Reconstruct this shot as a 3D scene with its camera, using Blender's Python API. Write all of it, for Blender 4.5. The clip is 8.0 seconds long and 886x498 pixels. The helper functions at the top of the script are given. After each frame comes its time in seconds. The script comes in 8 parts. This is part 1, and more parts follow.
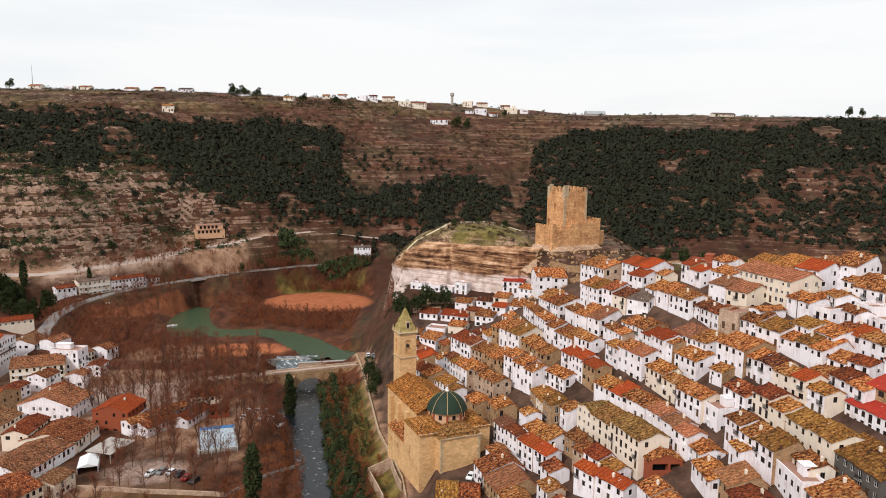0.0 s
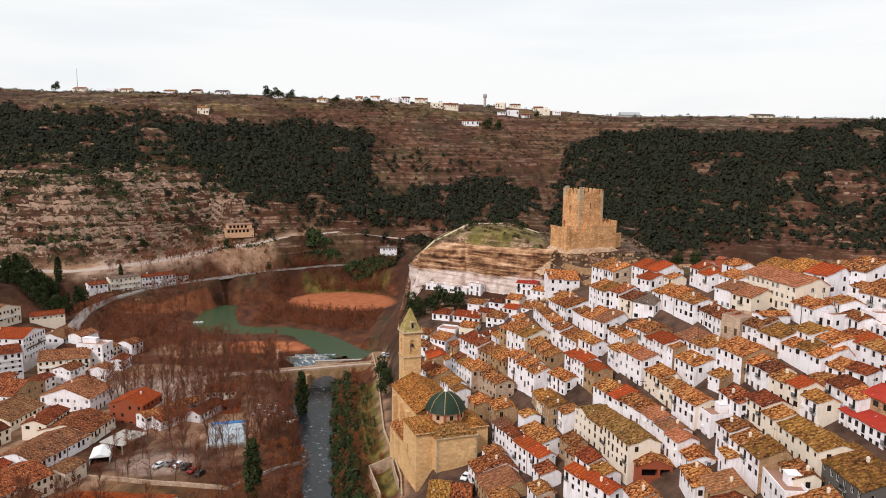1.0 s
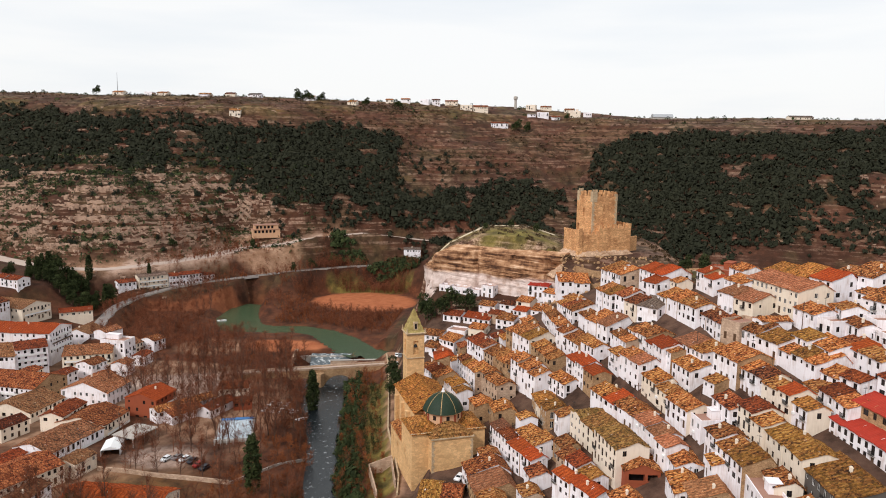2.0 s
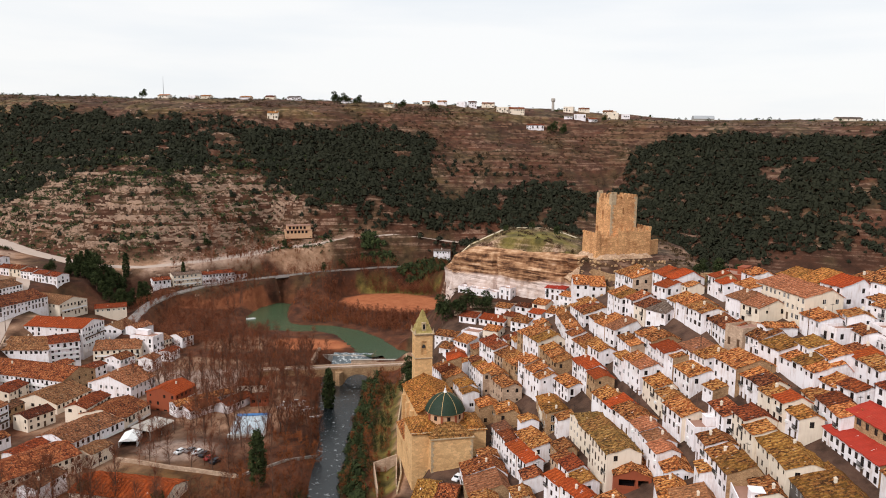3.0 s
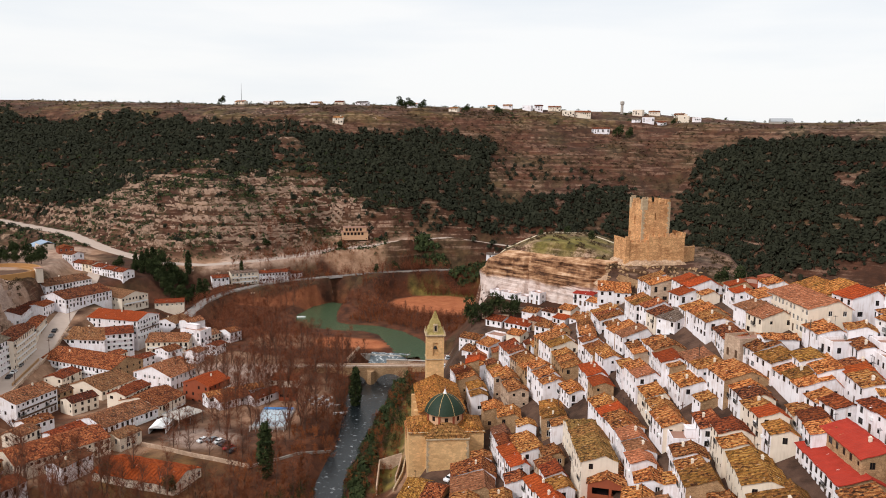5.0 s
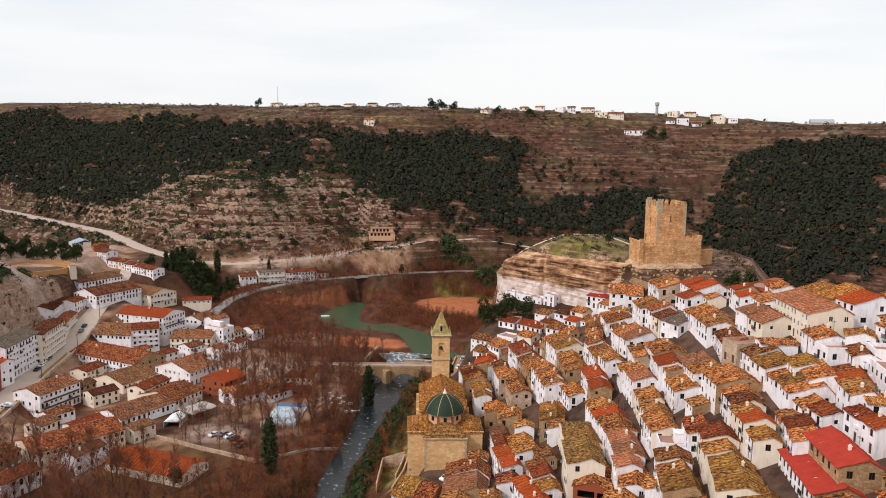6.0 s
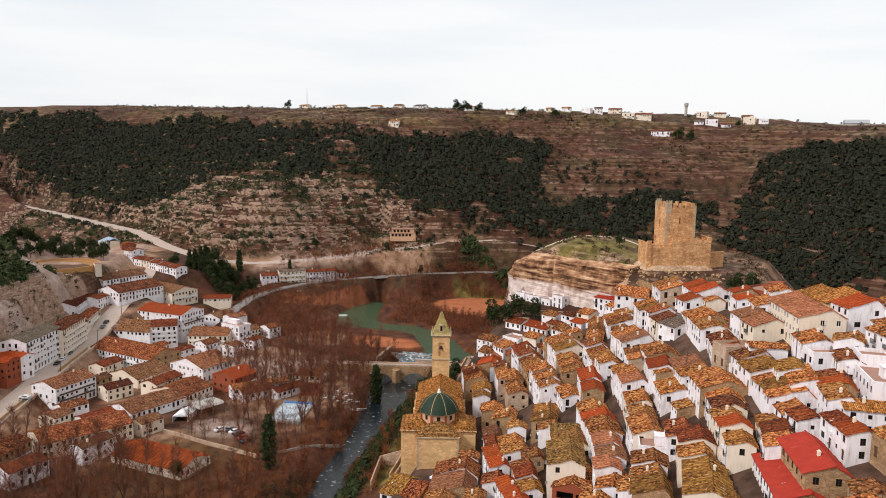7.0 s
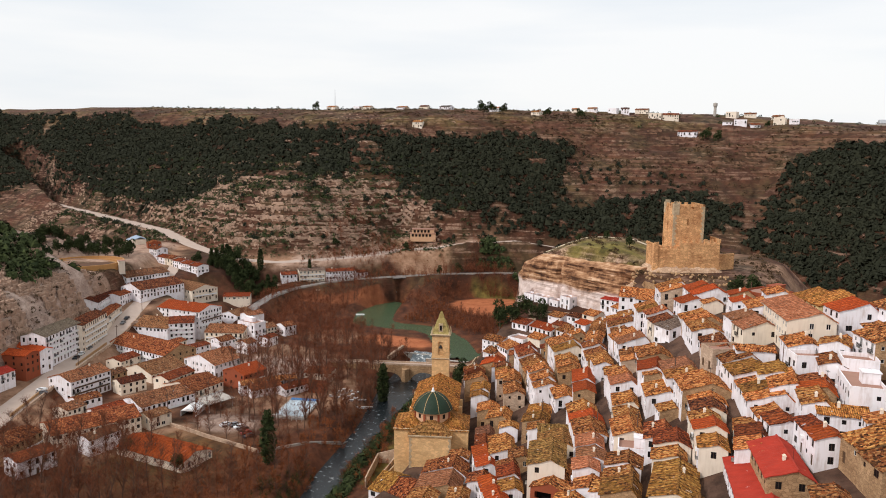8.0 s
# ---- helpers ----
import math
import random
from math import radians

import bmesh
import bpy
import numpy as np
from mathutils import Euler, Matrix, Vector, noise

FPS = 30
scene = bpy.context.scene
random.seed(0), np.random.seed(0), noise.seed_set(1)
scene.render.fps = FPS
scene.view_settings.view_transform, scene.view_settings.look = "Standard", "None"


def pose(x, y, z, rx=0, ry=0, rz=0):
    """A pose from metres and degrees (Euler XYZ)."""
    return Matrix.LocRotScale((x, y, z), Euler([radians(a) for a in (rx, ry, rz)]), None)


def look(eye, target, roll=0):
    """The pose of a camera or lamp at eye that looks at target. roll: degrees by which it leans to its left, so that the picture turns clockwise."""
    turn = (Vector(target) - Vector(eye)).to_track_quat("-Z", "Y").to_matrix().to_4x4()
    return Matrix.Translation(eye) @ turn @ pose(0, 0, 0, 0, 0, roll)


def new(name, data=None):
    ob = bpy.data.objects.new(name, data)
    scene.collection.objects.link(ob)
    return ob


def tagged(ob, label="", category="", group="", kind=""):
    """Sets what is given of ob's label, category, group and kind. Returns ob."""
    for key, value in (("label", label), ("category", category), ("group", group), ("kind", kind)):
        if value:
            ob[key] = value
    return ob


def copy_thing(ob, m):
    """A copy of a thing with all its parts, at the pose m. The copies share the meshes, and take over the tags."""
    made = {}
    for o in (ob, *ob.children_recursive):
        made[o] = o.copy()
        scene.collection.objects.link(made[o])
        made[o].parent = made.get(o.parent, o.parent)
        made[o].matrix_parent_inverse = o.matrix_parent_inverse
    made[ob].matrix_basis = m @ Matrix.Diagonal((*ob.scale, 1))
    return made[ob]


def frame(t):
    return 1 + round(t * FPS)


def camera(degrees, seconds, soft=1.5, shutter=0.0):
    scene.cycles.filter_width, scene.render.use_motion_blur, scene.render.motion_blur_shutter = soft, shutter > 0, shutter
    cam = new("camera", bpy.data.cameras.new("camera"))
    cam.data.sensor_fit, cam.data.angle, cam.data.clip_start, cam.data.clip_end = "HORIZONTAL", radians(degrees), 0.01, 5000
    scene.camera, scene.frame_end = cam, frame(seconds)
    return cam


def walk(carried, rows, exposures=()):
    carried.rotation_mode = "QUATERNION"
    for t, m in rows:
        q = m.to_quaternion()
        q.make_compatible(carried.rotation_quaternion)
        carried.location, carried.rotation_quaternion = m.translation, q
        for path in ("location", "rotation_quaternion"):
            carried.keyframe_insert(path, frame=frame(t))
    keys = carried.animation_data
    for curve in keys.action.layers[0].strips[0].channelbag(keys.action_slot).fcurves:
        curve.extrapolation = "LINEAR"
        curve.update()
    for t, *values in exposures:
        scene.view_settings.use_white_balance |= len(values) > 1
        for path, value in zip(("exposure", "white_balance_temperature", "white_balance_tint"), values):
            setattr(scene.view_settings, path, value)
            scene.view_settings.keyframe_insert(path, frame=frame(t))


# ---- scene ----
cam = camera(62.3, 8.0, soft=1.0)
METRES, EYE, TILT, LEAN, TURN = 105.0, 110.0, -8.5, -0.75, 0.0
ROWS = [
    (0.0, 0.0, 0.0, 0.0, 0.0, 0.0, 0.0),
    (0.5, 0.0604, -0.0036, -0.0012, 1.85, 0.05, -0.32),
    (1.0, 0.1238, -0.0059, -0.0016, 3.41, 0.1, -0.57),
    (1.5, 0.1839, -0.0069, -0.0021, 4.92, 0.17, -0.81),
    (3.0, 0.3748, 0.0021, -0.0025, 10.43, 0.31, -1.66),
    (3.5, 0.4388, 0.0093, -0.001, 12.22, 0.32, -1.91),
    (4.0, 0.4994, 0.0177, 0.0003, 13.86, 0.33, -2.15),
    (4.5, 0.5623, 0.0278, 0.0015, 15.61, 0.35, -2.41),
    (6.0, 0.7437, 0.0685, 0.0058, 20.81, 0.31, -3.19),
    (6.5, 0.8051, 0.0862, 0.0073, 22.33, 0.28, -3.42),
    (7.0, 0.8631, 0.1052, 0.0091, 23.78, 0.25, -3.61),
    (7.5, 0.9231, 0.1263, 0.0112, 25.29, 0.19, -3.83),
    (8.0, 0.9799, 0.1481, 0.0131, 26.69, 0.14, -4.02),
]
walk(cam, [(t, pose(0, 0, EYE, TILT, LEAN, TURN) @ pose(METRES * x, METRES * y, METRES * z, 90 + pitch, roll, yaw)) for t, x, y, z, yaw, pitch, roll in ROWS])

# ---- light: a bright overcast winter sky with a weak, wide sun ----
world = bpy.data.worlds.new("overcast_sky")
scene.world = world
world.use_nodes = True
wn, wl = world.node_tree.nodes, world.node_tree.links
sky = wn.new("ShaderNodeTexSky")
sky.sky_type, sky.sun_disc = "NISHITA", False
sky.sun_elevation, sky.sun_rotation = radians(42), radians(205)
sky.air_density, sky.dust_density = 1.0, 3.0
wcoord = wn.new("ShaderNodeTexCoord")
wmap = wn.new("ShaderNodeMapping")
wmap.inputs["Scale"].default_value = (1.0, 1.0, 7.0)
wnoise = wn.new("ShaderNodeTexNoise")
wnoise.inputs["Scale"].default_value, wnoise.inputs["Detail"].default_value = 1.6, 5.0
wramp = wn.new("ShaderNodeValToRGB")
wramp.color_ramp.elements[0].position, wramp.color_ramp.elements[0].color = 0.36, (0.85, 0.895, 0.945, 1)
wramp.color_ramp.elements[1].position, wramp.color_ramp.elements[1].color = 0.60, (1.0, 1.0, 1.0, 1)
wscale = wn.new("ShaderNodeMix")
wscale.data_type, wscale.blend_type = "RGBA", "MIX"
wdim = wn.new("ShaderNodeVectorMath")
wdim.operation = "SCALE"
wdim.inputs["Scale"].default_value = 0.10
wl.new(sky.outputs["Color"], wdim.inputs[0])
wl.new(wcoord.outputs["Generated"], wmap.inputs["Vector"])
wl.new(wmap.outputs["Vector"], wnoise.inputs["Vector"])
wl.new(wnoise.outputs["Fac"], wramp.inputs["Fac"])
wscale.inputs["Factor"].default_value = 0.88
wl.new(wdim.outputs["Vector"], wscale.inputs["A"])
wl.new(wramp.outputs["Color"], wscale.inputs["B"])
wl.new(wscale.outputs["Result"], wn["Background"].inputs["Color"])
wn["Background"].inputs["Strength"].default_value = 1.05

sun = new("sun", bpy.data.lights.new("sun", "SUN"))
sun.data.energy, sun.data.angle, sun.data.color = 2.45, radians(11), (1.0, 0.95, 0.93)
SUN_FROM = Vector((-0.48, -0.66, 0.70))
sun.matrix_world = look((0, 0, 400), Vector((0, 0, 400)) - SUN_FROM)
scene.view_settings.exposure = 0.0

# ---- materials ----
def material(name, rough=0.9, metal=0.0):
    m = bpy.data.materials.new(name)
    m.use_nodes = True
    b = m.node_tree.nodes["Principled BSDF"]
    b.inputs["Roughness"].default_value, b.inputs["Metallic"].default_value = rough, metal
    b.inputs["Specular IOR Level"].default_value = 0.25
    return m, m.node_tree.nodes, m.node_tree.links, b


def ramp(n, stops):
    r = n.new("ShaderNodeValToRGB")
    e = r.color_ramp.elements
    while len(e) < len(stops):
        e.new(0.5)
    for i, (p, c) in enumerate(stops):
        e[i].position, e[i].color = p, (*c, 1)
    return r


def noise_node(n, l, vec, scale, detail=4.0, rough=0.55):
    t = n.new("ShaderNodeTexNoise")
    t.inputs["Scale"].default_value, t.inputs["Detail"].default_value, t.inputs["Roughness"].default_value = scale, detail, rough
    if vec is not None:
        l.new(vec, t.inputs["Vector"])
    return t


def mix_node(n, l, fac, a, b, how="MIX"):
    m = n.new("ShaderNodeMix")
    m.data_type, m.blend_type = "RGBA", how
    for key, v in (("Factor", fac), ("A", a), ("B", b)):
        s = m.inputs[key] if key == "Factor" else [i for i in m.inputs if i.name == key and i.type == "RGBA"][0]
        if hasattr(v, "is_output"):
            l.new(v, s)
        else:
            s.default_value = v if key == "Factor" else (*v, 1)
    return [o for o in m.outputs if o.type == "RGBA"][0]


def bump_node(n, l, height, strength, dist, b):
    k = n.new("ShaderNodeBump")
    k.inputs["Strength"].default_value, k.inputs["Distance"].default_value = strength, dist
    l.new(height, k.inputs["Height"])
    l.new(k.outputs["Normal"], b.inputs["Normal"])


def math_node(n, l, op, a, b=None):
    m = n.new("ShaderNodeMath")
    m.operation = op
    for i, v in enumerate((a, b)):
        if v is None:
            continue
        if hasattr(v, "is_output"):
            l.new(v, m.inputs[i])
        else:
            m.inputs[i].default_value = v
    return m.outputs[0]


def plaster(name, base, stain, amount=0.35, vary=0.12):
    """Painted or bare plaster: large stains, streaks that run down, fine grain, each building a little different."""
    m, n, l, b = material(name)
    g = n.new("ShaderNodeNewGeometry")
    info = n.new("ShaderNodeObjectInfo")
    big = noise_node(n, l, g.outputs["Position"], 0.35, 5)
    mp = n.new("ShaderNodeMapping")
    mp.inputs["Scale"].default_value = (1.6, 1.6, 0.22)
    l.new(g.outputs["Position"], mp.inputs["Vector"])
    streak = noise_node(n, l, mp.outputs["Vector"], 1.2, 4)
    fac = math_node(n, l, "MULTIPLY", big.outputs["Fac"], streak.outputs["Fac"])
    r = ramp(n, [(0.22, (0, 0, 0)), (0.46, (1, 1, 1))])
    l.new(fac, r.inputs["Fac"])
    f2 = math_node(n, l, "MULTIPLY", r.outputs["Color"], amount)
    col = mix_node(n, l, f2, base, stain)
    tint = mix_node(n, l, info.outputs["Random"], tuple(c * (1 - vary) for c in base[:2]) + (base[2] * (1 - 1.6 * vary),), base)
    col = mix_node(n, l, 0.35, col, tint, "MIX")
    l.new(col, b.inputs["Base Color"])
    fine = noise_node(n, l, g.outputs["Position"], 6.0, 3)
    bump_node(n, l, fine.outputs["Fac"], 0.25, 0.03, b)
    return m


def stonework(name, light, dark, joint=0.55, scale=1.3):
    """Coursed rubble: blocks of uneven colour with sunk joints."""
    m, n, l, b = material(name)
    g = n.new("ShaderNodeNewGeometry")
    mp = n.new("ShaderNodeMapping")
    mp.inputs["Scale"].default_value = (1.0, 1.0, 1.7)
    l.new(g.outputs["Position"], mp.inputs["Vector"])
    v = n.new("ShaderNodeTexVoronoi")
    v.inputs["Scale"].default_value = scale
    l.new(mp.outputs["Vector"], v.inputs["Vector"])
    e = n.new("ShaderNodeTexVoronoi")
    e.feature = "DISTANCE_TO_EDGE"
    e.inputs["Scale"].default_value = scale
    l.new(mp.outputs["Vector"], e.inputs["Vector"])
    big = noise_node(n, l, g.outputs["Position"], 0.22, 5)
    br = ramp(n, [(0.32, dark), (0.62, light)])
    l.new(big.outputs["Fac"], br.inputs["Fac"])
    sep = n.new("ShaderNodeSeparateColor")
    l.new(v.outputs["Color"], sep.inputs["Color"])
    cell = mix_node(n, l, sep.outputs[0], tuple(c * 0.62 for c in dark), light)
    col = mix_node(n, l, 0.42, br.outputs["Color"], cell)
    jr = ramp(n, [(0.02, (0, 0, 0)), (0.08, (1, 1, 1))])
    l.new(e.outputs["Distance"], jr.inputs["Fac"])
    inv = math_node(n, l, "SUBTRACT", 1.0, jr.outputs["Color"])
    col = mix_node(n, l, math_node(n, l, "MULTIPLY", inv, joint), col, tuple(c * 0.5 for c in dark))
    l.new(col, b.inputs["Base Color"])
    bump_node(n, l, jr.outputs["Color"], 0.5, 0.06, b)
    return m


def barrel_tiles(name, low, mid, high, lichen=None, amount=0.0, speck=0.55):
    """Clay barrel tiles, laid over UVs in metres: u along the eave, v down the slope."""
    m, n, l, b = material(name, 0.95)
    uv = n.new("ShaderNodeUVMap")
    mp = n.new("ShaderNodeMapping")
    mp.inputs["Scale"].default_value = (2.1, 2.0, 1.0)
    l.new(uv.outputs["UV"], mp.inputs["Vector"])
    vor = n.new("ShaderNodeTexVoronoi")
    vor.inputs["Scale"].default_value, vor.inputs["Randomness"].default_value = 1.0, 1.0
    l.new(mp.outputs["Vector"], vor.inputs["Vector"])
    sep = n.new("ShaderNodeSeparateColor")
    l.new(vor.outputs["Color"], sep.inputs["Color"])
    g = n.new("ShaderNodeNewGeometry")
    big = noise_node(n, l, g.outputs["Position"], 0.30, 5, 0.6)
    info = n.new("ShaderNodeObjectInfo")
    a = math_node(n, l, "MULTIPLY", sep.outputs[0], speck)
    mf = n.new("ShaderNodeMapping")
    mf.inputs["Scale"].default_value = (3.6, 1.7, 1.0)
    l.new(uv.outputs["UV"], mf.inputs["Vector"])
    fleck = noise_node(n, l, mf.outputs["Vector"], 1.0, 3, 0.6)
    c = math_node(n, l, "ADD", math_node(n, l, "MULTIPLY", fleck.outputs["Fac"], 0.95), math_node(n, l, "MULTIPLY", a, 0.60))
    c = math_node(n, l, "ADD", c, math_node(n, l, "MULTIPLY", big.outputs["Fac"], 0.34))
    c = math_node(n, l, "ADD", c, math_node(n, l, "MULTIPLY", info.outputs["Random"], 0.10))
    r = ramp(n, [(0.58, low), (0.69, mid), (0.79, mid), (0.93, high)])
    l.new(math_node(n, l, "SUBTRACT", c, 0.17), r.inputs["Fac"])
    tint = ramp(n, [(0.0, (0.60, 0.55, 0.55)), (0.25, (1.05, 0.98, 0.95)), (0.5, (1.2, 0.96, 0.85)), (0.65, (1.05, 1.04, 0.85)), (0.82, (0.72, 0.68, 0.62)), (1.0, (1.25, 1.0, 0.9))])
    l.new(info.outputs["Random"], tint.inputs["Fac"])
    col = mix_node(n, l, 1.0, r.outputs["Color"], tint.outputs["Color"], "MULTIPLY")
    if lichen:
        ln = noise_node(n, l, g.outputs["Position"], 0.55, 6, 0.65)
        lr = ramp(n, [(0.40, (0, 0, 0)), (0.60, (1, 1, 1))])
        l.new(ln.outputs["Fac"], lr.inputs["Fac"])
        col = mix_node(n, l, math_node(n, l, "MULTIPLY", lr.outputs["Color"], amount), col, lichen)
    # the hollow channels between the rows of tiles, their shade multiplied into the colour
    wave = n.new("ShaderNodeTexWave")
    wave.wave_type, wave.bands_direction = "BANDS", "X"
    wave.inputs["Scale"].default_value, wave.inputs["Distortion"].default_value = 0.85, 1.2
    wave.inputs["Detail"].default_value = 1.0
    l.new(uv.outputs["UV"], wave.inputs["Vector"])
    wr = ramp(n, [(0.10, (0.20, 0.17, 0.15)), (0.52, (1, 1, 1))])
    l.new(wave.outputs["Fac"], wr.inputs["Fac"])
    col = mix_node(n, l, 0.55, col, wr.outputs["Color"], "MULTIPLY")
    l.new(col, b.inputs["Base Color"])
    h = math_node(n, l, "ADD", wave.outputs["Fac"], math_node(n, l, "MULTIPLY", sep.outputs[1], 0.6))
    bump_node(n, l, math_node(n, l, "ADD", h, fleck.outputs["Fac"]), 1.0, 0.26, b)
    return m


def simple(name, base, rough=0.8, metal=0.0, vary=0.25, scale=1.5, bump=0.1):
    m, n, l, b = material(name, rough, metal)
    g = n.new("ShaderNodeNewGeometry")
    t = noise_node(n, l, g.outputs["Position"], scale, 5)
    col = mix_node(n, l, t.outputs["Fac"], tuple(c * (1 - vary) for c in base), tuple(min(1, c * (1 + vary)) for c in base))
    l.new(col, b.inputs["Base Color"])
    if bump:
        f = noise_node(n, l, g.outputs["Position"], scale * 6, 3)
        bump_node(n, l, f.outputs["Fac"], 0.4, bump, b)
    return m


def leafy(name, low, high, per_piece=0.6, grain=0.05):
    """Foliage or twigs: each clump, and each plant, has its own tone."""
    m, n, l, b = material(name, 0.95)
    b.inputs["Specular IOR Level"].default_value = 0.08
    g = n.new("ShaderNodeNewGeometry")
    info = n.new("ShaderNodeObjectInfo")
    big = noise_node(n, l, g.outputs["Position"], grain, 6, 0.7)
    a = math_node(n, l, "MULTIPLY", g.outputs["Random Per Island"], per_piece)
    c = math_node(n, l, "ADD", a, math_node(n, l, "MULTIPLY", big.outputs["Fac"], 0.5))
    c = math_node(n, l, "ADD", c, math_node(n, l, "MULTIPLY", info.outputs["Random"], 0.15))
    r = ramp(n, [(0.25, low), (0.95, high)])
    l.new(c, r.inputs["Fac"])
    l.new(r.outputs["Color"], b.inputs["Base Color"])
    return m


def ground_material():
    """Winter ground: red-brown soil and scrub, pale beds of limestone on the slopes, turf, sand and fields where masks say so."""
    m, n, l, b = material("ground_earth", 0.97)
    g = n.new("ShaderNodeNewGeometry")
    pos = g.outputs["Position"]
    n1 = noise_node(n, l, pos, 0.018, 6, 0.6)
    n2 = noise_node(n, l, pos, 0.16, 6, 0.65)
    n3 = noise_node(n, l, pos, 1.1, 4, 0.6)
    soil = ramp(n, [(0.30, (0.024, 0.011, 0.006)), (0.50, (0.060, 0.023, 0.012)), (0.72, (0.15, 0.054, 0.028))])
    l.new(math_node(n, l, "ADD", math_node(n, l, "MULTIPLY", n1.outputs["Fac"], 0.5), math_node(n, l, "MULTIPLY", n2.outputs["Fac"], 0.5)), soil.inputs["Fac"])
    n4 = noise_node(n, l, pos, 0.034, 5, 0.65)
    olive = ramp(n, [(0.46, (0, 0, 0)), (0.64, (0.75, 0.75, 0.75))])
    l.new(n4.outputs["Fac"], olive.inputs["Fac"])
    turf = ramp(n, [(0.35, (0.022, 0.017, 0.008)), (0.68, (0.105, 0.070, 0.030))])
    l.new(n2.outputs["Fac"], turf.inputs["Fac"])
    earth = mix_node(n, l, olive.outputs["Color"], soil.outputs["Color"], turf.outputs["Color"])
    # rock beds: bands of height, bent and broken by noise
    mp = n.new("ShaderNodeMapping")
    mp.inputs["Scale"].default_value = (0.012, 0.012, 0.30)
    l.new(pos, mp.inputs["Vector"])
    beds = noise_node(n, l, mp.outputs["Vector"], 1.9, 5, 0.7)
    br = ramp(n, [(0.50, (0, 0, 0)), (0.57, (1, 1, 1))])
    l.new(beds.outputs["Fac"], br.inputs["Fac"])
    pr = ramp(n, [(0.42, (0, 0, 0)), (0.56, (1, 1, 1))])
    l.new(n2.outputs["Fac"], pr.inputs["Fac"])
    rock_at = n.new("ShaderNodeAttribute")
    rock_at.attribute_name = "rock"
    rf = math_node(n, l, "MULTIPLY", math_node(n, l, "MULTIPLY", br.outputs["Color"], pr.outputs["Color"]), rock_at.outputs["Fac"])
    bare = math_node(n, l, "MAXIMUM", rf, math_node(n, l, "SUBTRACT", math_node(n, l, "MULTIPLY", rock_at.outputs["Fac"], n3.outputs["Fac"]), 0.34))
    st = ramp(n, [(0.46, (0, 0, 0)), (0.53, (1, 1, 1))])
    mixed = math_node(n, l, "ADD", math_node(n, l, "MULTIPLY", n3.outputs["Fac"], 0.2), math_node(n, l, "ADD", math_node(n, l, "MULTIPLY", n2.outputs["Fac"], 0.25), math_node(n, l, "MULTIPLY", beds.outputs["Fac"], 0.55)))
    l.new(math_node(n, l, "ADD", mixed, math_node(n, l, "MULTIPLY", math_node(n, l, "SUBTRACT", rock_at.outputs["Fac"], 1.0), 0.4)), st.inputs["Fac"])
    bare = math_node(n, l, "MAXIMUM", bare, st.outputs["Color"])
    rock = ramp(n, [(0.30, (0.15, 0.078, 0.048)), (0.66, (0.54, 0.36, 0.26))])
    l.new(n3.outputs["Fac"], rock.inputs["Fac"])
    col = mix_node(n, l, bare, earth, rock.outputs["Color"])
    for key, lo, hi in (("litter", (0.040, 0.013, 0.006), (0.15, 0.048, 0.020)), ("grass", (0.065, 0.055, 0.015), (0.23, 0.18, 0.042)), ("dirt", (0.25, 0.13, 0.072), (0.46, 0.28, 0.18)),
                        ("field", (0.30, 0.085, 0.032), (0.44, 0.15, 0.062)), ("paved", (0.038, 0.020, 0.013), (0.125, 0.070, 0.048)), ("pale", (0.30, 0.20, 0.155), (0.56, 0.43, 0.36))):
        at = n.new("ShaderNodeAttribute")
        at.attribute_name = key
        r = ramp(n, [(0.35, lo), (0.65, hi)])
        l.new(n2.outputs["Fac"], r.inputs["Fac"])
        f = math_node(n, l, "MULTIPLY", at.outputs["Fac"], math_node(n, l, "ADD", 0.55, math_node(n, l, "MULTIPLY", n3.outputs["Fac"], 0.9)))
        f = math_node(n, l, "MINIMUM", f, 1.0)
        col = mix_node(n, l, f, col, r.outputs["Color"])
    l.new(col, b.inputs["Base Color"])
    bump_node(n, l, math_node(n, l, "ADD", n3.outputs["Fac"], beds.outputs["Fac"]), 0.7, 0.5, b)
    return m


def cliff_material():
    m, n, l, b = material("cliff_limestone", 0.95)
    g = n.new("ShaderNodeNewGeometry")
    pos = g.outputs["Position"]
    mp = n.new("ShaderNodeMapping")
    mp.inputs["Scale"].default_value = (0.07, 0.07, 0.85)
    l.new(pos, mp.inputs["Vector"])
    beds = noise_node(n, l, mp.outputs["Vector"], 1.0, 7, 0.6)
    spots = noise_node(n, l, pos, 0.25, 6, 0.65)
    r = ramp(n, [(0.40, (0.050, 0.022, 0.012)), (0.47, (0.22, 0.105, 0.052)), (0.54, (0.42, 0.235, 0.125)), (0.63, (0.62, 0.42, 0.28))])
    l.new(math_node(n, l, "ADD", math_node(n, l, "MULTIPLY", beds.outputs["Fac"], 0.6), math_node(n, l, "MULTIPLY", spots.outputs["Fac"], 0.4)), r.inputs["Fac"])
    at = n.new("ShaderNodeAttribute")
    at.attribute_name = "pale"
    pr = ramp(n, [(0.3, (0.42, 0.29, 0.23)), (0.55, (0.68, 0.56, 0.51))])
    l.new(spots.outputs["Fac"], pr.inputs["Fac"])
    col = mix_node(n, l, at.outputs["Fac"], r.outputs["Color"], pr.outputs["Color"])
    l.new(col, b.inputs["Base Color"])
    bump_node(n, l, math_node(n, l, "ADD", beds.outputs["Fac"], spots.outputs["Fac"]), 0.8, 0.5, b)
    return m


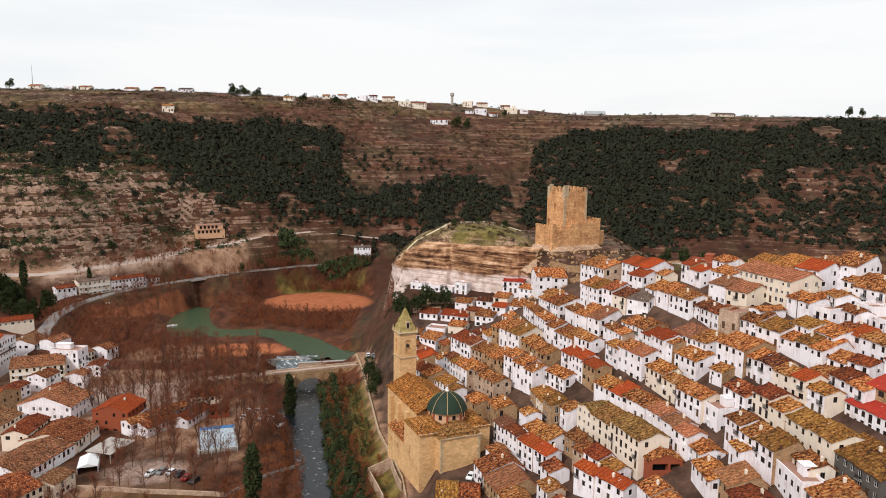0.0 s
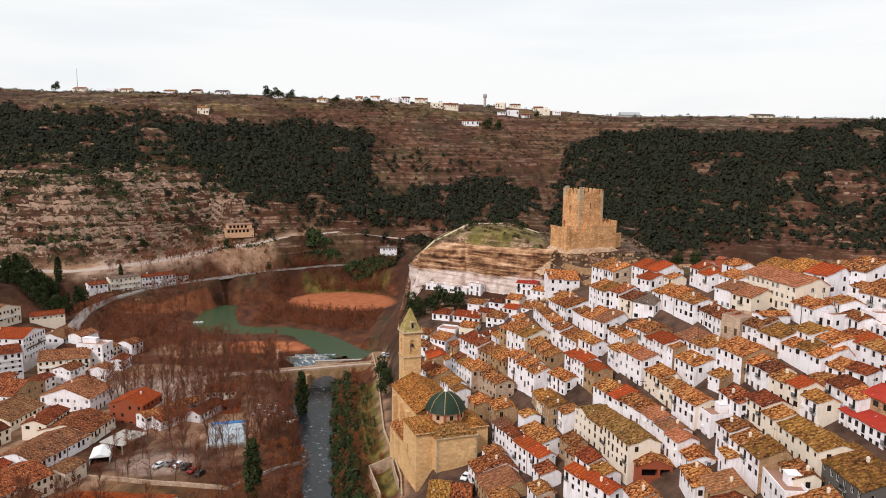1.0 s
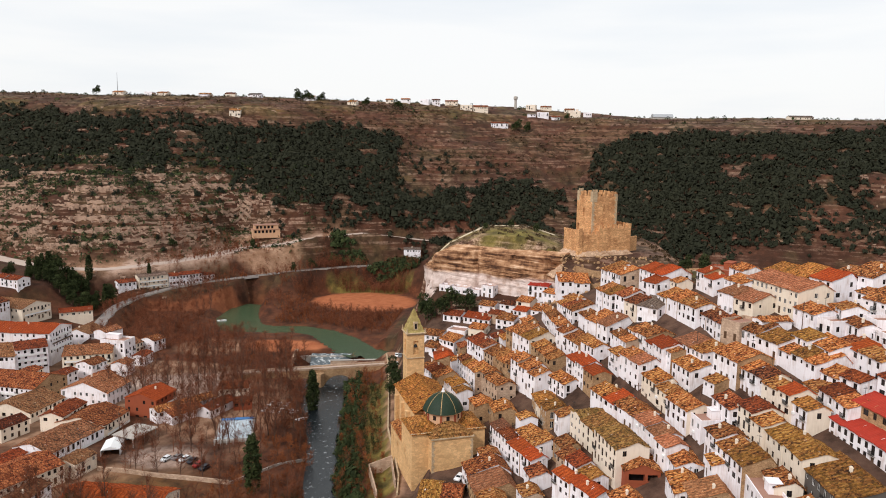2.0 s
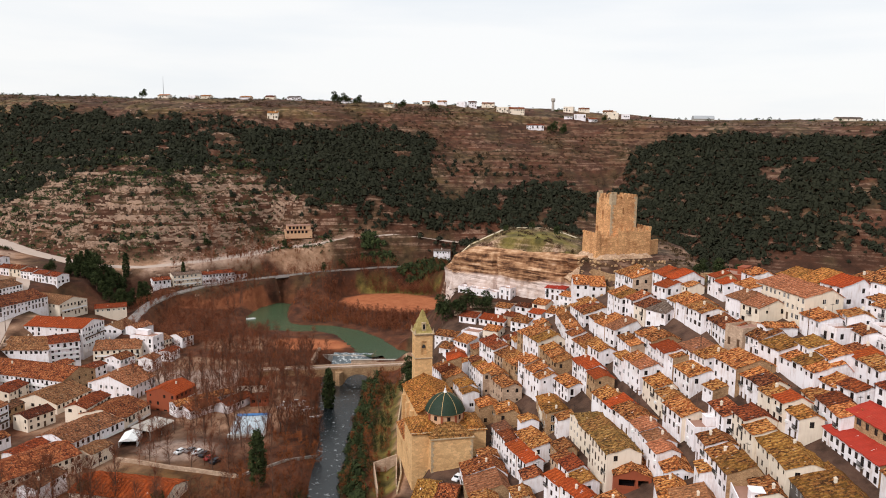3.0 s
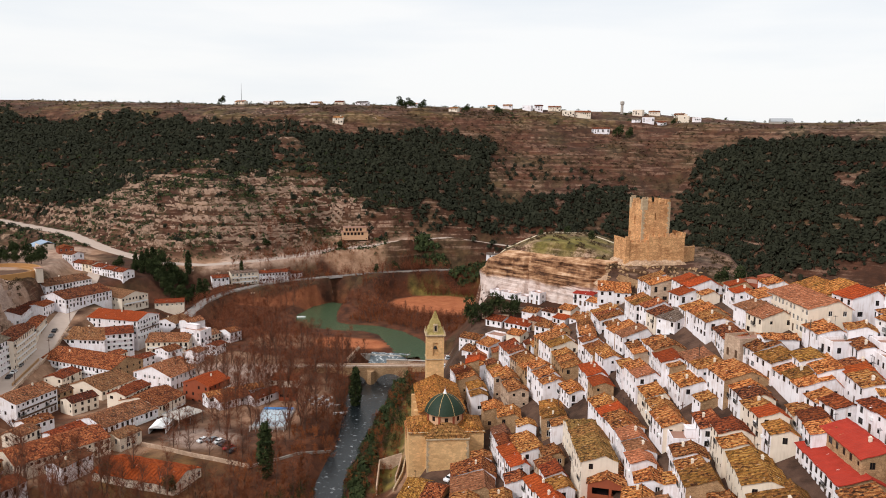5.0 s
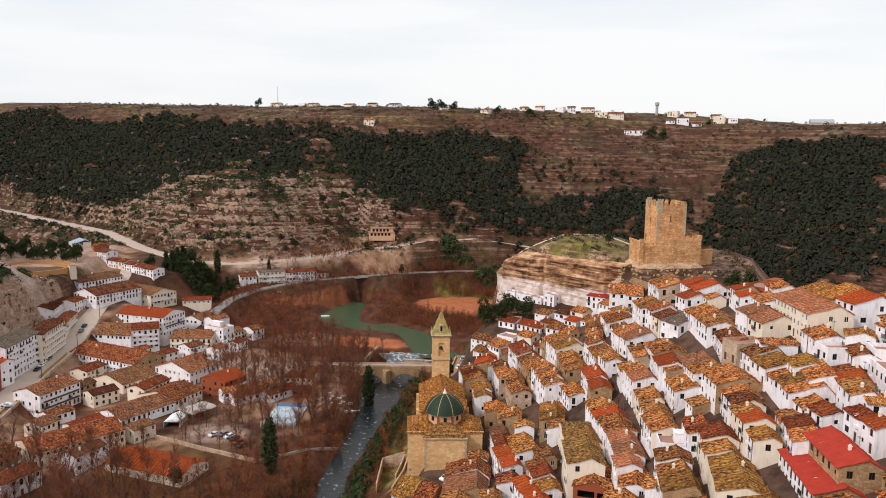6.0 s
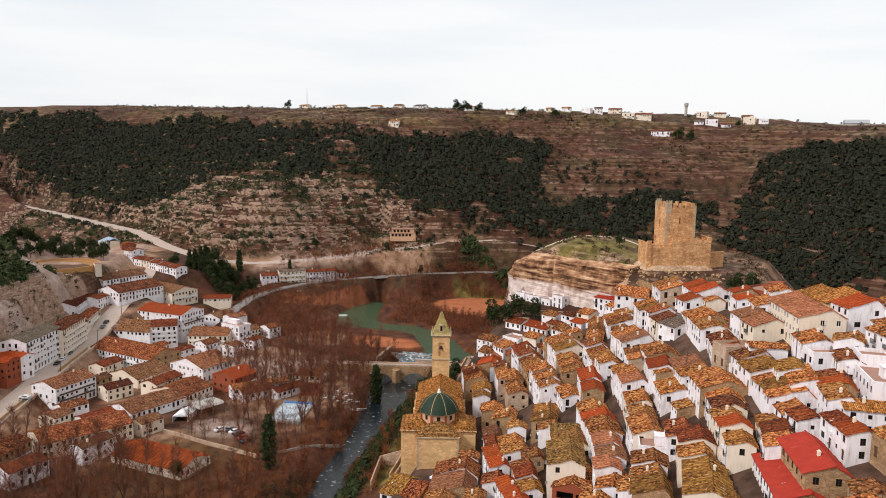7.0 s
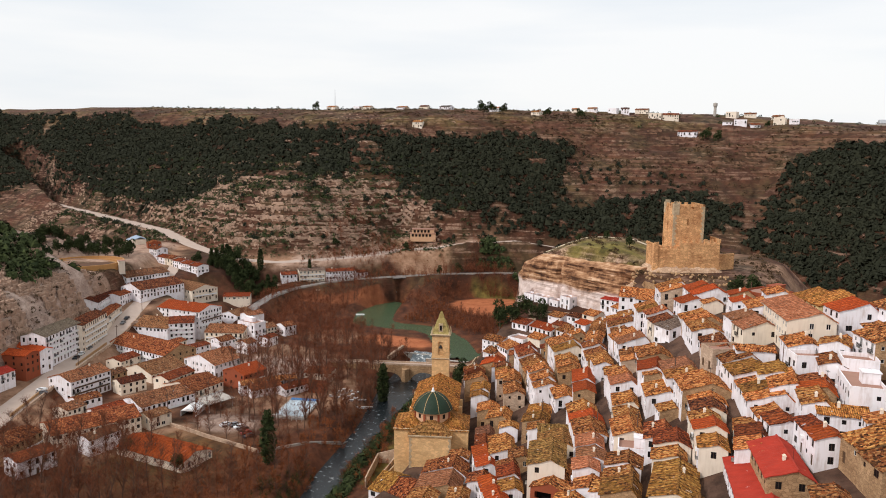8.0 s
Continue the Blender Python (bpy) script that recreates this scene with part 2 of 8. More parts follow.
def water_material(name, base, foam=0.0):
    m, n, l, b = material(name, 0.25)
    b.inputs["Specular IOR Level"].default_value = 0.35
    g = n.new("ShaderNodeNewGeometry")
    t = noise_node(n, l, g.outputs["Position"], 0.9, 5, 0.65)
    w = noise_node(n, l, g.outputs["Position"], 0.45, 6, 0.7)
    r = ramp(n, [(0.62 - 0.2 * foam, base), (0.78 - 0.2 * foam, (0.75, 0.78, 0.78))])
    l.new(w.outputs["Fac"], r.inputs["Fac"])
    if foam:
        l.new(r.outputs["Color"], b.inputs["Base Color"])
    else:
        b.inputs["Base Color"].default_value = (*base, 1)
    bump_node(n, l, t.outputs["Fac"], 0.5, 0.25 if foam else 0.06, b)
    return m


MAT = {
    "w": plaster("white_limewash", (0.86, 0.82, 0.845), (0.38, 0.24, 0.17), 0.8, 0.06),
    "c": plaster("cream_render", (0.80, 0.69, 0.57), (0.40, 0.28, 0.19), 0.5),
    "t": stonework("tan_rubble", (0.52, 0.33, 0.18), (0.30, 0.17, 0.085)),
    "s": stonework("pale_rubble", (0.60, 0.44, 0.32), (0.36, 0.23, 0.15), 0.3),
    "y": plaster("yellow_render", (0.74, 0.60, 0.32), (0.5, 0.36, 0.2), 0.4),
    "r": plaster("red_brick_render", (0.30, 0.075, 0.034), (0.16, 0.05, 0.03), 0.5),
    "k": plaster("dark_render", (0.11, 0.095, 0.085), (0.06, 0.05, 0.045), 0.5),
    "church": stonework("golden_ashlar", (0.80, 0.51, 0.25), (0.60, 0.35, 0.155), 0.25, 1.0),
    "castle": stonework("castle_masonry", (0.80, 0.45, 0.21), (0.42, 0.185, 0.075), 0.55, 0.8),
    "ashlar": stonework("pale_quoins", (0.56, 0.43, 0.28), (0.42, 0.30, 0.18), 0.4, 1.0),
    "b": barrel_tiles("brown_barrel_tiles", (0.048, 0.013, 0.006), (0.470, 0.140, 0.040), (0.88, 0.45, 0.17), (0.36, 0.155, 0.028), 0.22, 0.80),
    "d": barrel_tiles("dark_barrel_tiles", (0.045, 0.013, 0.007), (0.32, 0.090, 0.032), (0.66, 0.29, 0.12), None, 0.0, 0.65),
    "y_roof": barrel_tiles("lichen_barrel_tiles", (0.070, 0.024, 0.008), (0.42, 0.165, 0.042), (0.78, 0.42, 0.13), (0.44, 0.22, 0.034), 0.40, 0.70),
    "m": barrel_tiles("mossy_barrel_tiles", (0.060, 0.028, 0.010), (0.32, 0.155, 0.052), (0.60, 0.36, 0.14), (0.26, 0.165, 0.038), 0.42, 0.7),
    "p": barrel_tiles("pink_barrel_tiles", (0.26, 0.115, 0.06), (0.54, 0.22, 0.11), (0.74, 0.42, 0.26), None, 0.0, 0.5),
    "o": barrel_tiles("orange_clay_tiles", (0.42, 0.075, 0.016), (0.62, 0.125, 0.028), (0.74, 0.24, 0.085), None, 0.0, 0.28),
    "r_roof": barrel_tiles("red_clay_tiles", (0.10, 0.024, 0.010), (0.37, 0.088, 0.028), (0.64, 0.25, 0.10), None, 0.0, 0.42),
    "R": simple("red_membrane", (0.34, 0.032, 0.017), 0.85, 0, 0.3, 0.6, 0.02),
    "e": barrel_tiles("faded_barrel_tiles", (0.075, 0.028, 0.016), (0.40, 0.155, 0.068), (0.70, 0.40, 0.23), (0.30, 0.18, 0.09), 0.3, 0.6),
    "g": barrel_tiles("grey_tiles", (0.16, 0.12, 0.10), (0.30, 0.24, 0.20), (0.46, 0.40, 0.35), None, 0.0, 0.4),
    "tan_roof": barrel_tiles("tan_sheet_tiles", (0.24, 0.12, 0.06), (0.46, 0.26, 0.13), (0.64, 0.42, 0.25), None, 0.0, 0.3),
    "f": simple("roof_terrace", (0.34, 0.19, 0.14), 0.9, 0, 0.2, 0.5, 0.02),
    "glass": simple("window_glass", (0.012, 0.011, 0.012), 0.22, 0, 0.3, 0.7, 0),
    "frame": simple("window_frame_wood", (0.060, 0.034, 0.022), 0.7),
    "frame_w": simple("window_frame_white", (0.70, 0.69, 0.67), 0.6),
    "door": simple("old_door_wood", (0.10, 0.055, 0.03), 0.7),
    "iron": simple("black_iron", (0.025, 0.024, 0.023), 0.6, 0.3),
    "plinth": simple("grey_plinth", (0.36, 0.32, 0.28), 0.95),
    "dome": simple("green_glazed_tiles", (0.014, 0.030, 0.016), 0.62, 0, 0.5, 2.2, 0.04),
    "rib": simple("golden_dome_ribs", (0.50, 0.34, 0.16), 0.7),
    "pink": plaster("pink_drum_render", (0.60, 0.36, 0.22), (0.40, 0.22, 0.12), 0.4),
    "ground": ground_material(),
    "cliff": cliff_material(),
    "river": water_material("running_river", (0.012, 0.016, 0.018), 0.10),
    "pool": water_material("still_green_water", (0.050, 0.080, 0.040)),
    "weir": water_material("white_water", (0.09, 0.11, 0.12), 0.5),
    "road": simple("pale_road", (0.46, 0.36, 0.30), 0.95, 0, 0.15, 0.3, 0.03),
    "asphalt": simple("worn_asphalt", (0.22, 0.19, 0.175), 0.95, 0, 0.2, 0.3, 0.03),
    "track": simple("sandy_path", (0.56, 0.46, 0.33), 0.95, 0, 0.2, 0.6, 0.03),
    "bark": simple("grey_brown_bark", (0.12, 0.068, 0.048), 0.95, 0, 0.5, 2.0, 0.05),
    "twig": leafy("bare_twigs", (0.070, 0.023, 0.012), (0.27, 0.095, 0.048)),
    "twig_red": leafy("red_willow_twigs", (0.11, 0.032, 0.013), (0.32, 0.105, 0.038)),
    "twig_pink": leafy("almond_twigs", (0.22, 0.13, 0.11), (0.42, 0.28, 0.24)),
    "ever": leafy("evergreen_leaves", (0.013, 0.020, 0.009), (0.058, 0.072, 0.026)),
    "pine": leafy("pine_needles", (0.015, 0.0175, 0.011), (0.043, 0.042, 0.024), 0.16, 0.022),
    "scrub": leafy("dry_scrub", (0.018, 0.015, 0.008), (0.10, 0.060, 0.030)),
    "metal": simple("galvanised_metal", (0.45, 0.46, 0.47), 0.45, 0.6),
    "white": simple("white_paint", (0.78, 0.78, 0.77), 0.6, 0, 0.1),
    "blue": simple("blue_tarpaulin", (0.06, 0.19, 0.42), 0.5),
    "pale_blue": simple("pale_pool_cover", (0.50, 0.58, 0.63), 0.5),
    "car_grey": simple("grey_car_paint", (0.20, 0.21, 0.22), 0.3, 0.3, 0.1, 1, 0),
    "car_white": simple("white_car_paint", (0.75, 0.76, 0.77), 0.3, 0.0, 0.05, 1, 0),
    "car_dark": simple("dark_car_paint", (0.03, 0.032, 0.04), 0.3, 0.2, 0.1, 1, 0),
    "car_red": simple("red_car_paint", (0.30, 0.03, 0.025), 0.3, 0.1, 0.1, 1, 0),
    "rubber": simple("black_rubber", (0.02, 0.02, 0.02), 0.8),
    "concrete": simple("stained_concrete", (0.40, 0.36, 0.32), 0.95, 0, 0.3, 0.8, 0.04),
    "ledge": simple("weathered_limestone", (0.37, 0.245, 0.175), 0.95, 0, 0.6, 0.35, 0.12),
    "terrace": simple("weathered_terrace_stone", (0.19, 0.105, 0.066), 0.95, 0, 0.6, 0.25, 0.12),
    "lichen": stonework("lichened_spire_stone", (0.44, 0.34, 0.13), (0.26, 0.19, 0.06), 0.4, 1.0),
    "talus": stonework("fallen_rubble", (0.62, 0.43, 0.29), (0.34, 0.19, 0.105), 0.5, 0.8),
    "pale_steel": simple("pale_blue_steel", (0.30, 0.38, 0.48), 0.5, 0.2),
    "arena": simple("arena_earth", (0.11, 0.058, 0.035), 0.95),
    "tan_wall": plaster("tan_render", (0.42, 0.25, 0.13), (0.26, 0.14, 0.07), 0.5),
    "ochre": plaster("ochre_bullring_wall", (0.50, 0.26, 0.10), (0.28, 0.14, 0.06), 0.5),
}

# ---- mesh helpers ----
def mesh_object(name, verts, faces, mats, parent=None, label="", uvs=None, idx=None, smooth=False):
    me = bpy.data.meshes.new(name)
    me.from_pydata([tuple(v) for v in verts], [], [tuple(f) for f in faces])
    for k in (mats if isinstance(mats, (list, tuple)) else [mats]):
        me.materials.append(MAT[k])
    if uvs is not None:
        me.uv_layers.new(name="UVMap").data.foreach_set("uv", np.asarray(uvs, dtype=np.float32).ravel())
    if idx is not None:
        me.polygons.foreach_set("material_index", idx)
    if smooth:
        me.polygons.foreach_set("use_smooth", [True] * len(me.polygons))
    me.update()
    ob = new(name, me)
    if parent is not None:
        ob.parent = parent
    if label:
        tagged(ob, label)
    return ob


def part(name, bm, mat, parent, label=""):
    me = bpy.data.meshes.new(name)
    bm.to_mesh(me)
    bm.free()
    for k in (mat if isinstance(mat, (list, tuple)) else [mat]):
        me.materials.append(MAT[k])
    ob = new(name, me)
    ob.parent = parent
    if label:
        tagged(ob, label)
    return ob


def box_bm(x0, y0, z0, x1, y1, z1, bm=None, bevel=0.0):
    bm = bm or bmesh.new()
    r = bmesh.ops.create_cube(bm, size=1.0, matrix=Matrix.Translation(((x0 + x1) / 2, (y0 + y1) / 2, (z0 + z1) / 2)) @ Matrix.Diagonal((x1 - x0, y1 - y0, z1 - z0, 1)))
    if bevel:
        edges = list({e for v in r["verts"] for e in v.link_edges})
        bmesh.ops.bevel(bm, geom=edges, offset=bevel, segments=1, affect="EDGES")
    return bm


def prism_bm(outline, z0, z1, bm=None):
    """A closed outline in plan, drawn up from z0 to z1."""
    bm = bm or bmesh.new()
    low = [bm.verts.new((x, y, z0)) for x, y in outline]
    top = [bm.verts.new((x, y, z1)) for x, y in outline]
    n = len(outline)
    bm.faces.new(top)
    bm.faces.new(low[::-1])
    for i in range(n):
        bm.faces.new((low[i], low[(i + 1) % n], top[(i + 1) % n], top[i]))
    return bm


def anchor(name, m, label, category, group=""):
    ob = new(name)
    ob.matrix_world = m
    ob.empty_display_size = 0.5
    return tagged(ob, label, category, group)


# ---- the lie of the land ----
def hash2(ix, iy):
    h = (ix.astype(np.int64) * 374761393 + iy.astype(np.int64) * 668265263) & 0x7FFFFFFF
    h = ((h ^ (h >> 13)) * 1274126177) & 0x7FFFFFFF
    return ((h ^ (h >> 16)) & 0xFFFF) / 65535.0


def vnoise(x, y):
    ix, iy = np.floor(x), np.floor(y)
    fx, fy = x - ix, y - iy
    fx, fy = fx * fx * (3 - 2 * fx), fy * fy * (3 - 2 * fy)
    a, b = hash2(ix, iy), hash2(ix + 1, iy)
    c, d = hash2(ix, iy + 1), hash2(ix + 1, iy + 1)
    return (a * (1 - fx) + b * fx) * (1 - fy) + (c * (1 - fx) + d * fx) * fy


def fbm(x, y, octaves=4):
    s, a, t = 0, 0.5, 0
    for k in range(octaves):
        s, t = s + a * vnoise(x * 2**k + 17.3 * k, y * 2**k - 9.1 * k), t + a
        a *= 0.5
    return s / t - 0.5


def sstep(a, b, v):
    t = np.clip((v - a) / (b - a), 0, 1)
    return t * t * (3 - 2 * t)


RIVER = [(-8, 110, 3), (-18, 160, 3), (-36, 208, 3.2), (-46, 250, 4), (-58, 292, 8), (-65, 318, 8), (-71, 336, 8)]
POOL = [(-52, 349, 6), (-60, 356, 8), (-71, 370, 8), (-84, 384, 6), (-100, 391, 5), (-118, 387, 6), (-135, 390, 10), (-144, 408, 11), (-149, 430, 8), (-147, 447, 5)]
BACKWATER = [(-54, 345, 5), (-47, 346, 5), (-45, 356, 2)]
FOOT_X, FOOT_Y = [-900, -600, -514, -430, -350, -250, -150, -75, 0, 62, 140, 203, 300, 500, 900], [480, 450, 432, 424, 402, 406, 468, 500, 525, 540, 502, 474, 452, 430, 400]
RISE_S, RISE_Z = [-110, -70, -40, -12, 0, 10, 30, 103, 141, 200, 260, 420, 800, 1500, 4500], [4, 6, 11, 22, 29, 37, 48, 91, 109, 133, 142, 149, 153, 158, 190]


def course(x, y, line):
    """Distance from a winding line and its half width there."""
    best, half = np.full(np.shape(x), 1e9), np.zeros(np.shape(x))
    for (x0, y0, w0), (x1, y1, w1) in zip(line, line[1:]):
        dx, dy = x1 - x0, y1 - y0
        t = np.clip(((x - x0) * dx + (y - y0) * dy) / (dx * dx + dy * dy), 0, 1)
        d = np.hypot(x - x0 - t * dx, y - y0 - t * dy)
        w = w0 + t * (w1 - w0)
        near = d - w < best - half
        best, half = np.where(near, d, best), np.where(near, w, half)
    return best, half


UPPER_ROAD = [(-800, 600, 5, 46), (-700, 560, 5, 46), (-514, 475, 6, 48), (-430, 456, 6, 44), (-363, 437, 5.5, 42), (-309, 415, 5, 36), (-262, 406, 4.5, 31),
              (-230, 414, 4.5, 30), (-208, 433, 5, 31), (-189, 453, 5.5, 32.5), (-177, 468, 6, 34), (-169, 481, 6, 35.5), (-156, 487, 5.5, 36.5), (-144, 493, 5, 37.5), (-130, 505, 4, 40), (-95, 524, 3, 43), (-60, 531, 3, 39), (-20, 538, 3, 35)]
VALLEY_ROAD = [(-184, 330, 3, 11), (-197, 352, 3, 13), (-204, 380, 3, 15.5), (-202, 402, 3, 16.8), (-194, 420, 3, 18), (-181, 437, 3, 19), (-161, 451, 3, 20.5), (-143, 464, 3, 21.5), (-124, 480, 3, 22), (-100, 500, 3, 22), (-50, 514, 3, 23)]
HILL_STREET = [(-140, 140, 5, 7), (-164, 176, 5, 8), (-189, 220, 5, 11), (-208, 255, 5, 12), (-218, 272, 5, 14), (-228, 290, 5, 18), (-238, 307, 4.5, 21), (-262, 351, 3.5, 29), (-285, 378, 3, 33)]
PLATFORM = [(-174, 493, 9, 44), (-140, 500, 9, 44), (-118, 512, 6, 45)]


def graded(x, y, h, line, bank):
    """Cuts and fills the ground to a road's level."""
    best, level = np.full(np.shape(x), 1e9), np.zeros(np.shape(x))
    for (x0, y0, w0, z0), (x1, y1, w1, z1) in zip(line, line[1:]):
        dx, dy = x1 - x0, y1 - y0
        t = np.clip(((x - x0) * dx + (y - y0) * dy) / (dx * dx + dy * dy), 0, 1)
        d = np.hypot(x - x0 - t * dx, y - y0 - t * dy) - w0
        near = d < best
        best, level = np.where(near, d, best), np.where(near, z0 + t * (z1 - z0), level)
    k = sstep(bank, 0.8, best)
    return h * (1 - k) + level * k


def prom_x(y):
    return np.interp(y, [100, 196, 210, 230, 244, 308, 330, 360], [2, -9, -11, -17, -21, -33, -38, -46])


def land(x, y):
    """Ground height and the masks that dress it."""
    x, y = np.asarray(x, float), np.asarray(y, float)
    big, mid, fine = fbm(x / 90, y / 90), fbm(x / 24, y / 24), fbm(x / 6, y / 6)
    floor = 5.0 + 1.2 * mid + 0.3 * fine
    # the far side of the gorge, in beds
    s = y - np.interp(x, FOOT_X, FOOT_Y) + 34 * big * sstep(20, 120, y - 380) + 9 * mid
    wall = np.interp(s, RISE_S, RISE_Z) + 3.0 * mid + 1.2 * fine
    wall = wall + 17 * np.exp(-(((x + 262) / 46) ** 2 + ((y - 462) / 26) ** 2))
    wall = wall + np.interp(x, [-750, -400, 0, 60, 150, 400], [18, 8, 6, 2, -7, -8]) * sstep(140, 240, s)
    step = 6.5
    k = wall / step + 0.35 * big
    saw = np.floor(k) + sstep(0.25, 0.85, k - np.floor(k))
    beds = sstep(32, 50, wall) * (1 - 0.7 * sstep(120, 140, wall))
    wall = wall + beds * 0.62 * (saw - k) * step
    # the hill above the lower town
    l = (x + 194) * -0.49 + (y - 217) * 0.872
    q = (x + 194) * -0.872 + (y - 217) * -0.49
    street = np.interp(l, [-200, -60, 0, 40, 60, 80, 100, 150, 250], [7, 8, 11, 12, 14, 18, 21, 29, 38])
    climb = np.interp(np.where(q < 6, np.minimum(q + 24 * sstep(75, 105, l) * sstep(5, -5, q), 8), q), [-200, -60, -25, -12, 9, 13, 19, 30, 60, 120, 300], [-40, -25, -12, 0, 0, 7, 24, 32, 48, 66, 90])
    knoll = street + climb + 4 * mid * sstep(8, 16, q)
    shelf = street + np.maximum(0, 37 - street) * sstep(9, 17, q) + 0.12 * np.maximum(0, q - 60) + 2 * mid * sstep(12, 30, q)
    shelf = shelf + 13 * np.exp(-(((x + 330) / 17) ** 2 + ((y - 318) / 11) ** 2)) + 6 * np.exp(-(((x + 318) / 8) ** 2 + ((y - 345) / 6) ** 2))
    back = sstep(68, 92, l - 0.12 * q) * sstep(-8, 9, q)
    hill = knoll * (1 - back) + shelf * back
    hk = hill / 3.2 + 0.4 * big
    hill = np.where(q > 11, hill + 0.75 * (np.floor(hk) + sstep(0.2, 0.8, hk - np.floor(hk)) - hk) * 3.2, hill)
    hill = hill - 60 * sstep(230, 330, l) * sstep(-40, 60, q) - 30 * sstep(240, 380, l)
    # the town's slope, its crest, and the fall behind it
    tx, ty = (np.clip(x, -10, 118) - 60) / 50, (np.clip(y, 150, 300) - 210) / 50
    town = (44.05 + 31.8 * tx + 13.57 * ty - 1.73 * tx**2 + 0.26 * tx * ty + 0.68 * ty**2 - 7.6 * tx**3 - 7.37 * tx**2 * ty
            - 5.52 * tx * ty**2 - 2.8 * ty**3) - 0.2 + 0.2 * np.minimum(0, y - 150) + 0.1 * np.maximum(0, x - 118)
    crest = np.interp(x, [-60, 30, 62, 80, 105, 130, 200, 400, 900], [345, 345, 335, 296, 256, 246, 232, 205, 120])
    cap = 65 - 0.55 * np.maximum(0, y - crest)
    town = np.minimum(town, cap) + 0.4 * mid
    px_ = prom_x(y)
    town = np.where(x > px_, np.minimum(np.maximum(town, 9.0), 9 + 1.7 * np.maximum(0, x - px_ - 5)), np.minimum(town, 9 - 0.75 * (px_ - x)))
    # the castle rock
    front = np.interp(x, [-40, -24, -18, 0, 30, 45, 72, 84, 110], [360, 347, 338, 331, 317, 311, 306, 309, 330])
    top = np.interp(x, [-30, -22, -12, 4, 24, 42, 75, 88, 110], [42, 52, 61.5, 68.5, 70, 65, 63, 60, 50]) - 0.06 * np.abs(y - 358) + 1.2 * mid
    rock = np.minimum(top, 34 + 5.0 * (y - front))
    rock = np.where(x > 40, np.maximum(rock, np.minimum(63.0, 63 - 0.95 * (309 - 0.1 * np.abs(x - 55) - y)) - 4.0 * sstep(80, 96, x)), rock)
    rock = np.minimum(rock, 12 + 5.0 * (x + 30 + 4 * mid))
    rock = np.minimum(rock, 62 - 0.95 * (y - 388))
    rock = np.minimum(rock, 60 - 1.2 * (x - 92))
    apron = np.minimum(44 - 0.30 * np.maximum(0, front - y) - 1.3 * np.maximum(0, -14 - x), 46)
    h = np.maximum.reduce([floor, wall, hill, town, rock, np.where((y > 285) & (x > -34) & (x < 60), apron, -99)])
    k = sstep(1.3, 1.0, np.hypot((x + 79) / 37, (y - 463) / 31))
    h = h * (1 - k) + (6 + 0.6 * mid) * k
    e = np.hypot((x + 152 + 0.5 * (y - 474)) / 22, (y - 474) / 13) + 0.25 * mid
    h = np.maximum(h, np.where(e < 1.6, 34 - 34 * np.maximum(0, e - 0.8), -99))
    raw = h
    for line, bank in ((PLATFORM, 10), (UPPER_ROAD, 11), (VALLEY_ROAD, 7), (HILL_STREET, 6)):
        h = graded(x, y, h, line, bank)
    k = sstep(1.25, 0.85, np.hypot((x + 220) / 24, (y - 345) / 22))
    h = h * (1 - k) + np.minimum(h, 15.5) * k
    wall, hill, rock = (np.where(raw == v, h, -99) for v in (wall, hill, rock))
    # the river's bed
    d1, w1 = course(x, y, RIVER)
    d2, w2 = course(x, y, POOL)
    d3, w3 = course(x, y, BACKWATER)
    h = np.where(d1 < w1 + 7, np.minimum(h, -1.8 + np.maximum(0, d1 - w1) * 0.85), h)
    h = np.where(d2 < w2 + 4, np.minimum(h, 3.0 + np.maximum(0, d2 - w2) * 0.75), h)
    h = np.where(d3 < w3 + 4, np.minimum(h, 3.0 + np.maximum(0, d3 - w3) * 0.75), h)
    masks = {}
    masks["rock"] = np.clip(np.maximum(sstep(26, 40, wall) * (h == wall) * (0.34 + 0.9 * mid + 0.24 * sstep(-90, -180, x) * sstep(100, 70, wall)),
                            np.maximum((h == hill) * sstep(9, 14, q) * (1 - 0.62 * back * sstep(48, 43, h)), (h == rock) * np.where(x > 40, 0.35, 0.9))), 0, 1)
    lawn = sstep(-24, -14, x) * sstep(46, 38, x) * sstep(2, 7, y - front) * sstep(392, 384, y) * (h == rock)
    masks["grass"] = np.clip(lawn * (0.62 + 2.2 * mid + 1.8 * fine) + (x < px_) * (x > px_ - 9) * (y > 200) * (y < 300) * 0.8
                             + 0.25 * sstep(125, 137, wall) * (h == wall) * (mid > 0.05), 0, 1)
    masks["grass"] = np.maximum(masks["grass"], 0.6 * (x > 72) * (x < 105) * (y > 258) * (y < 300) * sstep(-0.02, 0.15, mid))
    masks["grass"] = np.maximum(masks["grass"], np.exp(-(((x + 96) / 26) ** 2 + ((y - 186) / 22) ** 2)) * 0.4)
    masks["grass"] = np.maximum(masks["grass"], 0.8 * sstep(5, 3, np.abs(y - 489 - 0.12 * (x + 90))) * (x > -118) * (x < -40) * (h < 16))
    masks["pale"] = 0.85 * sstep(1.1, 0.85, np.maximum(np.abs((x + 122) * 0.95 + (y - 286) * 0.3) / 20, np.abs((y - 286) * 0.95 - (x + 122) * 0.3) / 17) + 0.25 * fine)
    masks["pale"] = np.maximum(masks["pale"], 0.6 * sstep(1.1, 0.8, np.hypot((x + 92) / 13, (y - 219) / 9) + 0.3 * fine))
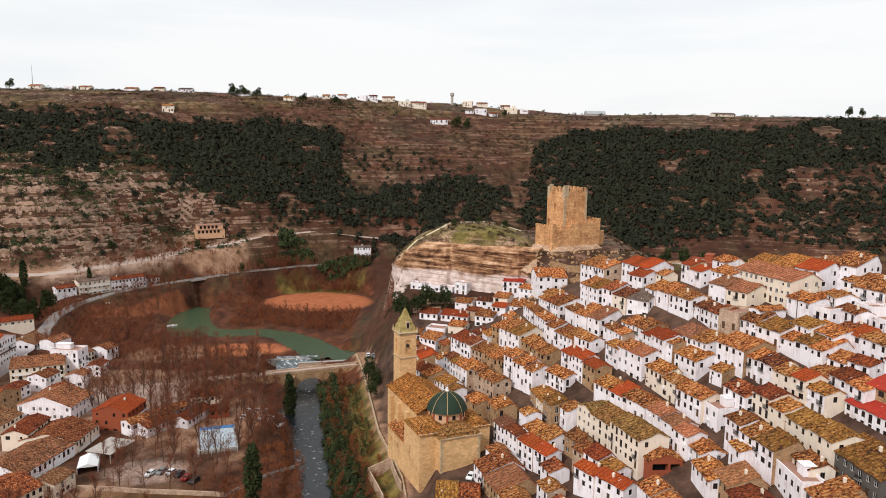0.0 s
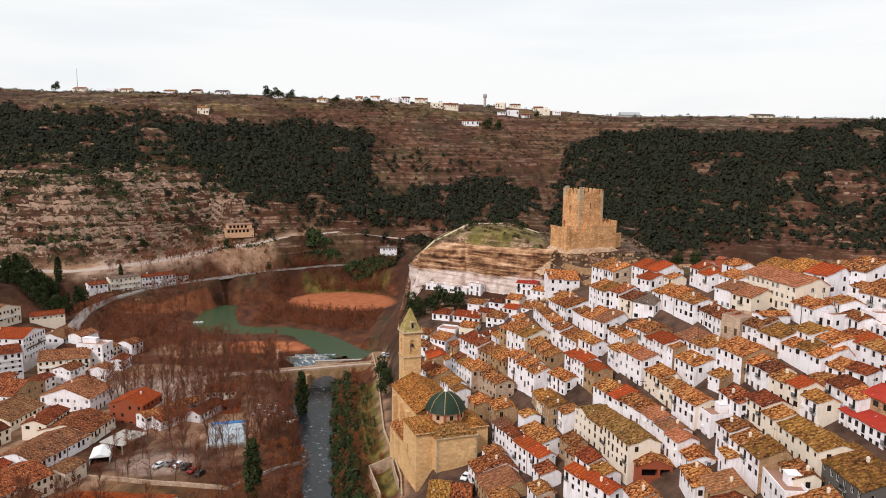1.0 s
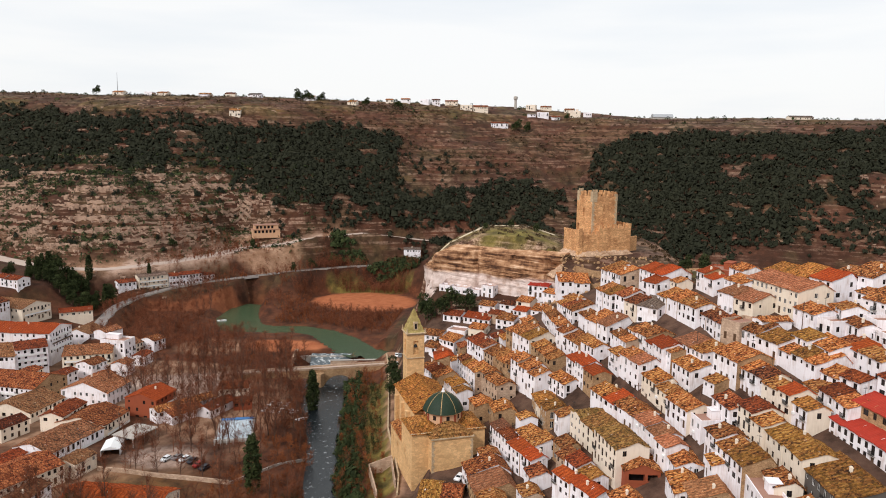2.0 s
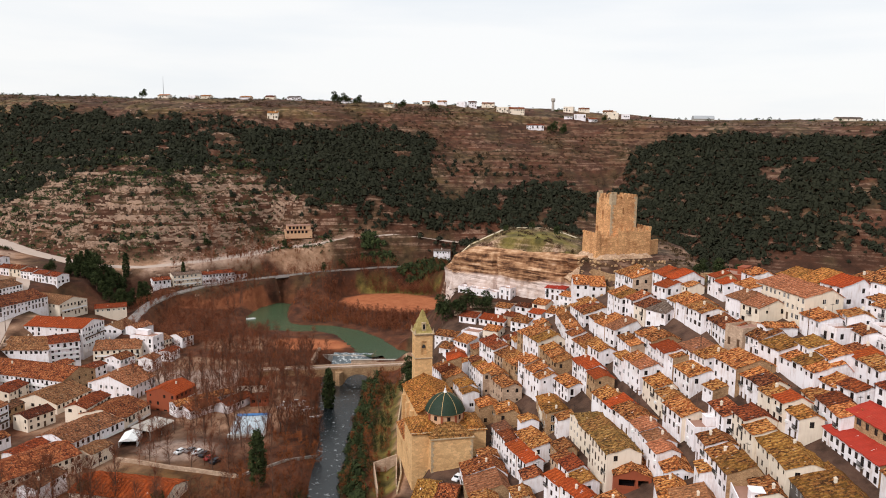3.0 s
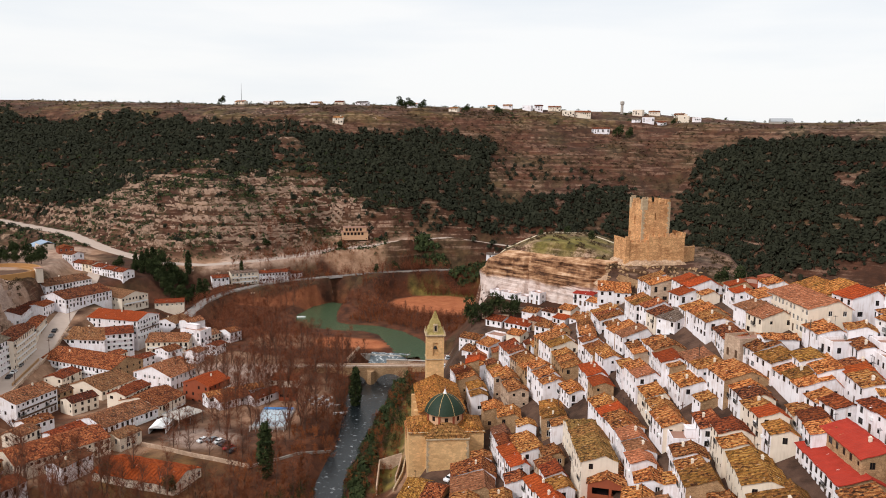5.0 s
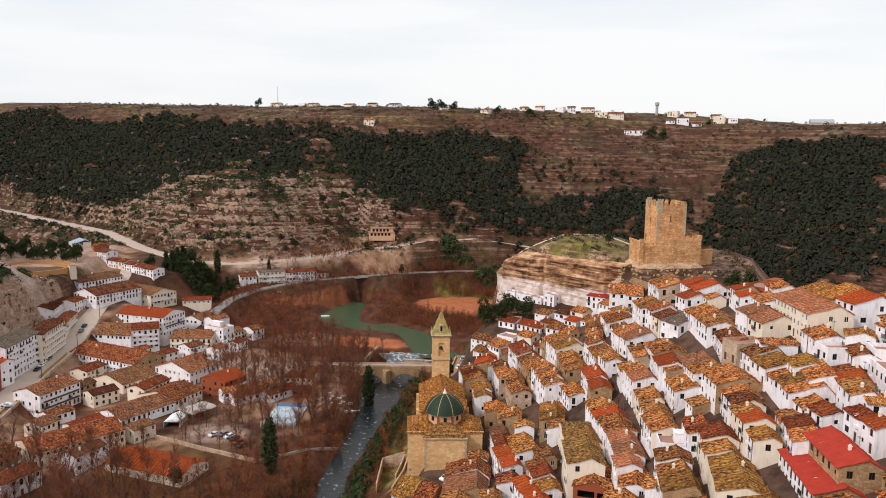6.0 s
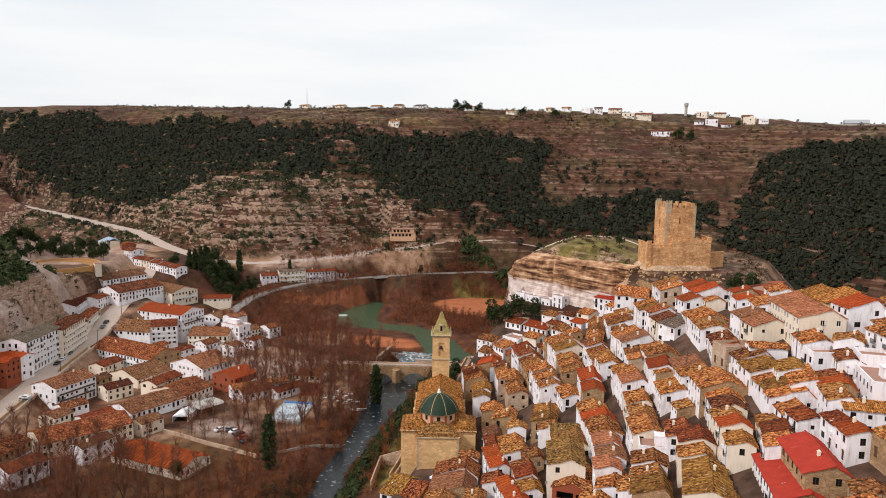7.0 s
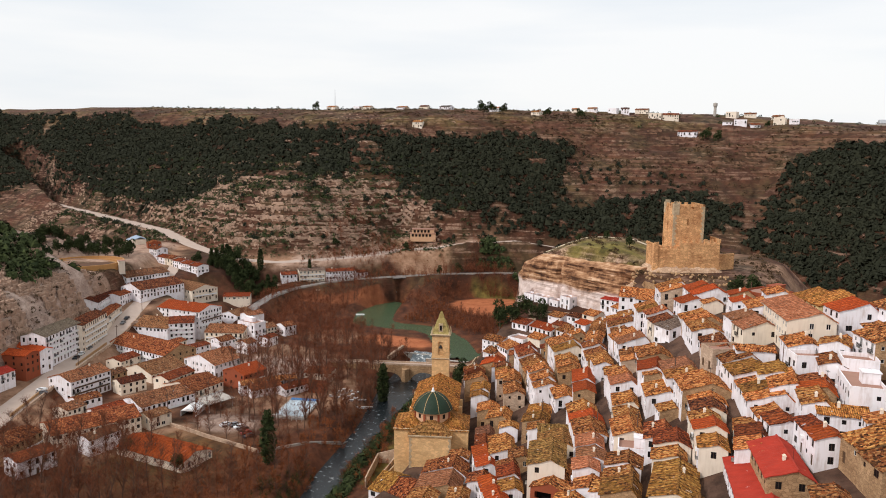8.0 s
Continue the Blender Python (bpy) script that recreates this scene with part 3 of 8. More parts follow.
    masks["pale"] = np.maximum(masks["pale"], 0.8 * (h == hill) * sstep(10, 16, q) * (1 - 0.5 * back) * sstep(-0.16, 0.05, mid + 0.6 * fine))
    masks["dirt"] = np.clip(0.55 * (h == rock) * (x > 40) * sstep(-0.1, 0.2, mid) + sstep(1.2, 0.8, np.hypot((x + 132) / 18, (y - 346) / 14)) * 0.7
                            + (x > px_ - 1.0) * (x < px_ + 9) * (h < 12) * (y > 195) * (y < 340) * 0.8
                            + 0.8 * sstep(1.2, 0.9, np.hypot((x + 156) / 26, (y - 480) / 17)), 0, 1)
    masks["dirt"] = np.maximum(masks["dirt"], 0.5 * sstep(1.2, 0.8, np.hypot((x + 118) / 22, (y - 284) / 15)) * sstep(-0.15, 0.05, mid))
    up_d, _ = course(x, y, [(p[0], p[1], p[2]) for p in UPPER_ROAD])
    masks["pale"] = np.maximum(masks["pale"], 0.6 * sstep(12, 6, up_d + 8 * mid) * (x > -225) * (x < -122))
    masks["dirt"] = np.maximum(masks["dirt"], 0.85 * sstep(13, 7, up_d + 8 * mid) * sstep(-275, -235, x) * sstep(-95, -125, x))
    masks["dirt"] = np.maximum(masks["dirt"], 0.75 * sstep(1.15, 0.8, np.hypot((x + 94) / 34, (y - 252) / 50)) * sstep(-0.12, 0.10, mid + 0.5 * fine))
    masks["dirt"] = np.maximum(masks["dirt"], 0.8 * back * (h == hill) * sstep(75, 45, q) * sstep(-0.16, 0.08, mid + 0.5 * fine))
    masks["litter"] = np.clip(sstep(19, 11, h) * (0.8 + mid) * (x < px_), 0, 1)
    masks["field"] = np.clip(sstep(1.06, 0.96, np.hypot((x + 79) / 33, (y - 461) / 27) + 0.2 * mid) + 0.4 * sstep(7, 5, course(x, y, [(-190, 400, 1), (-172, 413, 1), (-153, 436, 1)])[0]), 0, 1)
    in_town = (x > px_ + 2) & (h <= cap + 0.5) & (y < crest + 4) & (x < 150) & (y < 305) & (y > 118) & (h < 64)
    low_town = (q < 9) & (x < -104) & (x > -250) & (y > 170) & (y < 320)
    masks["field"] = np.maximum(masks["field"], sstep(1.2, 0.9, np.hypot((x + 96 - 0.3 * (y - 355)) / 19, (y - 355) / 11)))
    masks["dirt"] = np.maximum(masks["dirt"], 0.85 * low_town * sstep(-0.16, 0.06, mid + 0.4 * fine))
    masks["paved"] = np.clip(0.85 * in_town + 0.25 * low_town * sstep(-0.12, 0.1, mid) + 0.5 * sstep(1.2, 0.8, np.hypot((x + 92) / 22, (y - 222) / 14)), 0, 1)
    return h, masks


def ground_z(x, y):
    return float(land(np.array([x]), np.array([y]))[0][0])


def spaced(stops):
    out = [stops[0][0]]
    for (a, _), (b, step) in zip(stops, stops[1:]):
        n = max(1, int(round((b - a) / step)))
        out += [a + (b - a) * (i + 1) / n for i in range(n)]
    return np.array(out)


gx = spaced([(-4400, 0), (-1400, 300), (-700, 35), (-420, 7), (-60, 3.2), (110, 2.2), (300, 7), (800, 30), (1500, 90), (4400, 300)])
gy = spaced([(-1500, 0), (-200, 120), (90, 14), (180, 4), (400, 2.4), (620, 4), (800, 8), (1300, 40), (2000, 100), (4600, 260)])
GX, GY = np.meshgrid(gx, gy)
GZ, MASKS = land(GX, GY)
nx, ny = len(gx), len(gy)
cell = np.arange(nx * ny).reshape(ny, nx)
quads = np.stack([cell[:-1, :-1], cell[:-1, 1:], cell[1:, 1:], cell[1:, :-1]], -1).reshape(-1, 4)
gm = bpy.data.meshes.new("ground")
gm.vertices.add(nx * ny)
gm.vertices.foreach_set("co", np.stack([GX, GY, GZ], -1).astype(np.float32).ravel())
gm.loops.add(quads.size)
gm.loops.foreach_set("vertex_index", quads.ravel().astype(np.int32))
gm.polygons.add(len(quads))
gm.polygons.foreach_set("loop_start", (np.arange(len(quads)) * 4).astype(np.int32))
gm.polygons.foreach_set("use_smooth", [True] * len(quads))
gm.update(calc_edges=True)
for key, v in MASKS.items():
    gm.attributes.new(key, "FLOAT", "POINT").data.foreach_set("value", np.clip(v, 0, 1).astype(np.float32).ravel())
gm.materials.append(MAT["ground"])
ground = tagged(new("ground", gm), "red-brown winter valley ground with pale limestone ledges", "ground", kind="structure")


def ribbon(name, line, mat, lift, label, category, z=None, skirt=0.0, step=4.0):
    """A strip that follows the ground along points (x, y, half width), or lies level at z."""
    pts = [np.array(p, float) for p in line]
    fine = []
    for a, b in zip(pts, pts[1:]):
        n = max(1, int(np.hypot(*(b - a)[:2]) / step))
        fine += [a + (b - a) * i / n for i in range(n)]
    fine.append(pts[-1])
    for _ in range(3):
        fine = [fine[0]] + [(fine[i - 1] + 2 * fine[i] + fine[i + 1]) / 4 for i in range(1, len(fine) - 1)] + [fine[-1]]
    rows = []
    for i, p in enumerate(fine):
        t = fine[min(i + 1, len(fine) - 1)] - fine[max(i - 1, 0)]
        u = np.array([-t[1], t[0]]) / max(1e-6, np.hypot(t[0], t[1]))
        rows.append([(p[0] + u[0] * p[2] * k, p[1] + u[1] * p[2] * k) for k in (-1.12, -1, -0.5, 0, 0.5, 1, 1.12)])
    verts, faces = [], []
    for r in rows:
        zs = [z if z is not None else ground_z(*q) for q in r]
        level = z if z is not None else max(zs[2:5])
        for j, q in enumerate(r):
            verts.append((*q, level + lift - (0.9 + skirt if j in (0, 6) and z is None else 0)))
    for i in range(len(rows) - 1):
        for j in range(6):
            a = i * 7 + j
            faces.append((a + 1, a, a + 7, a + 8))
    return tagged(mesh_object(name, verts, faces, mat, smooth=z is not None), label, category, kind="structure")


ribbon("river", [(x, y, w + 1.6) for x, y, w in RIVER], "river", 0, "grey-green shallow river with broken white ripples", "river", z=0.3)
ribbon("mill_pool", [(x, y, w + 3) for x, y, w in POOL], "pool", 0, "still green river pool above the weir", "river", z=4.3)
ribbon("backwater", [(x, y, w + 2) for x, y, w in BACKWATER], "pool", 0.004, "still green backwater beside the cliff", "river", z=4.3)

# ---- houses ----
def pane_set(name, w, h, frame_mat, bars):
    """A window: frame bars with a pane behind them, its foot at the origin, facing -y."""
    def bars_mesh():
        bm = bmesh.new()
        t = 0.07
        box_bm(-w / 2, -0.04, 0, -w / 2 + t, 0.03, h, bm)
        box_bm(w / 2 - t, -0.04, 0, w / 2, 0.03, h, bm)
        box_bm(-w / 2, -0.04, 0, w / 2, 0.03, t, bm)
        box_bm(-w / 2, -0.04, h - t, w / 2, 0.03, h, bm)
        if bars:
            box_bm(-t / 2, -0.03, t, t / 2, 0.02, h - t, bm)
        return bm
    me = bpy.data.meshes.new(name)
    bm = bars_mesh()
    bm.to_mesh(me)
    bm.free()
    me.materials.append(MAT[frame_mat])
    far = bpy.data.meshes.new("window")
    t = 0.07
    xs = [-w / 2, -w / 2 + t, -t / 2, t / 2, w / 2 - t, w / 2] if bars else [-w / 2, -w / 2 + t, w / 2 - t, w / 2]
    zs = [0, t, h - t, h]
    bm = bmesh.new()
    grid = {(i, j): bm.verts.new((x, -0.04, z)) for i, x in enumerate(xs) for j, z in enumerate(zs)}
    for i in range(len(xs) - 1):
        for j in range(3):
            ring = [grid[i, j], grid[i + 1, j], grid[i + 1, j + 1], grid[i, j + 1]]
            if i % 2 == 1 and j == 1:
                deep = [bm.verts.new(p.co + Vector((0, 0.05, 0))) for p in ring]
                bm.faces.new(deep).material_index = 1
                for k in range(4):
                    bm.faces.new((ring[k], ring[(k + 1) % 4], deep[(k + 1) % 4], deep[k]))
            else:
                bm.faces.new(ring)
    bm.to_mesh(far)
    bm.free()
    far.materials.append(MAT[frame_mat])
    far.materials.append(MAT["glass"])
    pm = bpy.data.meshes.new("pane")
    bm = box_bm(-w / 2 + 0.02, 0.0, 0.02, w / 2 - 0.02, 0.015, h - 0.02)
    bm.to_mesh(pm)
    bm.free()
    pm.materials.append(MAT["glass"])
    return me, pm, far


KINDS = {}
for kind, (kw, kh) in {"win": (1.0, 1.35), "small": (0.75, 0.85), "tall": (1.05, 2.0), "wide": (1.5, 1.3)}.items():
    for fm in ("frame", "frame_w"):
        KINDS[kind, fm] = (kw, kh, *pane_set("window", kw, kh, fm, kind != "small"))
bm = box_bm(-0.5, 0, 0, 0.5, 0.06, 2.05)
for k in (-0.22, 0.22):
    box_bm(k - 0.16, -0.02, 0.25, k + 0.16, 0.0, 0.95, bm)
    box_bm(k - 0.16, -0.02, 1.1, k + 0.16, 0.0, 1.85, bm)
DOOR_MESH = bpy.data.meshes.new("door")
bm.to_mesh(DOOR_MESH)
bm.free()
DOOR_MESH.materials.append(MAT["door"])
bm = box_bm(-0.85, -0.55, -0.12, 0.85, 0.0, 0.0)
BALCONY_MESH = bpy.data.meshes.new("balcony")
bm.to_mesh(BALCONY_MESH)
bm.free()
BALCONY_MESH.materials.append(MAT["plinth"])
bm = bmesh.new()
comb = [(-0.85, 0.95), (-0.85, 0.0)]
for i in range(9):
    a = -0.85 + i * 0.2075
    comb += [(a + 0.04, 0.0), (a + 0.04, 0.87), (a + 0.1675, 0.87), (a + 0.1675, 0.0)] if i < 8 else [(0.85, 0.0), (0.85, 0.95)]
comb = [c for k, c in enumerate(comb) if k == 0 or c != comb[k - 1]]
ring = [[bm.verts.new((x, y, z)) for x, z in comb] for y in (-0.54, -0.50)]
bm.faces.new(ring[0])
bm.faces.new(ring[1][::-1])
for i in range(len(comb)):
    j = (i + 1) % len(comb)
    bm.faces.new((ring[0][j], ring[0][i], ring[1][i], ring[1][j]))
RAIL_MESH = bpy.data.meshes.new("railing")
bm.to_mesh(RAIL_MESH)
bm.free()
RAIL_MESH.materials.append(MAT["iron"])
bm = box_bm(-0.28, -0.24, -0.8, 0.28, 0.24, 0.8, None, 0.03)
box_bm(-0.34, -0.3, 0.8, 0.34, 0.3, 0.9, bm)
box_bm(-0.2, -0.16, 0.9, 0.2, 0.16, 1.1, bm)
CHIMNEY_MESH = bpy.data.meshes.new("chimney")
bm.to_mesh(CHIMNEY_MESH)
bm.free()
CHIMNEY_MESH.materials.append(MAT["c"])

bm = box_bm(-0.025, -0.025, -0.3, 0.025, 0.025, 2.6)
box_bm(-0.55, -0.015, 2.2, 0.55, 0.015, 2.24, bm)
for k in (-0.5, -0.25, 0.0, 0.25, 0.5):
    box_bm(k - 0.012, -0.3, 2.24, k + 0.012, 0.3, 2.27, bm)
AERIAL_MESH = bpy.data.meshes.new("aerial")
bm.to_mesh(AERIAL_MESH)
bm.free()
AERIAL_MESH.materials.append(MAT["iron"])
bm = box_bm(-0.45, -0.18, -0.32, 0.45, 0.2, 0.32, None, 0.03)
UNIT_MESH = bpy.data.meshes.new("wall_unit")
bm.to_mesh(UNIT_MESH)
bm.free()
UNIT_MESH.materials.append(MAT["white"])

WALL_WORDS = {"w": "white-plastered", "c": "cream-rendered", "t": "tan stone", "s": "pale stone", "y": "yellow-rendered", "r": "red brick", "k": "dark-rendered"}
ROOF_WORDS = {"b": "weathered brown barrel-tile roof", "d": "dark brown tiled roof", "y": "yellow lichened tile roof", "m": "mossy olive tile roof",
              "p": "pale pink tile roof", "o": "bright orange tile roof", "r": "red-brown tile roof", "R": "bright red roof", "g": "grey tile roof",
              "f": "flat roof terrace", "t": "pale tan roof", "e": "faded brown tile roof"}
ROOF_MAT = {"y": "y_roof", "r": "r_roof", "t": "tan_roof"}


def facade(verts, faces, o, u, width, height, holes, depth=0.2):
    """A wall face from o along u, height upwards, with reveals round each hole (x0, z0, x1, z1). Its outside is to the right of u."""
    xs = sorted({0.0, width, *[v for h in holes for v in (h[0], h[2])]})
    zs = sorted({0.0, height, *[v for h in holes for v in (h[1], h[3])]})
    inn = Vector((-u[1], u[0], 0)) * depth
    P = lambda x, z: (o[0] + u[0] * x, o[1] + u[1] * x, o[2] + z)
    grid = {}
    def vid(x, z):
        if (x, z) not in grid:
            grid[x, z] = len(verts)
            verts.append(P(x, z))
        return grid[x, z]
    for x0, x1 in zip(xs, xs[1:]):
        for z0, z1 in zip(zs, zs[1:]):
            cx, cz = (x0 + x1) / 2, (z0 + z1) / 2
            if any(h[0] < cx < h[2] and h[1] < cz < h[3] for h in holes):
                continue
            faces.append((vid(x0, z0), vid(x1, z0), vid(x1, z1), vid(x0, z1)))
    for x0, z0, x1, z1 in holes:
        c = [(x0, z0), (x1, z0), (x1, z1), (x0, z1)]
        k = len(verts)
        for x, z in c:
            p = P(x, z)
            verts.append(p)
            verts.append((p[0] + inn[0], p[1] + inn[1], p[2]))
        for i in range(4):
            a, b2 = k + 2 * i, k + 2 * ((i + 1) % 4)
            faces.append((b2, a, a + 1, b2 + 1))
        faces.append((k + 1, k + 3, k + 5, k + 7))


def roof_mesh(parent, w, d, rise, mat, over=0.32, along_y=False, hip=False, thick=0.16, rng=random, label="", ridge=0.5):
    """A tiled roof over w by d, its eaves at z = 0, slightly sagging, with a ridge of cap tiles."""
    W, D = (d, w) if along_y else (w, d)
    verts, faces, uvs, nu, nv = [], [], [], max(4, 2 * int(W / 0.5)), 5
    yr = D * ridge
    slope, slope_back = rise / yr, rise / (D - yr)
    T = (lambda x, y, z: (y, x, z)) if along_y else (lambda x, y, z: (x, y, z))
    phase = rng.uniform(0, 99)
    def top(x, y):
        z = rise - ((yr - y) * slope if y < yr else (y - yr) * slope_back)
        if hip:
            z = min(z, (min(x, W - x) + over) * slope * 1.0 - over * slope)
        return z + 0.09 * math.sin(x * 0.9 + phase) * math.sin(y * 1.1 + phase) + 0.05 * math.sin(x * 2.3 + y * 1.7 + phase)
    for side in (0, 1):
        base = len(verts)
        for j in range(nv + 1):
            for i in range(nu + 1):
                x = -over * 0.6 + (W + over * 1.2) * i / nu
                half = yr + over if side == 0 else D - yr + over
                y = yr - half * j / nv if side == 0 else yr + half * j / nv
                verts.append(T(x, y, top(x, y) + thick + (0.055 if i % 2 else -0.055) + rng.uniform(-0.035, 0.035)))
                uvs.append((x, half * j / nv * math.sqrt(1 + slope * slope) + 31 * side))
        for j in range(nv):
            for i in range(nu):
                a = base + j * (nu + 1) + i
                q = (a, a + nu + 1, a + nu + 2, a + 1)
                faces.append(q if (side == 0) != along_y else q[::-1])
        # the eave's edge and the verges
        rim = [base + nv * (nu + 1) + i for i in range(nu + 1)]
        rim = [base + j * (nu + 1) for j in range(nv)] + rim + [base + j * (nu + 1) + nu for j in range(nv - 1, -1, -1)]
        low = len(verts)
        for r in rim:
            v = verts[r]
            verts.append((v[0], v[1], v[2] - thick))
            uvs.append((uvs[r][0], uvs[r][1] + 0.15))
        for i in range(len(rim) - 1):
            q = (rim[i], low + i, low + i + 1, rim[i + 1])
            faces.append(q if (side == 0) != along_y else q[::-1])
    if not hip:
        k, m = len(verts), max(4, int(W / 0.9))
        for i in range(m + 1):
            x = -over * 0.6 + (W + over * 1.2) * i / m
            z = top(x, yr) + thick
            for y, dz in ((-0.2, -0.02), (-0.1, 0.1), (0.1, 0.1), (0.2, -0.02)):
                verts.append(T(x, yr + y, z + dz + 0.03 * (i % 2)))
                uvs.append((x, y + 77))
        for i in range(m):
            for j in range(3):
                a = k + i * 4 + j
                q = (a, a + 4, a + 5, a + 1)
                faces.append(q if not along_y else q[::-1])
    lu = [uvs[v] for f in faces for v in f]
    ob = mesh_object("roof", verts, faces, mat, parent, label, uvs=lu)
    return ob


COUNT = [0]


def house_row(ax, ay, z, w, d, ang, h, wall, roof, **more):
    """A long frontage as the row of narrow houses that it is: stepped eaves, uneven depths, their own roofs."""
    if w < 10.5 or roof in "Rfm" or more.get("white_frames"):
        return house(ax, ay, z, w, d, ang, h, wall, roof, **more)
    rng = random.Random(int(ax * 31 + ay * 17))
    n = max(2, int(round(w / rng.uniform(5.2, 7.4))))
    cuts = [0.0] + [w * (i + rng.uniform(-0.18, 0.18)) / n for i in range(1, n)] + [w]
    ca, sa = math.cos(radians(ang)), math.sin(radians(ang))
    for a, b in zip(cuts, cuts[1:]):
        shift = rng.choice([0.0, 0.0, 0.0, 0.25, -0.25, 0.5, -0.5, 1.0])
        deep = d * rng.uniform(0.90, 1.06)
        back = rng.uniform(-0.12, 0.2)
        r2 = roof if roof in "op" or rng.random() < 0.62 else rng.choice("bbddyyrpo" if roof != "y" else "ybb")
        w2 = wall if rng.random() < 0.86 else rng.choice("wcst")
        house(ax + ca * a - sa * back, ay + sa * a + ca * back, z + shift, b - a - 0.03, deep, ang + rng.uniform(-0.7, 0.7), max(3.6, h + shift), w2, r2, along_y=False, row=True, **more)


def house(ax, ay, z, w, d, ang, h, wall, roof, rise=None, along_y=None, name="house", dens=1.0, hip=False, deep=4.0, cat="house",
          group="houses of the hill town", note="", storey=2.75, balconies=0.15, plain_end=False, white_frames=False, long_balconies=False, row=False):
    """A house whose front runs w metres from (ax, ay) in the direction ang, its eave at z; it goes back d metres to the left of that."""
    COUNT[0] += 1
    rng = random.Random(COUNT[0] * 7 + 3)
    ca, sa = math.cos(radians(ang)), math.sin(radians(ang))
    lowest = min(ground_z(ax + ca * i * w - sa * j * d, ay + sa * i * w + ca * j * d) for i in (0, 0.5, 1) for j in (0, 0.5, 1))
    deep = deep if deep < 3 else max(2.0, min(16, z - h - lowest + 0.8))
    if along_y is None:
        along_y = d > 1.35 * w
    label = (WALL_WORDS[wall] + " " + cat + " with a " + ROOF_WORDS[roof] + (" " + note if note else ""))
    top = anchor(name, pose(ax, ay, z, 0, 0, ang), label, cat, group)
    H = h + deep
    back = rng.uniform(0.56, 0.80) if group == "houses of the hill town" and not along_y and not hip else 0.5
    if rise is None:
        rise = (w if along_y else d * 2 * back) / 2 * rng.uniform(0.27, 0.36)
    if roof == "f":
        rise = 0.0
    fm = "frame_w" if white_frames or rng.random() < 0.15 else "frame"
    verts, faces, opens = [], [], []
    sides = [((0, 0), (1, 0), w, True), ((w, 0), (0, 1), d, not plain_end), ((w, d), (-1, 0), w, False), ((0, d), (0, -1), d, True)]
    rows = max(1, int(h / storey + 0.35))
    split = []
    for si, (o, u, wide, windows) in enumerate(sides):
        split.append(len(faces))
        holes = []
        if windows and wide > 2.2:
            pitch = rng.uniform(1.95, 2.5) if si == 0 else rng.uniform(2.5, 3.4)
            cols = max(1, int(wide / pitch))
            for r in range(rows):
                zt = -0.55 - r * (h - 0.4) / rows
                for c in range(cols):
                    chance = (0.95 if si == 0 else 0.72) * dens
                    if rng.random() > chance:
                        continue
                    x = wide * (c + 0.5) / cols + rng.uniform(-0.15, 0.15)
                    last = r == rows - 1 and si == 0
                    kind = "door" if last and rng.random() < 0.4 and h > 4.2 else rng.choice(["win", "win", "win", "small", "tall"] if r < rows - 1 else ["win", "small", "win", "wide"])
                    if kind == "door":
                        kw, kh, zb = 1.0, 2.05, -h + 0.02
                    else:
                        kw, kh = KINDS[kind, fm][:2]
                        zb = zt - kh - (0.25 if kind == "small" else 0)
                    if x - kw / 2 < 0.25 or x + kw / 2 > wide - 0.25 or zb + kh > -0.25 or (kind != "door" and zb < -h + 0.3):
                        continue
                    if any(abs(x - (g[0] + g[2]) / 2) < (kw + g[2] - g[0]) / 2 + 0.2 and zb - H * 0 < g[3] - H and zb + kh > g[1] - H for g in holes):
                        continue
                    holes.append((x - kw / 2, zb + H, x + kw / 2, zb + kh + H))
                    opens.append((kind, o, u, x, zb, kw, kh, si))
        facade(verts, faces, (o[0], o[1], -H), u, wide, H, holes)
    k, gable = len(verts), len(faces)
    if roof == "f":
        verts += [(0, 0, 0), (w, 0, 0), (w, d, 0), (0, d, 0)]
        faces.append((k, k + 1, k + 2, k + 3))
    elif along_y:
        verts += [(0, 0, 0), (w, 0, 0), (w / 2, 0, rise), (0, d, 0), (w, d, 0), (w / 2, d, rise)]
        faces += [(k, k + 1, k + 2), (k + 4, k + 3, k + 5), (k + 1, k + 4, k + 5, k + 2), (k + 3, k, k + 2, k + 5)]
    elif not hip:
        verts += [(0, 0, 0), (0, d, 0), (0, d * back, rise), (w, 0, 0), (w, d, 0), (w, d * back, rise)]
        faces += [(k + 1, k, k + 2), (k + 3, k + 4, k + 5), (k, k + 3, k + 5, k + 2), (k + 4, k + 1, k + 2, k + 5)]
    bare = rng.choice("tttcs") if wall == "w" and rng.random() < (0.38 if row else 0.22) else wall
    ends = [1 if split[1] <= i < split[2] or (i == gable + 1 and not along_y) else 0 for i in range(len(faces))]
    mesh_object("wall", verts, faces, [wall, bare], top, idx=ends)
    if roof == "f":
        bm = bmesh.new()
        t, ph = 0.22, rng.uniform(0.6, 0.95)
        for x0, y0, x1, y1 in ((0, 0, w, t), (0, d - t, w, d), (0, t, t, d - t), (w - t, t, w, d - t)):
            box_bm(x0, y0, 0.0, x1, y1, ph, bm)
        part("parapet", bm, wall, top)
        part("terrace_floor", box_bm(t, t, 0.004, w - t, d - t, 0.05), "f", top)
        if w * d > 45 and h > 5:
            bm = box_bm(w * 0.5, d * 0.45, 0.05, w * 0.5 + 2.6, d - t - 0.1, 2.3, None, 0.03)
            box_bm(w * 0.5 - 0.15, d * 0.45 - 0.15, 2.3, w * 0.5 + 2.75, d - t + 0.1, 2.42, bm)
            part("stair_hut", bm, wall, top)
    else:
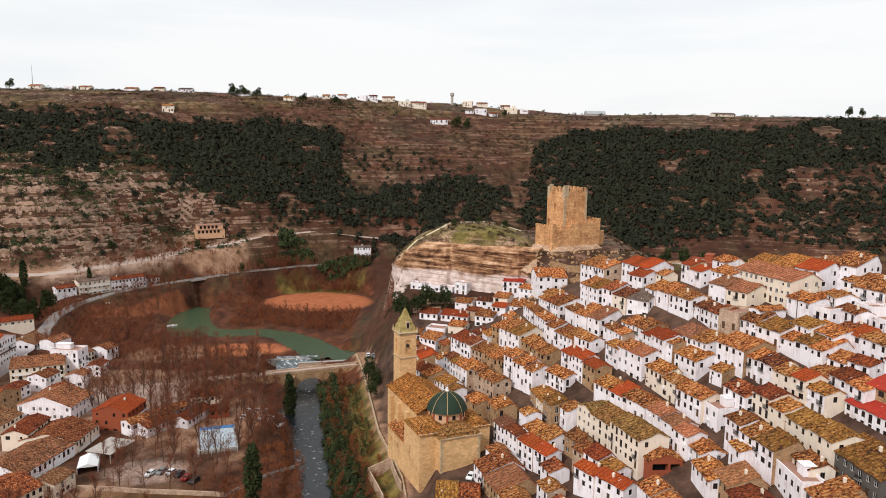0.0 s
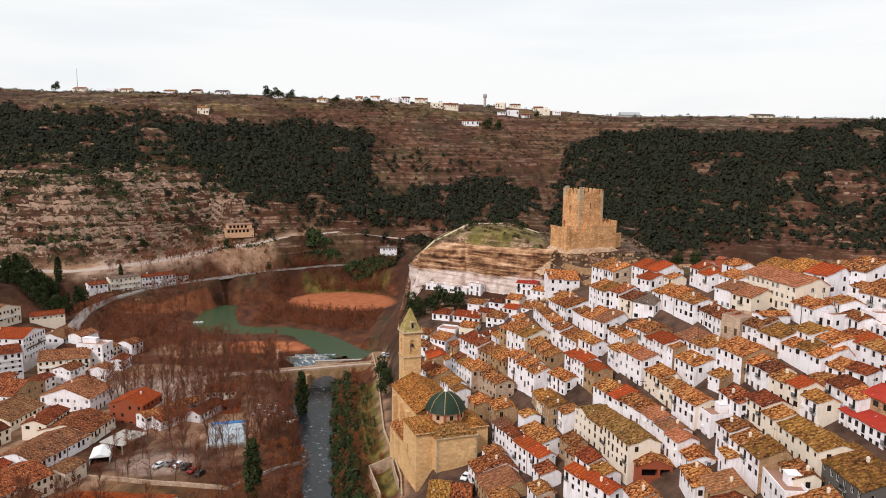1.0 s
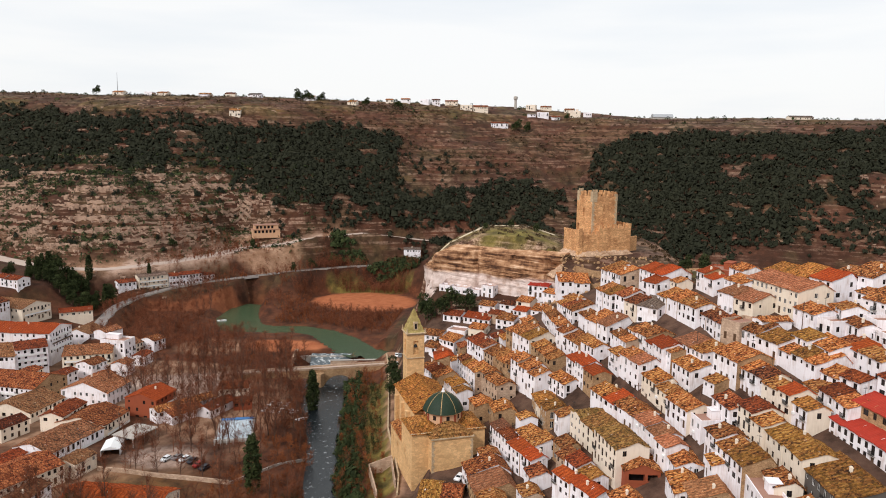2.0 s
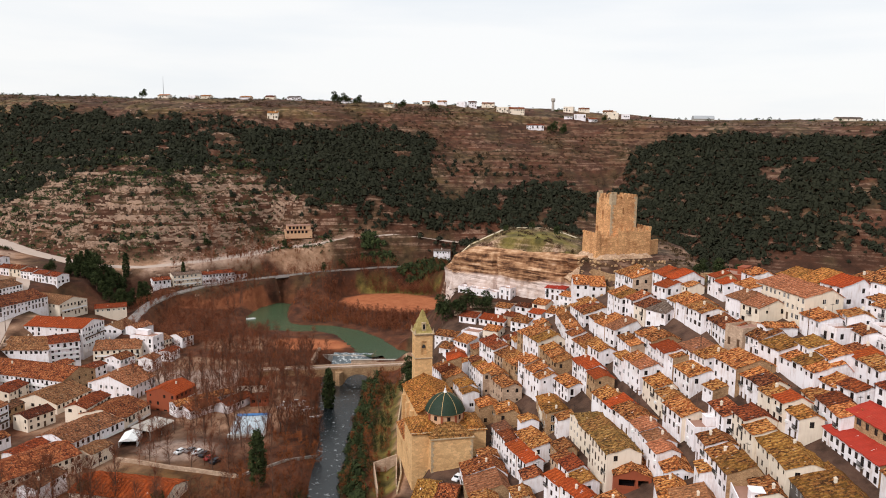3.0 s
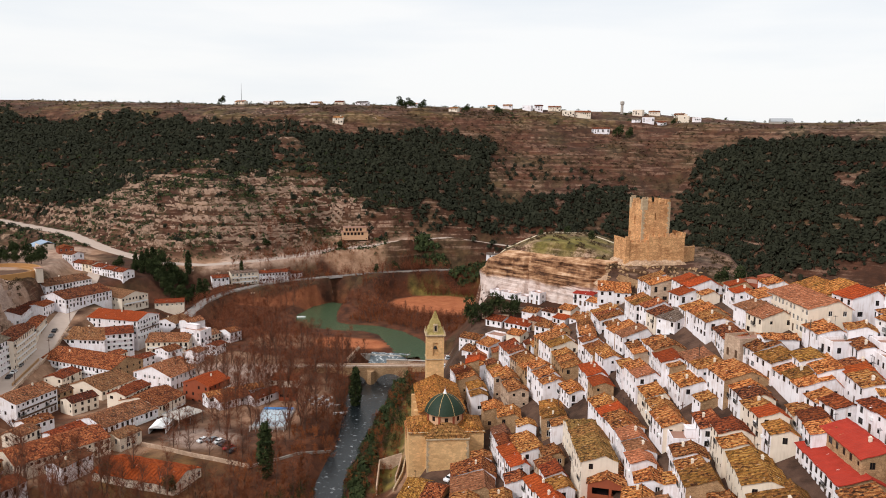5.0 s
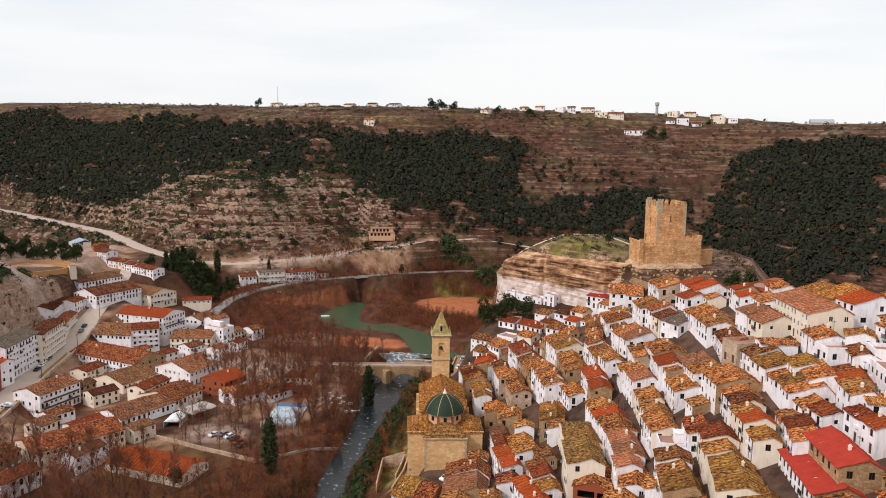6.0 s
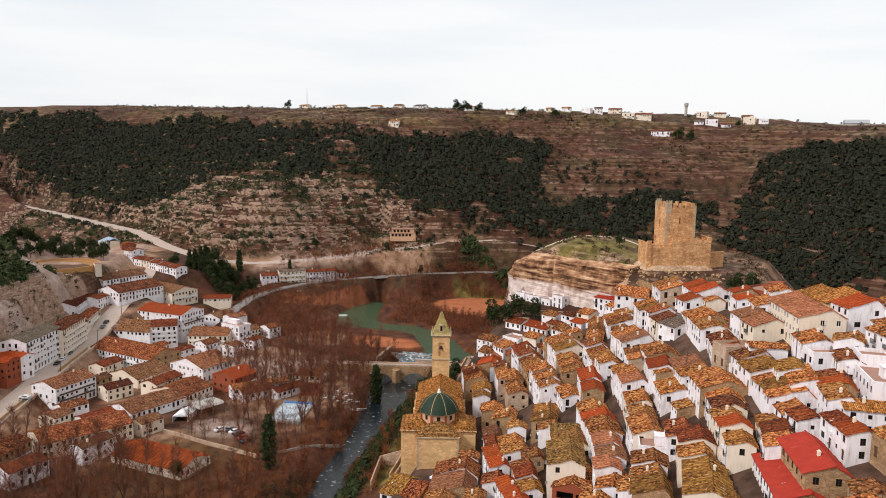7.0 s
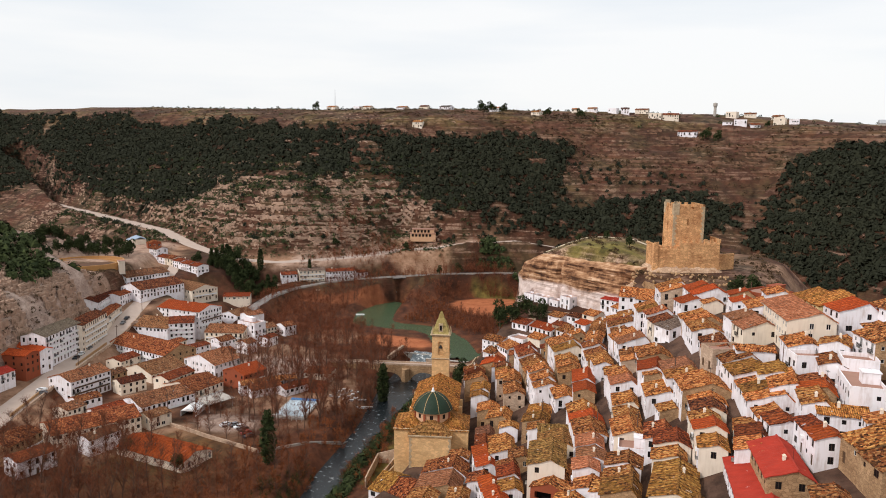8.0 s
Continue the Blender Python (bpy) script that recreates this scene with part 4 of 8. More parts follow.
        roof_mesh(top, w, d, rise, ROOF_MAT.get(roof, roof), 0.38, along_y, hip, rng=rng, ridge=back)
        if rng.random() < 0.38 * dens:
            c = new("chimney", CHIMNEY_MESH)
            c.parent = top
            cx, cy = w * rng.uniform(0.2, 0.8), d * rng.uniform(0.3, 0.7)
            off = abs(cx - w / 2) / (w / 2) if along_y else (1 - cy / (d * back) if cy < d * back else (cy - d * back) / (d - d * back))
            c.location = (cx, cy, rise * (1 - off) + 0.1)
    if long_balconies:
        for r in range(1, rows):
            zf = -0.6 - r * (h - 0.4) / rows
            slab = part("balcony", box_bm(0.06 * w, -0.7, zf - 0.14, 0.94 * w, -0.002, zf), wall, top)
            bm = box_bm(0.06 * w, -0.7, zf + 0.02, 0.94 * w, -0.62, zf + 0.75)
            part("railing", bm, "door" if rng.random() < 0.18 else "white", slab)
    near = group == "houses of the hill town" and ay < 205
    if near and roof != "f" and rng.random() < 0.3:
        aerial = new("aerial", AERIAL_MESH)
        aerial.parent = top
        aerial.location, aerial.rotation_euler = (w * rng.uniform(0.25, 0.75), d * (0.5 if along_y else back) + 0.2, rise), (0, 0, rng.uniform(0, 3))
    if near and h > 4.5 and rng.random() < 0.3:
        unit = new("wall_unit", UNIT_MESH)
        unit.parent = top
        unit.location = (w * rng.uniform(0.1, 0.9), -0.2, -h * rng.uniform(0.25, 0.6))
    for kind, o, u, x, zb, kw, kh, si in opens:
        yaw = math.atan2(u[1], u[0])
        inn = Vector((-u[1], u[0], 0)) * 0.12
        at = Vector((o[0] + u[0] * x, o[1] + u[1] * x, zb)) + inn
        ob = new("door" if kind == "door" else "window", DOOR_MESH if kind == "door" else KINDS[kind, fm][2 if near else 4])
        ob.parent = top
        ob.location, ob.rotation_euler = at, (0, 0, yaw)
        if kind != "door" and near:
            p = new("pane", KINDS[kind, fm][3])
            p.parent = ob
        if kind == "tall" and si == 0 and rng.random() < balconies * 4:
            bl = new("balcony", BALCONY_MESH)
            bl.parent = top
            bl.location, bl.rotation_euler = at - inn, (0, 0, yaw)
            rl = new("railing", RAIL_MESH)
            rl.parent = bl
    return top

# ---- the castle on its rock ----
def crenels(bm, x0, y0, x1, y1, z, thick=0.8, tooth=1.35, gap=1.15, high=1.7):
    """Merlons along a wall top from one point to another."""
    n = max(1, int(math.hypot(x1 - x0, y1 - y0) / (tooth + gap)))
    a = math.atan2(y1 - y0, x1 - x0)
    L = math.hypot(x1 - x0, y1 - y0)
    for i in range(n + 1):
        s = (L - tooth) * i / max(1, n) + tooth / 2
        m = Matrix.Translation((x0 + math.cos(a) * s, y0 + math.sin(a) * s, z + high / 2)) @ Matrix.Rotation(a, 4, "Z") @ Matrix.Diagonal((tooth, thick, high, 1))
        bmesh.ops.create_cube(bm, size=1.0, matrix=m)


castle = anchor("castle", pose(53.0, 317.6, 62, 0, 0, 28), "square golden-stone castle keep with battlements on a rock", "castle")
S = 12.4
verts, faces = [], []
slits = {0: [(5.6, 19.6, 6.2, 22.2)], 1: [(5.0, 18.0, 5.6, 20.0)], 2: [], 3: [(5.0, 17.0, 6.3, 20.6), (1.0, 10.6, 2.2, 13.6)]}
for si, (o, u) in enumerate([((0, 0), (1, 0)), ((S, 0), (0, 1)), ((S, S), (-1, 0)), ((0, S), (0, -1))]):
    facade(verts, faces, (o[0], o[1], -4), u, S, 30.0, [(a, b + 4, c, d + 4) for a, b, c, d in slits[si]], 1.0)
mesh_object("keep", verts, faces, "castle", castle, "tall square keep of golden rubble")
part("keep_roof", box_bm(0.6, 0.6, 24.6, S - 0.6, S - 0.6, 25.1), "concrete", castle)
bm = bmesh.new()
crenels(bm, 0, 0.35, S, 0.35, 26.0, 0.7, 1.25, 1.45, 1.9)
crenels(bm, S - 0.35, 0, S - 0.35, S, 26.0, 0.7, 1.25, 1.45, 1.9)
crenels(bm, S, S - 0.35, 0, S - 0.35, 26.0, 0.7, 1.25, 1.45, 1.9)
crenels(bm, 0.35, S, 0.35, 0, 26.0, 0.7, 1.25, 1.45, 1.9)
tagged(part("battlement", bm, "castle", castle), "row of worn stone merlons", kind="stuff")
for tx, ty, tw in ((0.0, 0.0, 2.3), (0.0, S - 1.7, 1.9)):
    bm = box_bm(tx - 0.12, ty - 0.12, 23.6, tx + tw, ty + 1.7, 28.1, None, 0.1)
    crenels(bm, tx - 0.1, ty + 0.1, tx + tw, ty + 0.1, 28.1, 0.4, 0.5, 0.4, 0.9)
    part("corner_turret", bm, "ashlar", castle)
for cx in (0, S):
    bm = bmesh.new()
    for i in range(26):
        k = 1.3 if i % 2 else 0.8
        box_bm(cx - (0.06 if cx == 0 else k), -0.06, i * 1.04, cx + (k if cx == 0 else 0.06), 0.3, i * 1.04 + 0.98, bm)
    tagged(part("quoins", bm, "ashlar", castle), "pale dressed corner stones", kind="stuff")
# the lower ward
for o, size, z1, ang2 in (((-6.5, -3.0), (12.0, 5.0), 10.2, 0), ((-7.0, 1.0), (4.0, 10.0), 10.8, 0)):
    bm = box_bm(o[0], o[1], -10, o[0] + size[0], o[1] + size[1], z1, None, 0.15)
    crenels(bm, o[0], o[1] + 0.4, o[0] + size[0] * (1 if size[0] > 6 else 0), o[1] + 0.4 + size[1] * (0 if size[0] > 6 else 0.92), z1, 0.6, 0.9, 1.0, 1.1)
    part("ward_wall", bm, "castle", castle)
ward = mesh_object("ward_wall", [], [], "castle", castle)
bm = prism_bm([(2.0, -3.2), (18.5, -2.4), (19.2, 9.0), (4, 9.0)], -12, 12.6)
crenels(bm, 2.2, -2.7, 18.3, -2.0, 12.6, 0.7, 1.15, 1.25, 1.6)
crenels(bm, 18.6, -2.0, 18.9, 8.8, 12.6, 0.7, 1.15, 1.25, 1.6)
bm.to_mesh(ward.data)
bm.free()
bm = box_bm(-8.3, -3.4, -8, -6.4, -1.4, 12.2, None, 0.1)
crenels(bm, -8.3, -3.2, -6.4, -3.2, 12.2, 0.5, 0.5, 0.35, 0.8)
part("corner_turret", bm, "castle", castle)
bm = prism_bm([(19.0, 2.0), (28.0, 6.0), (28.0, 6.9), (19.0, 2.9)], -12, 7.5)
part("ruined_wall", bm, "castle", castle, "broken low wall beside the ward")
bm = bmesh.new()
bmesh.ops.create_cone(bm, segments=6, radius1=0.06, radius2=0.04, depth=4.0, matrix=Matrix.Translation((0.4, 0.4, 30.6)))
part("flagpole", bm, "iron", castle)

# talus of pale rubble round the castle's foot
rng_t = np.random.default_rng(12)
loop = [(-9, -4.5), (-3, -5.5), (4, -5), (12, -5), (19, -4), (21, 3), (24, 9), (16, 16), (4, 16), (-9, 12), (-10, 4)]
v, f = [], []
dense = []
for (x0, y0), (x1, y1) in zip(loop, loop[1:] + loop[:1]):
    n = max(2, int(math.hypot(x1 - x0, y1 - y0) / 0.9))
    dense += [(x0 + (x1 - x0) * i / n, y0 + (y1 - y0) * i / n) for i in range(n)]
for j, (scale, z) in enumerate(((0.78, 3.0), (0.90, 2.0), (1.02, 0.6), (1.15, -1.4), (1.3, -4.0), (1.5, -8.0))):
    for x, y in dense:
        k = scale + rng_t.normal(0, 0.012)
        v.append((6 + (x - 6) * k + rng_t.normal(0, 0.2), 5 + (y - 5) * k + rng_t.normal(0, 0.2), z + rng_t.normal(0, 0.22)))
w_ = len(dense)
for j in range(5):
    for i in range(w_):
        a, b = j * w_ + i, j * w_ + (i + 1) % w_
        f.append((a, a + w_, b + w_, b))
talus = mesh_object("talus", v, f, "talus", smooth=True)
talus.matrix_world = castle.matrix_world
tagged(talus, "pale broken rubble slope round the castle's foot", "rubble", kind="stuff")

# ---- the church of golden stone ----
AX = 113.3
church = anchor("church", pose(2.2, 209.1, 0, 0, 0, AX - 90), "golden-stone church with a green-tiled dome and bell tower", "church")


def hipped(parent, x0, y0, x1, y1, z, ridge, mat, over=0.5, axis="y", label=""):
    """A hipped roof over a rectangle."""
    W, D = x1 - x0, y1 - y0
    ob = roof_mesh(parent, W, D, ridge, mat, over, axis == "y", True, label=label)
    ob.location = (x0, y0, z)
    return ob


def block(name, x0, y0, x1, y1, z0, z1, mat, parent, holes=None, label=""):
    verts, faces, holes = [], [], holes or {}
    for si, (o, u, wide) in enumerate([((x0, y0), (1, 0), x1 - x0), ((x1, y0), (0, 1), y1 - y0), ((x1, y1), (-1, 0), x1 - x0), ((x0, y1), (0, -1), y1 - y0)]):
        facade(verts, faces, (o[0], o[1], z0), u, wide, z1 - z0, holes.get(si, []), 0.5)
    k = len(verts)
    verts += [(x0, y0, z1), (x1, y0, z1), (x1, y1, z1), (x0, y1, z1)]
    faces.append((k, k + 1, k + 2, k + 3))
    return mesh_object(name, verts, faces, mat, parent, label)


block("apse_wall", -6.2, -10.2, 6.2, -4.0, -4, 26.0, "church", church)
block("transept_wall", -11.2, -6.3, 11.2, 6.3, -4, 26.4, "church", church, {3: [(4.0, 21.5, 4.9, 24.3)], 1: [(4.0, 22, 4.9, 24)]})
block("nave_wall", -7.2, 6.3, 7.2, 33.0, -4, 28.2, "church", church, {3: [(6, 24, 7.4, 28), (14, 24, 15.4, 28)], 1: [(6, 24, 7.4, 28), (14, 24, 15.4, 28)]})
block("side_chapel", -11.0, 6.3, -7.2, 22.0, -4, 19.0, "church", church, {3: [(3, 19, 3.9, 20.6), (9, 19, 9.9, 20.6)]})
block("side_chapel", 7.2, 6.3, 10.8, 24.0, -4, 19.5, "church", church)
for bx, by in ((-7.6, 12.5), (-7.6, 20.0), (-7.6, 27.5), (7.6, 14.0), (7.6, 21.0)):
    part("buttress", box_bm(bx - 0.9, by - 0.7, -4, bx + 0.9, by + 0.7, 26.5, None, 0.1), "church", church)
for x0, y0, x1, y1, z in ((-6.55, -10.55, 6.55, -9.8, 25.6), (-11.5, -6.6, 11.5, -6.1, 26.1)):
    part("cornice", box_bm(x0, y0, z, x1, y1, z + 0.45, None, 0.06), "ashlar", church)
part("string_course", box_bm(-6.3, -10.32, 9.0, 6.3, -10.1, 9.4), "ashlar", church)
for qx in (-6.2, 6.2):
    bm = bmesh.new()
    for i in range(28):
        k = 0.8 if i % 2 else 0.5
        box_bm(qx - k if qx > 0 else qx - 0.05, -10.26, i * 0.9, qx + 0.05 if qx > 0 else qx + k, -10.0, i * 0.9 + 0.85, bm)
    tagged(part("quoins", bm, "ashlar", church), "pale dressed corner stones", kind="stuff")
ap = roof_mesh(church, 12.4, 12.6, 3.5, "m", 0.5, True, True)
ap.location = (-6.2, -10.2, 26.05)
hipped(church, -11.2, -6.3, 11.2, 6.3, 26.45, 3.3, "y_roof", 0.5, "x")
nr = roof_mesh(church, 14.4, 27.5, 3.4, "y_roof", 0.5, True, False)
nr.location = (-7.2, 5.5, 28.25)
for x0, x1, y0, y1, z, flip in ((-11.3, -7.2, 6.4, 22.0, 19.0, 1), (7.2, 11.1, 6.4, 24.0, 19.5, -1)):
    v = [(x0, y0, z + (0 if flip > 0 else 1.6)), (x1, y0, z + (1.6 if flip > 0 else 0)), (x1, y1, z + (1.6 if flip > 0 else 0)), (x0, y1, z + (0 if flip > 0 else 1.6))]
    v += [(a, b, c + 0.2) for a, b, c in v]
    f = [(4, 5, 6, 7), (3, 2, 1, 0), (0, 1, 5, 4), (1, 2, 6, 5), (2, 3, 7, 6), (3, 0, 4, 7)]
    mesh_object("chapel_roof", v, f, "b", church, uvs=[(v[i][1], v[i][0]) for q in f for i in q])
# drum and dome, eight-sided below, ribbed above
bm = bmesh.new()
bmesh.ops.create_cone(bm, segments=8, radius1=5.6, radius2=5.6, depth=5.7, cap_ends=True, matrix=Matrix.Translation((0, 0, 28.15)) @ Matrix.Rotation(radians(22.5), 4, "Z"))
part("drum", bm, "pink", church, "pink-rendered octagonal drum")
bm = bmesh.new()
bmesh.ops.create_cone(bm, segments=8, radius1=5.8, radius2=6.0, depth=0.35, cap_ends=True, matrix=Matrix.Translation((0, 0, 30.85)) @ Matrix.Rotation(radians(22.5), 4, "Z"))
part("cornice", bm, "rib", church)
for i in range(8):
    a = radians(45 * i + 22.5)
    bm = box_bm(-0.3, -0.18, 25.4, 0.3, 0.18, 30.65)
    bm.transform(Matrix.Translation((5.6 * math.cos(a), 5.6 * math.sin(a), 0)) @ Matrix.Rotation(a + math.pi / 2, 4, "Z"))
    part("pilaster", bm, "r", church, "dark red corner pilaster")
    b = radians(45 * i)
    wn_ = new("window", KINDS["win", "frame"][2])
    wn_.parent = church
    wn_.location, wn_.rotation_euler = (5.19 * math.cos(b), 5.19 * math.sin(b), 28.9), (0, 0, b + math.pi / 2)
    pn_ = new("pane", KINDS["win", "frame"][3])
    pn_.parent = wn_
prof = [(6.15, 31.0), (5.95, 31.35), (5.65, 32.1), (5.1, 33.1), (4.25, 34.15), (3.15, 35.05), (1.9, 35.75), (0.85, 36.1), (0.3, 36.25)]
verts, faces = [], []
for r, z in prof:
    for i in range(32):
        a = 2 * math.pi * i / 32
        verts.append((r * math.cos(a), r * math.sin(a), z))
for j in range(len(prof) - 1):
    for i in range(32):
        faces.append((j * 32 + i, j * 32 + (i + 1) % 32, (j + 1) * 32 + (i + 1) % 32, (j + 1) * 32 + i))
mesh_object("dome", verts, faces, "dome", church, "dark green glazed-tile dome", smooth=True)
for i in range(8):
    a = radians(45 * i + 22.5)
    v, f = [], []
    for r, z in prof:
        for k in (-0.07, 0.07):
            v.append(((r + 0.06) * math.cos(a) - k * math.sin(a), (r + 0.06) * math.sin(a) + k * math.cos(a), z + 0.08))
    f = [(2 * j, 2 * j + 1, 2 * j + 3, 2 * j + 2) for j in range(len(prof) - 1)]
    mesh_object("rib", v, f, "rib", church)
bm = bmesh.new()
bmesh.ops.create_cone(bm, segments=10, radius1=0.6, radius2=0.35, depth=0.7, cap_ends=True, matrix=Matrix.Translation((0, 0, 36.5)))
bmesh.ops.create_uvsphere(bm, u_segments=10, v_segments=8, radius=0.32, matrix=Matrix.Translation((0, 0, 37.1)))
box_bm(-0.04, -0.04, 37.3, 0.04, 0.04, 38.3, bm)
part("finial", bm, "white", church, "pale stone finial")
# bell tower
ty = 36.0
block("bell_tower", -3.0, ty - 3.0, 3.0, ty + 3.0, -2, 45.2, "church", church,
      {0: [(2.1, 40.2, 3.9, 45.0)], 1: [(2.1, 40.2, 3.9, 45.0)], 3: [(2.1, 40.2, 3.9, 45.0)]}, "slender golden-stone bell tower")
for z in (36.8, 45.0):
    part("cornice", box_bm(-3.25, ty - 3.25, z, 3.25, ty + 3.25, z + 0.4, None, 0.08), "ashlar", church)
part("tower_roof", box_bm(-3.6, ty - 3.6, 45.42, 3.6, ty + 3.6, 45.85, None, 0.12), "ashlar", church, "wide moulded tower cornice")
steps = [(3.2, 45.8), (2.75, 46.5), (2.5, 47.6), (2.05, 48.3), (1.75, 49.6), (1.1, 50.9), (0.75, 52.2), (0.12, 53.6)]
v = [(sx * r, ty + sy * r, z) for r, z in steps for sx, sy in ((-1, -1), (1, -1), (1, 1), (-1, 1))]
f = [(4 * a + b, 4 * a + (b + 1) % 4, 4 * a + 4 + (b + 1) % 4, 4 * a + 4 + b) for a in range(len(steps) - 1) for b in range(4)]
mesh_object("spire", v, f, "lichen", church, "stepped spire of lichened stone")
for sx, sy in ((-1, -1), (1, -1), (1, 1), (-1, 1)):
    bm = bmesh.new()
    bmesh.ops.create_cone(bm, segments=8, radius1=0.42, radius2=0.08, depth=1.6, cap_ends=True, matrix=Matrix.Translation((3.15 * sx, ty + 3.15 * sy, 46.6)))
    part("pinnacle", bm, "ashlar", church)
dormer = part("lantern_window", box_bm(-0.75, ty - 2.75, 46.6, 0.75, ty - 1.0, 49.4, None, 0.08), "ashlar", church)
part("opening", box_bm(-0.36, ty - 2.80, 47.1, 0.36, ty - 2.70, 48.9), "glass", dormer, "dark lantern opening")
bm = bmesh.new()
for bz in (40.6,):
    bmesh.ops.create_cone(bm, segments=12, radius1=0.7, radius2=0.3, depth=1.0, cap_ends=True, matrix=Matrix.Translation((0, ty - 2.5, bz + 0.6)))
part("bell", bm, "iron", church)

# ---- the old bridge ----
bridge = anchor("bridge", pose(-34.8, 325.5, 0, 0, 0, 202), "old stone two-arched bridge over the river", "bridge")
L, hw, deck = 70.0, 2.3, 7.5
arches = [(25.4, 6.6), (42.2, 6.2)]
verts, faces = [], []
xs = sorted({0.0, L, *[c + r * math.cos(math.pi * i / 14) for c, r in arches for i in range(15)]})


def soffit(x):
    for c, r in arches:
        if abs(x - c) <= r + 1e-6:
            return -0.9 + 0.80 * math.sqrt(max(0, r * r - (x - c) ** 2))
    return -3.0


for x in xs:
    s = soffit(x)
    for y in (-hw, hw):
        verts += [(x, y, deck), (x, y, s)]
for i in range(len(xs) - 1):
    a, b = i * 4, i * 4 + 4
    faces += [(a, a + 1, b + 1, b), (a + 2, b + 2, b + 3, a + 3), (a, b, b + 2, a + 2), (a + 1, a + 3, b + 3, b + 1)]
mesh_object("arched_wall", verts, faces, "t", bridge)
for y in (-hw, hw - 0.35):
    part("parapet", box_bm(0, y, deck, L, y + 0.35, deck + 0.85, None, 0.05), "s", bridge)
part("deck", box_bm(0, -hw + 0.36, deck, L, hw - 0.36, deck + 0.08), "road", bridge)
bm = prism_bm([(32.4, -hw - 1.2), (32.4, hw + 1.8), (34.1, hw + 3.6), (35.8, hw + 1.8), (35.8, -hw - 1.2)], -3, 6.4)
part("pier", bm, "t", bridge, "buttressed reddish stone pier")

# ---- the weir ----
weir = anchor("weir", pose(-70, 331, 0, 0, 0, 10), "low weir with white falling water", "weir")
v, f = [], []
for i in range(21):
    x = -7 + 20 * i / 20
    for y, z in ((16, 4.32), (13.5, 4.30), (12.0, 3.6), (9.5, 2.0), (5, 0.75), (-2, 0.4)):
        v.append((x, y + 0.5 * math.sin(i * 1.3), z))
for i in range(20):
    for j in range(5):
        a = i * 6 + j
        f.append((a + 6, a, a + 1, a + 7))
mesh_object("falling_water", v, f, "weir", weir, smooth=True)
part("sill", box_bm(-14, 12.2, -1, 16, 13.4, 4.1), "concrete", weir)
part("weir_wall", box_bm(-15.5, -4, -1, -14, 18, 6.2, None, 0.1), "s", weir)
quay = anchor("quay_wall", pose(-67, 334, 0, 0, 0, 13), "stained stone wall holding back the mill pool", "wall")
part("masonry", box_bm(0, -0.6, -1.5, 30, 0.8, 4.75, None, 0.08), "s", quay)
part("coping", box_bm(-0.1, -0.75, 4.754, 30.1, 0.95, 4.95), "concrete", quay)

# ---- the cliff below the castle meadow: a curtain of beds with ledges ----
CLIFF = [(-24, 358), (-23, 347), (-18.5, 338), (-8, 333), (4, 328), (16, 322), (28, 316.5), (38, 313), (46, 311)]


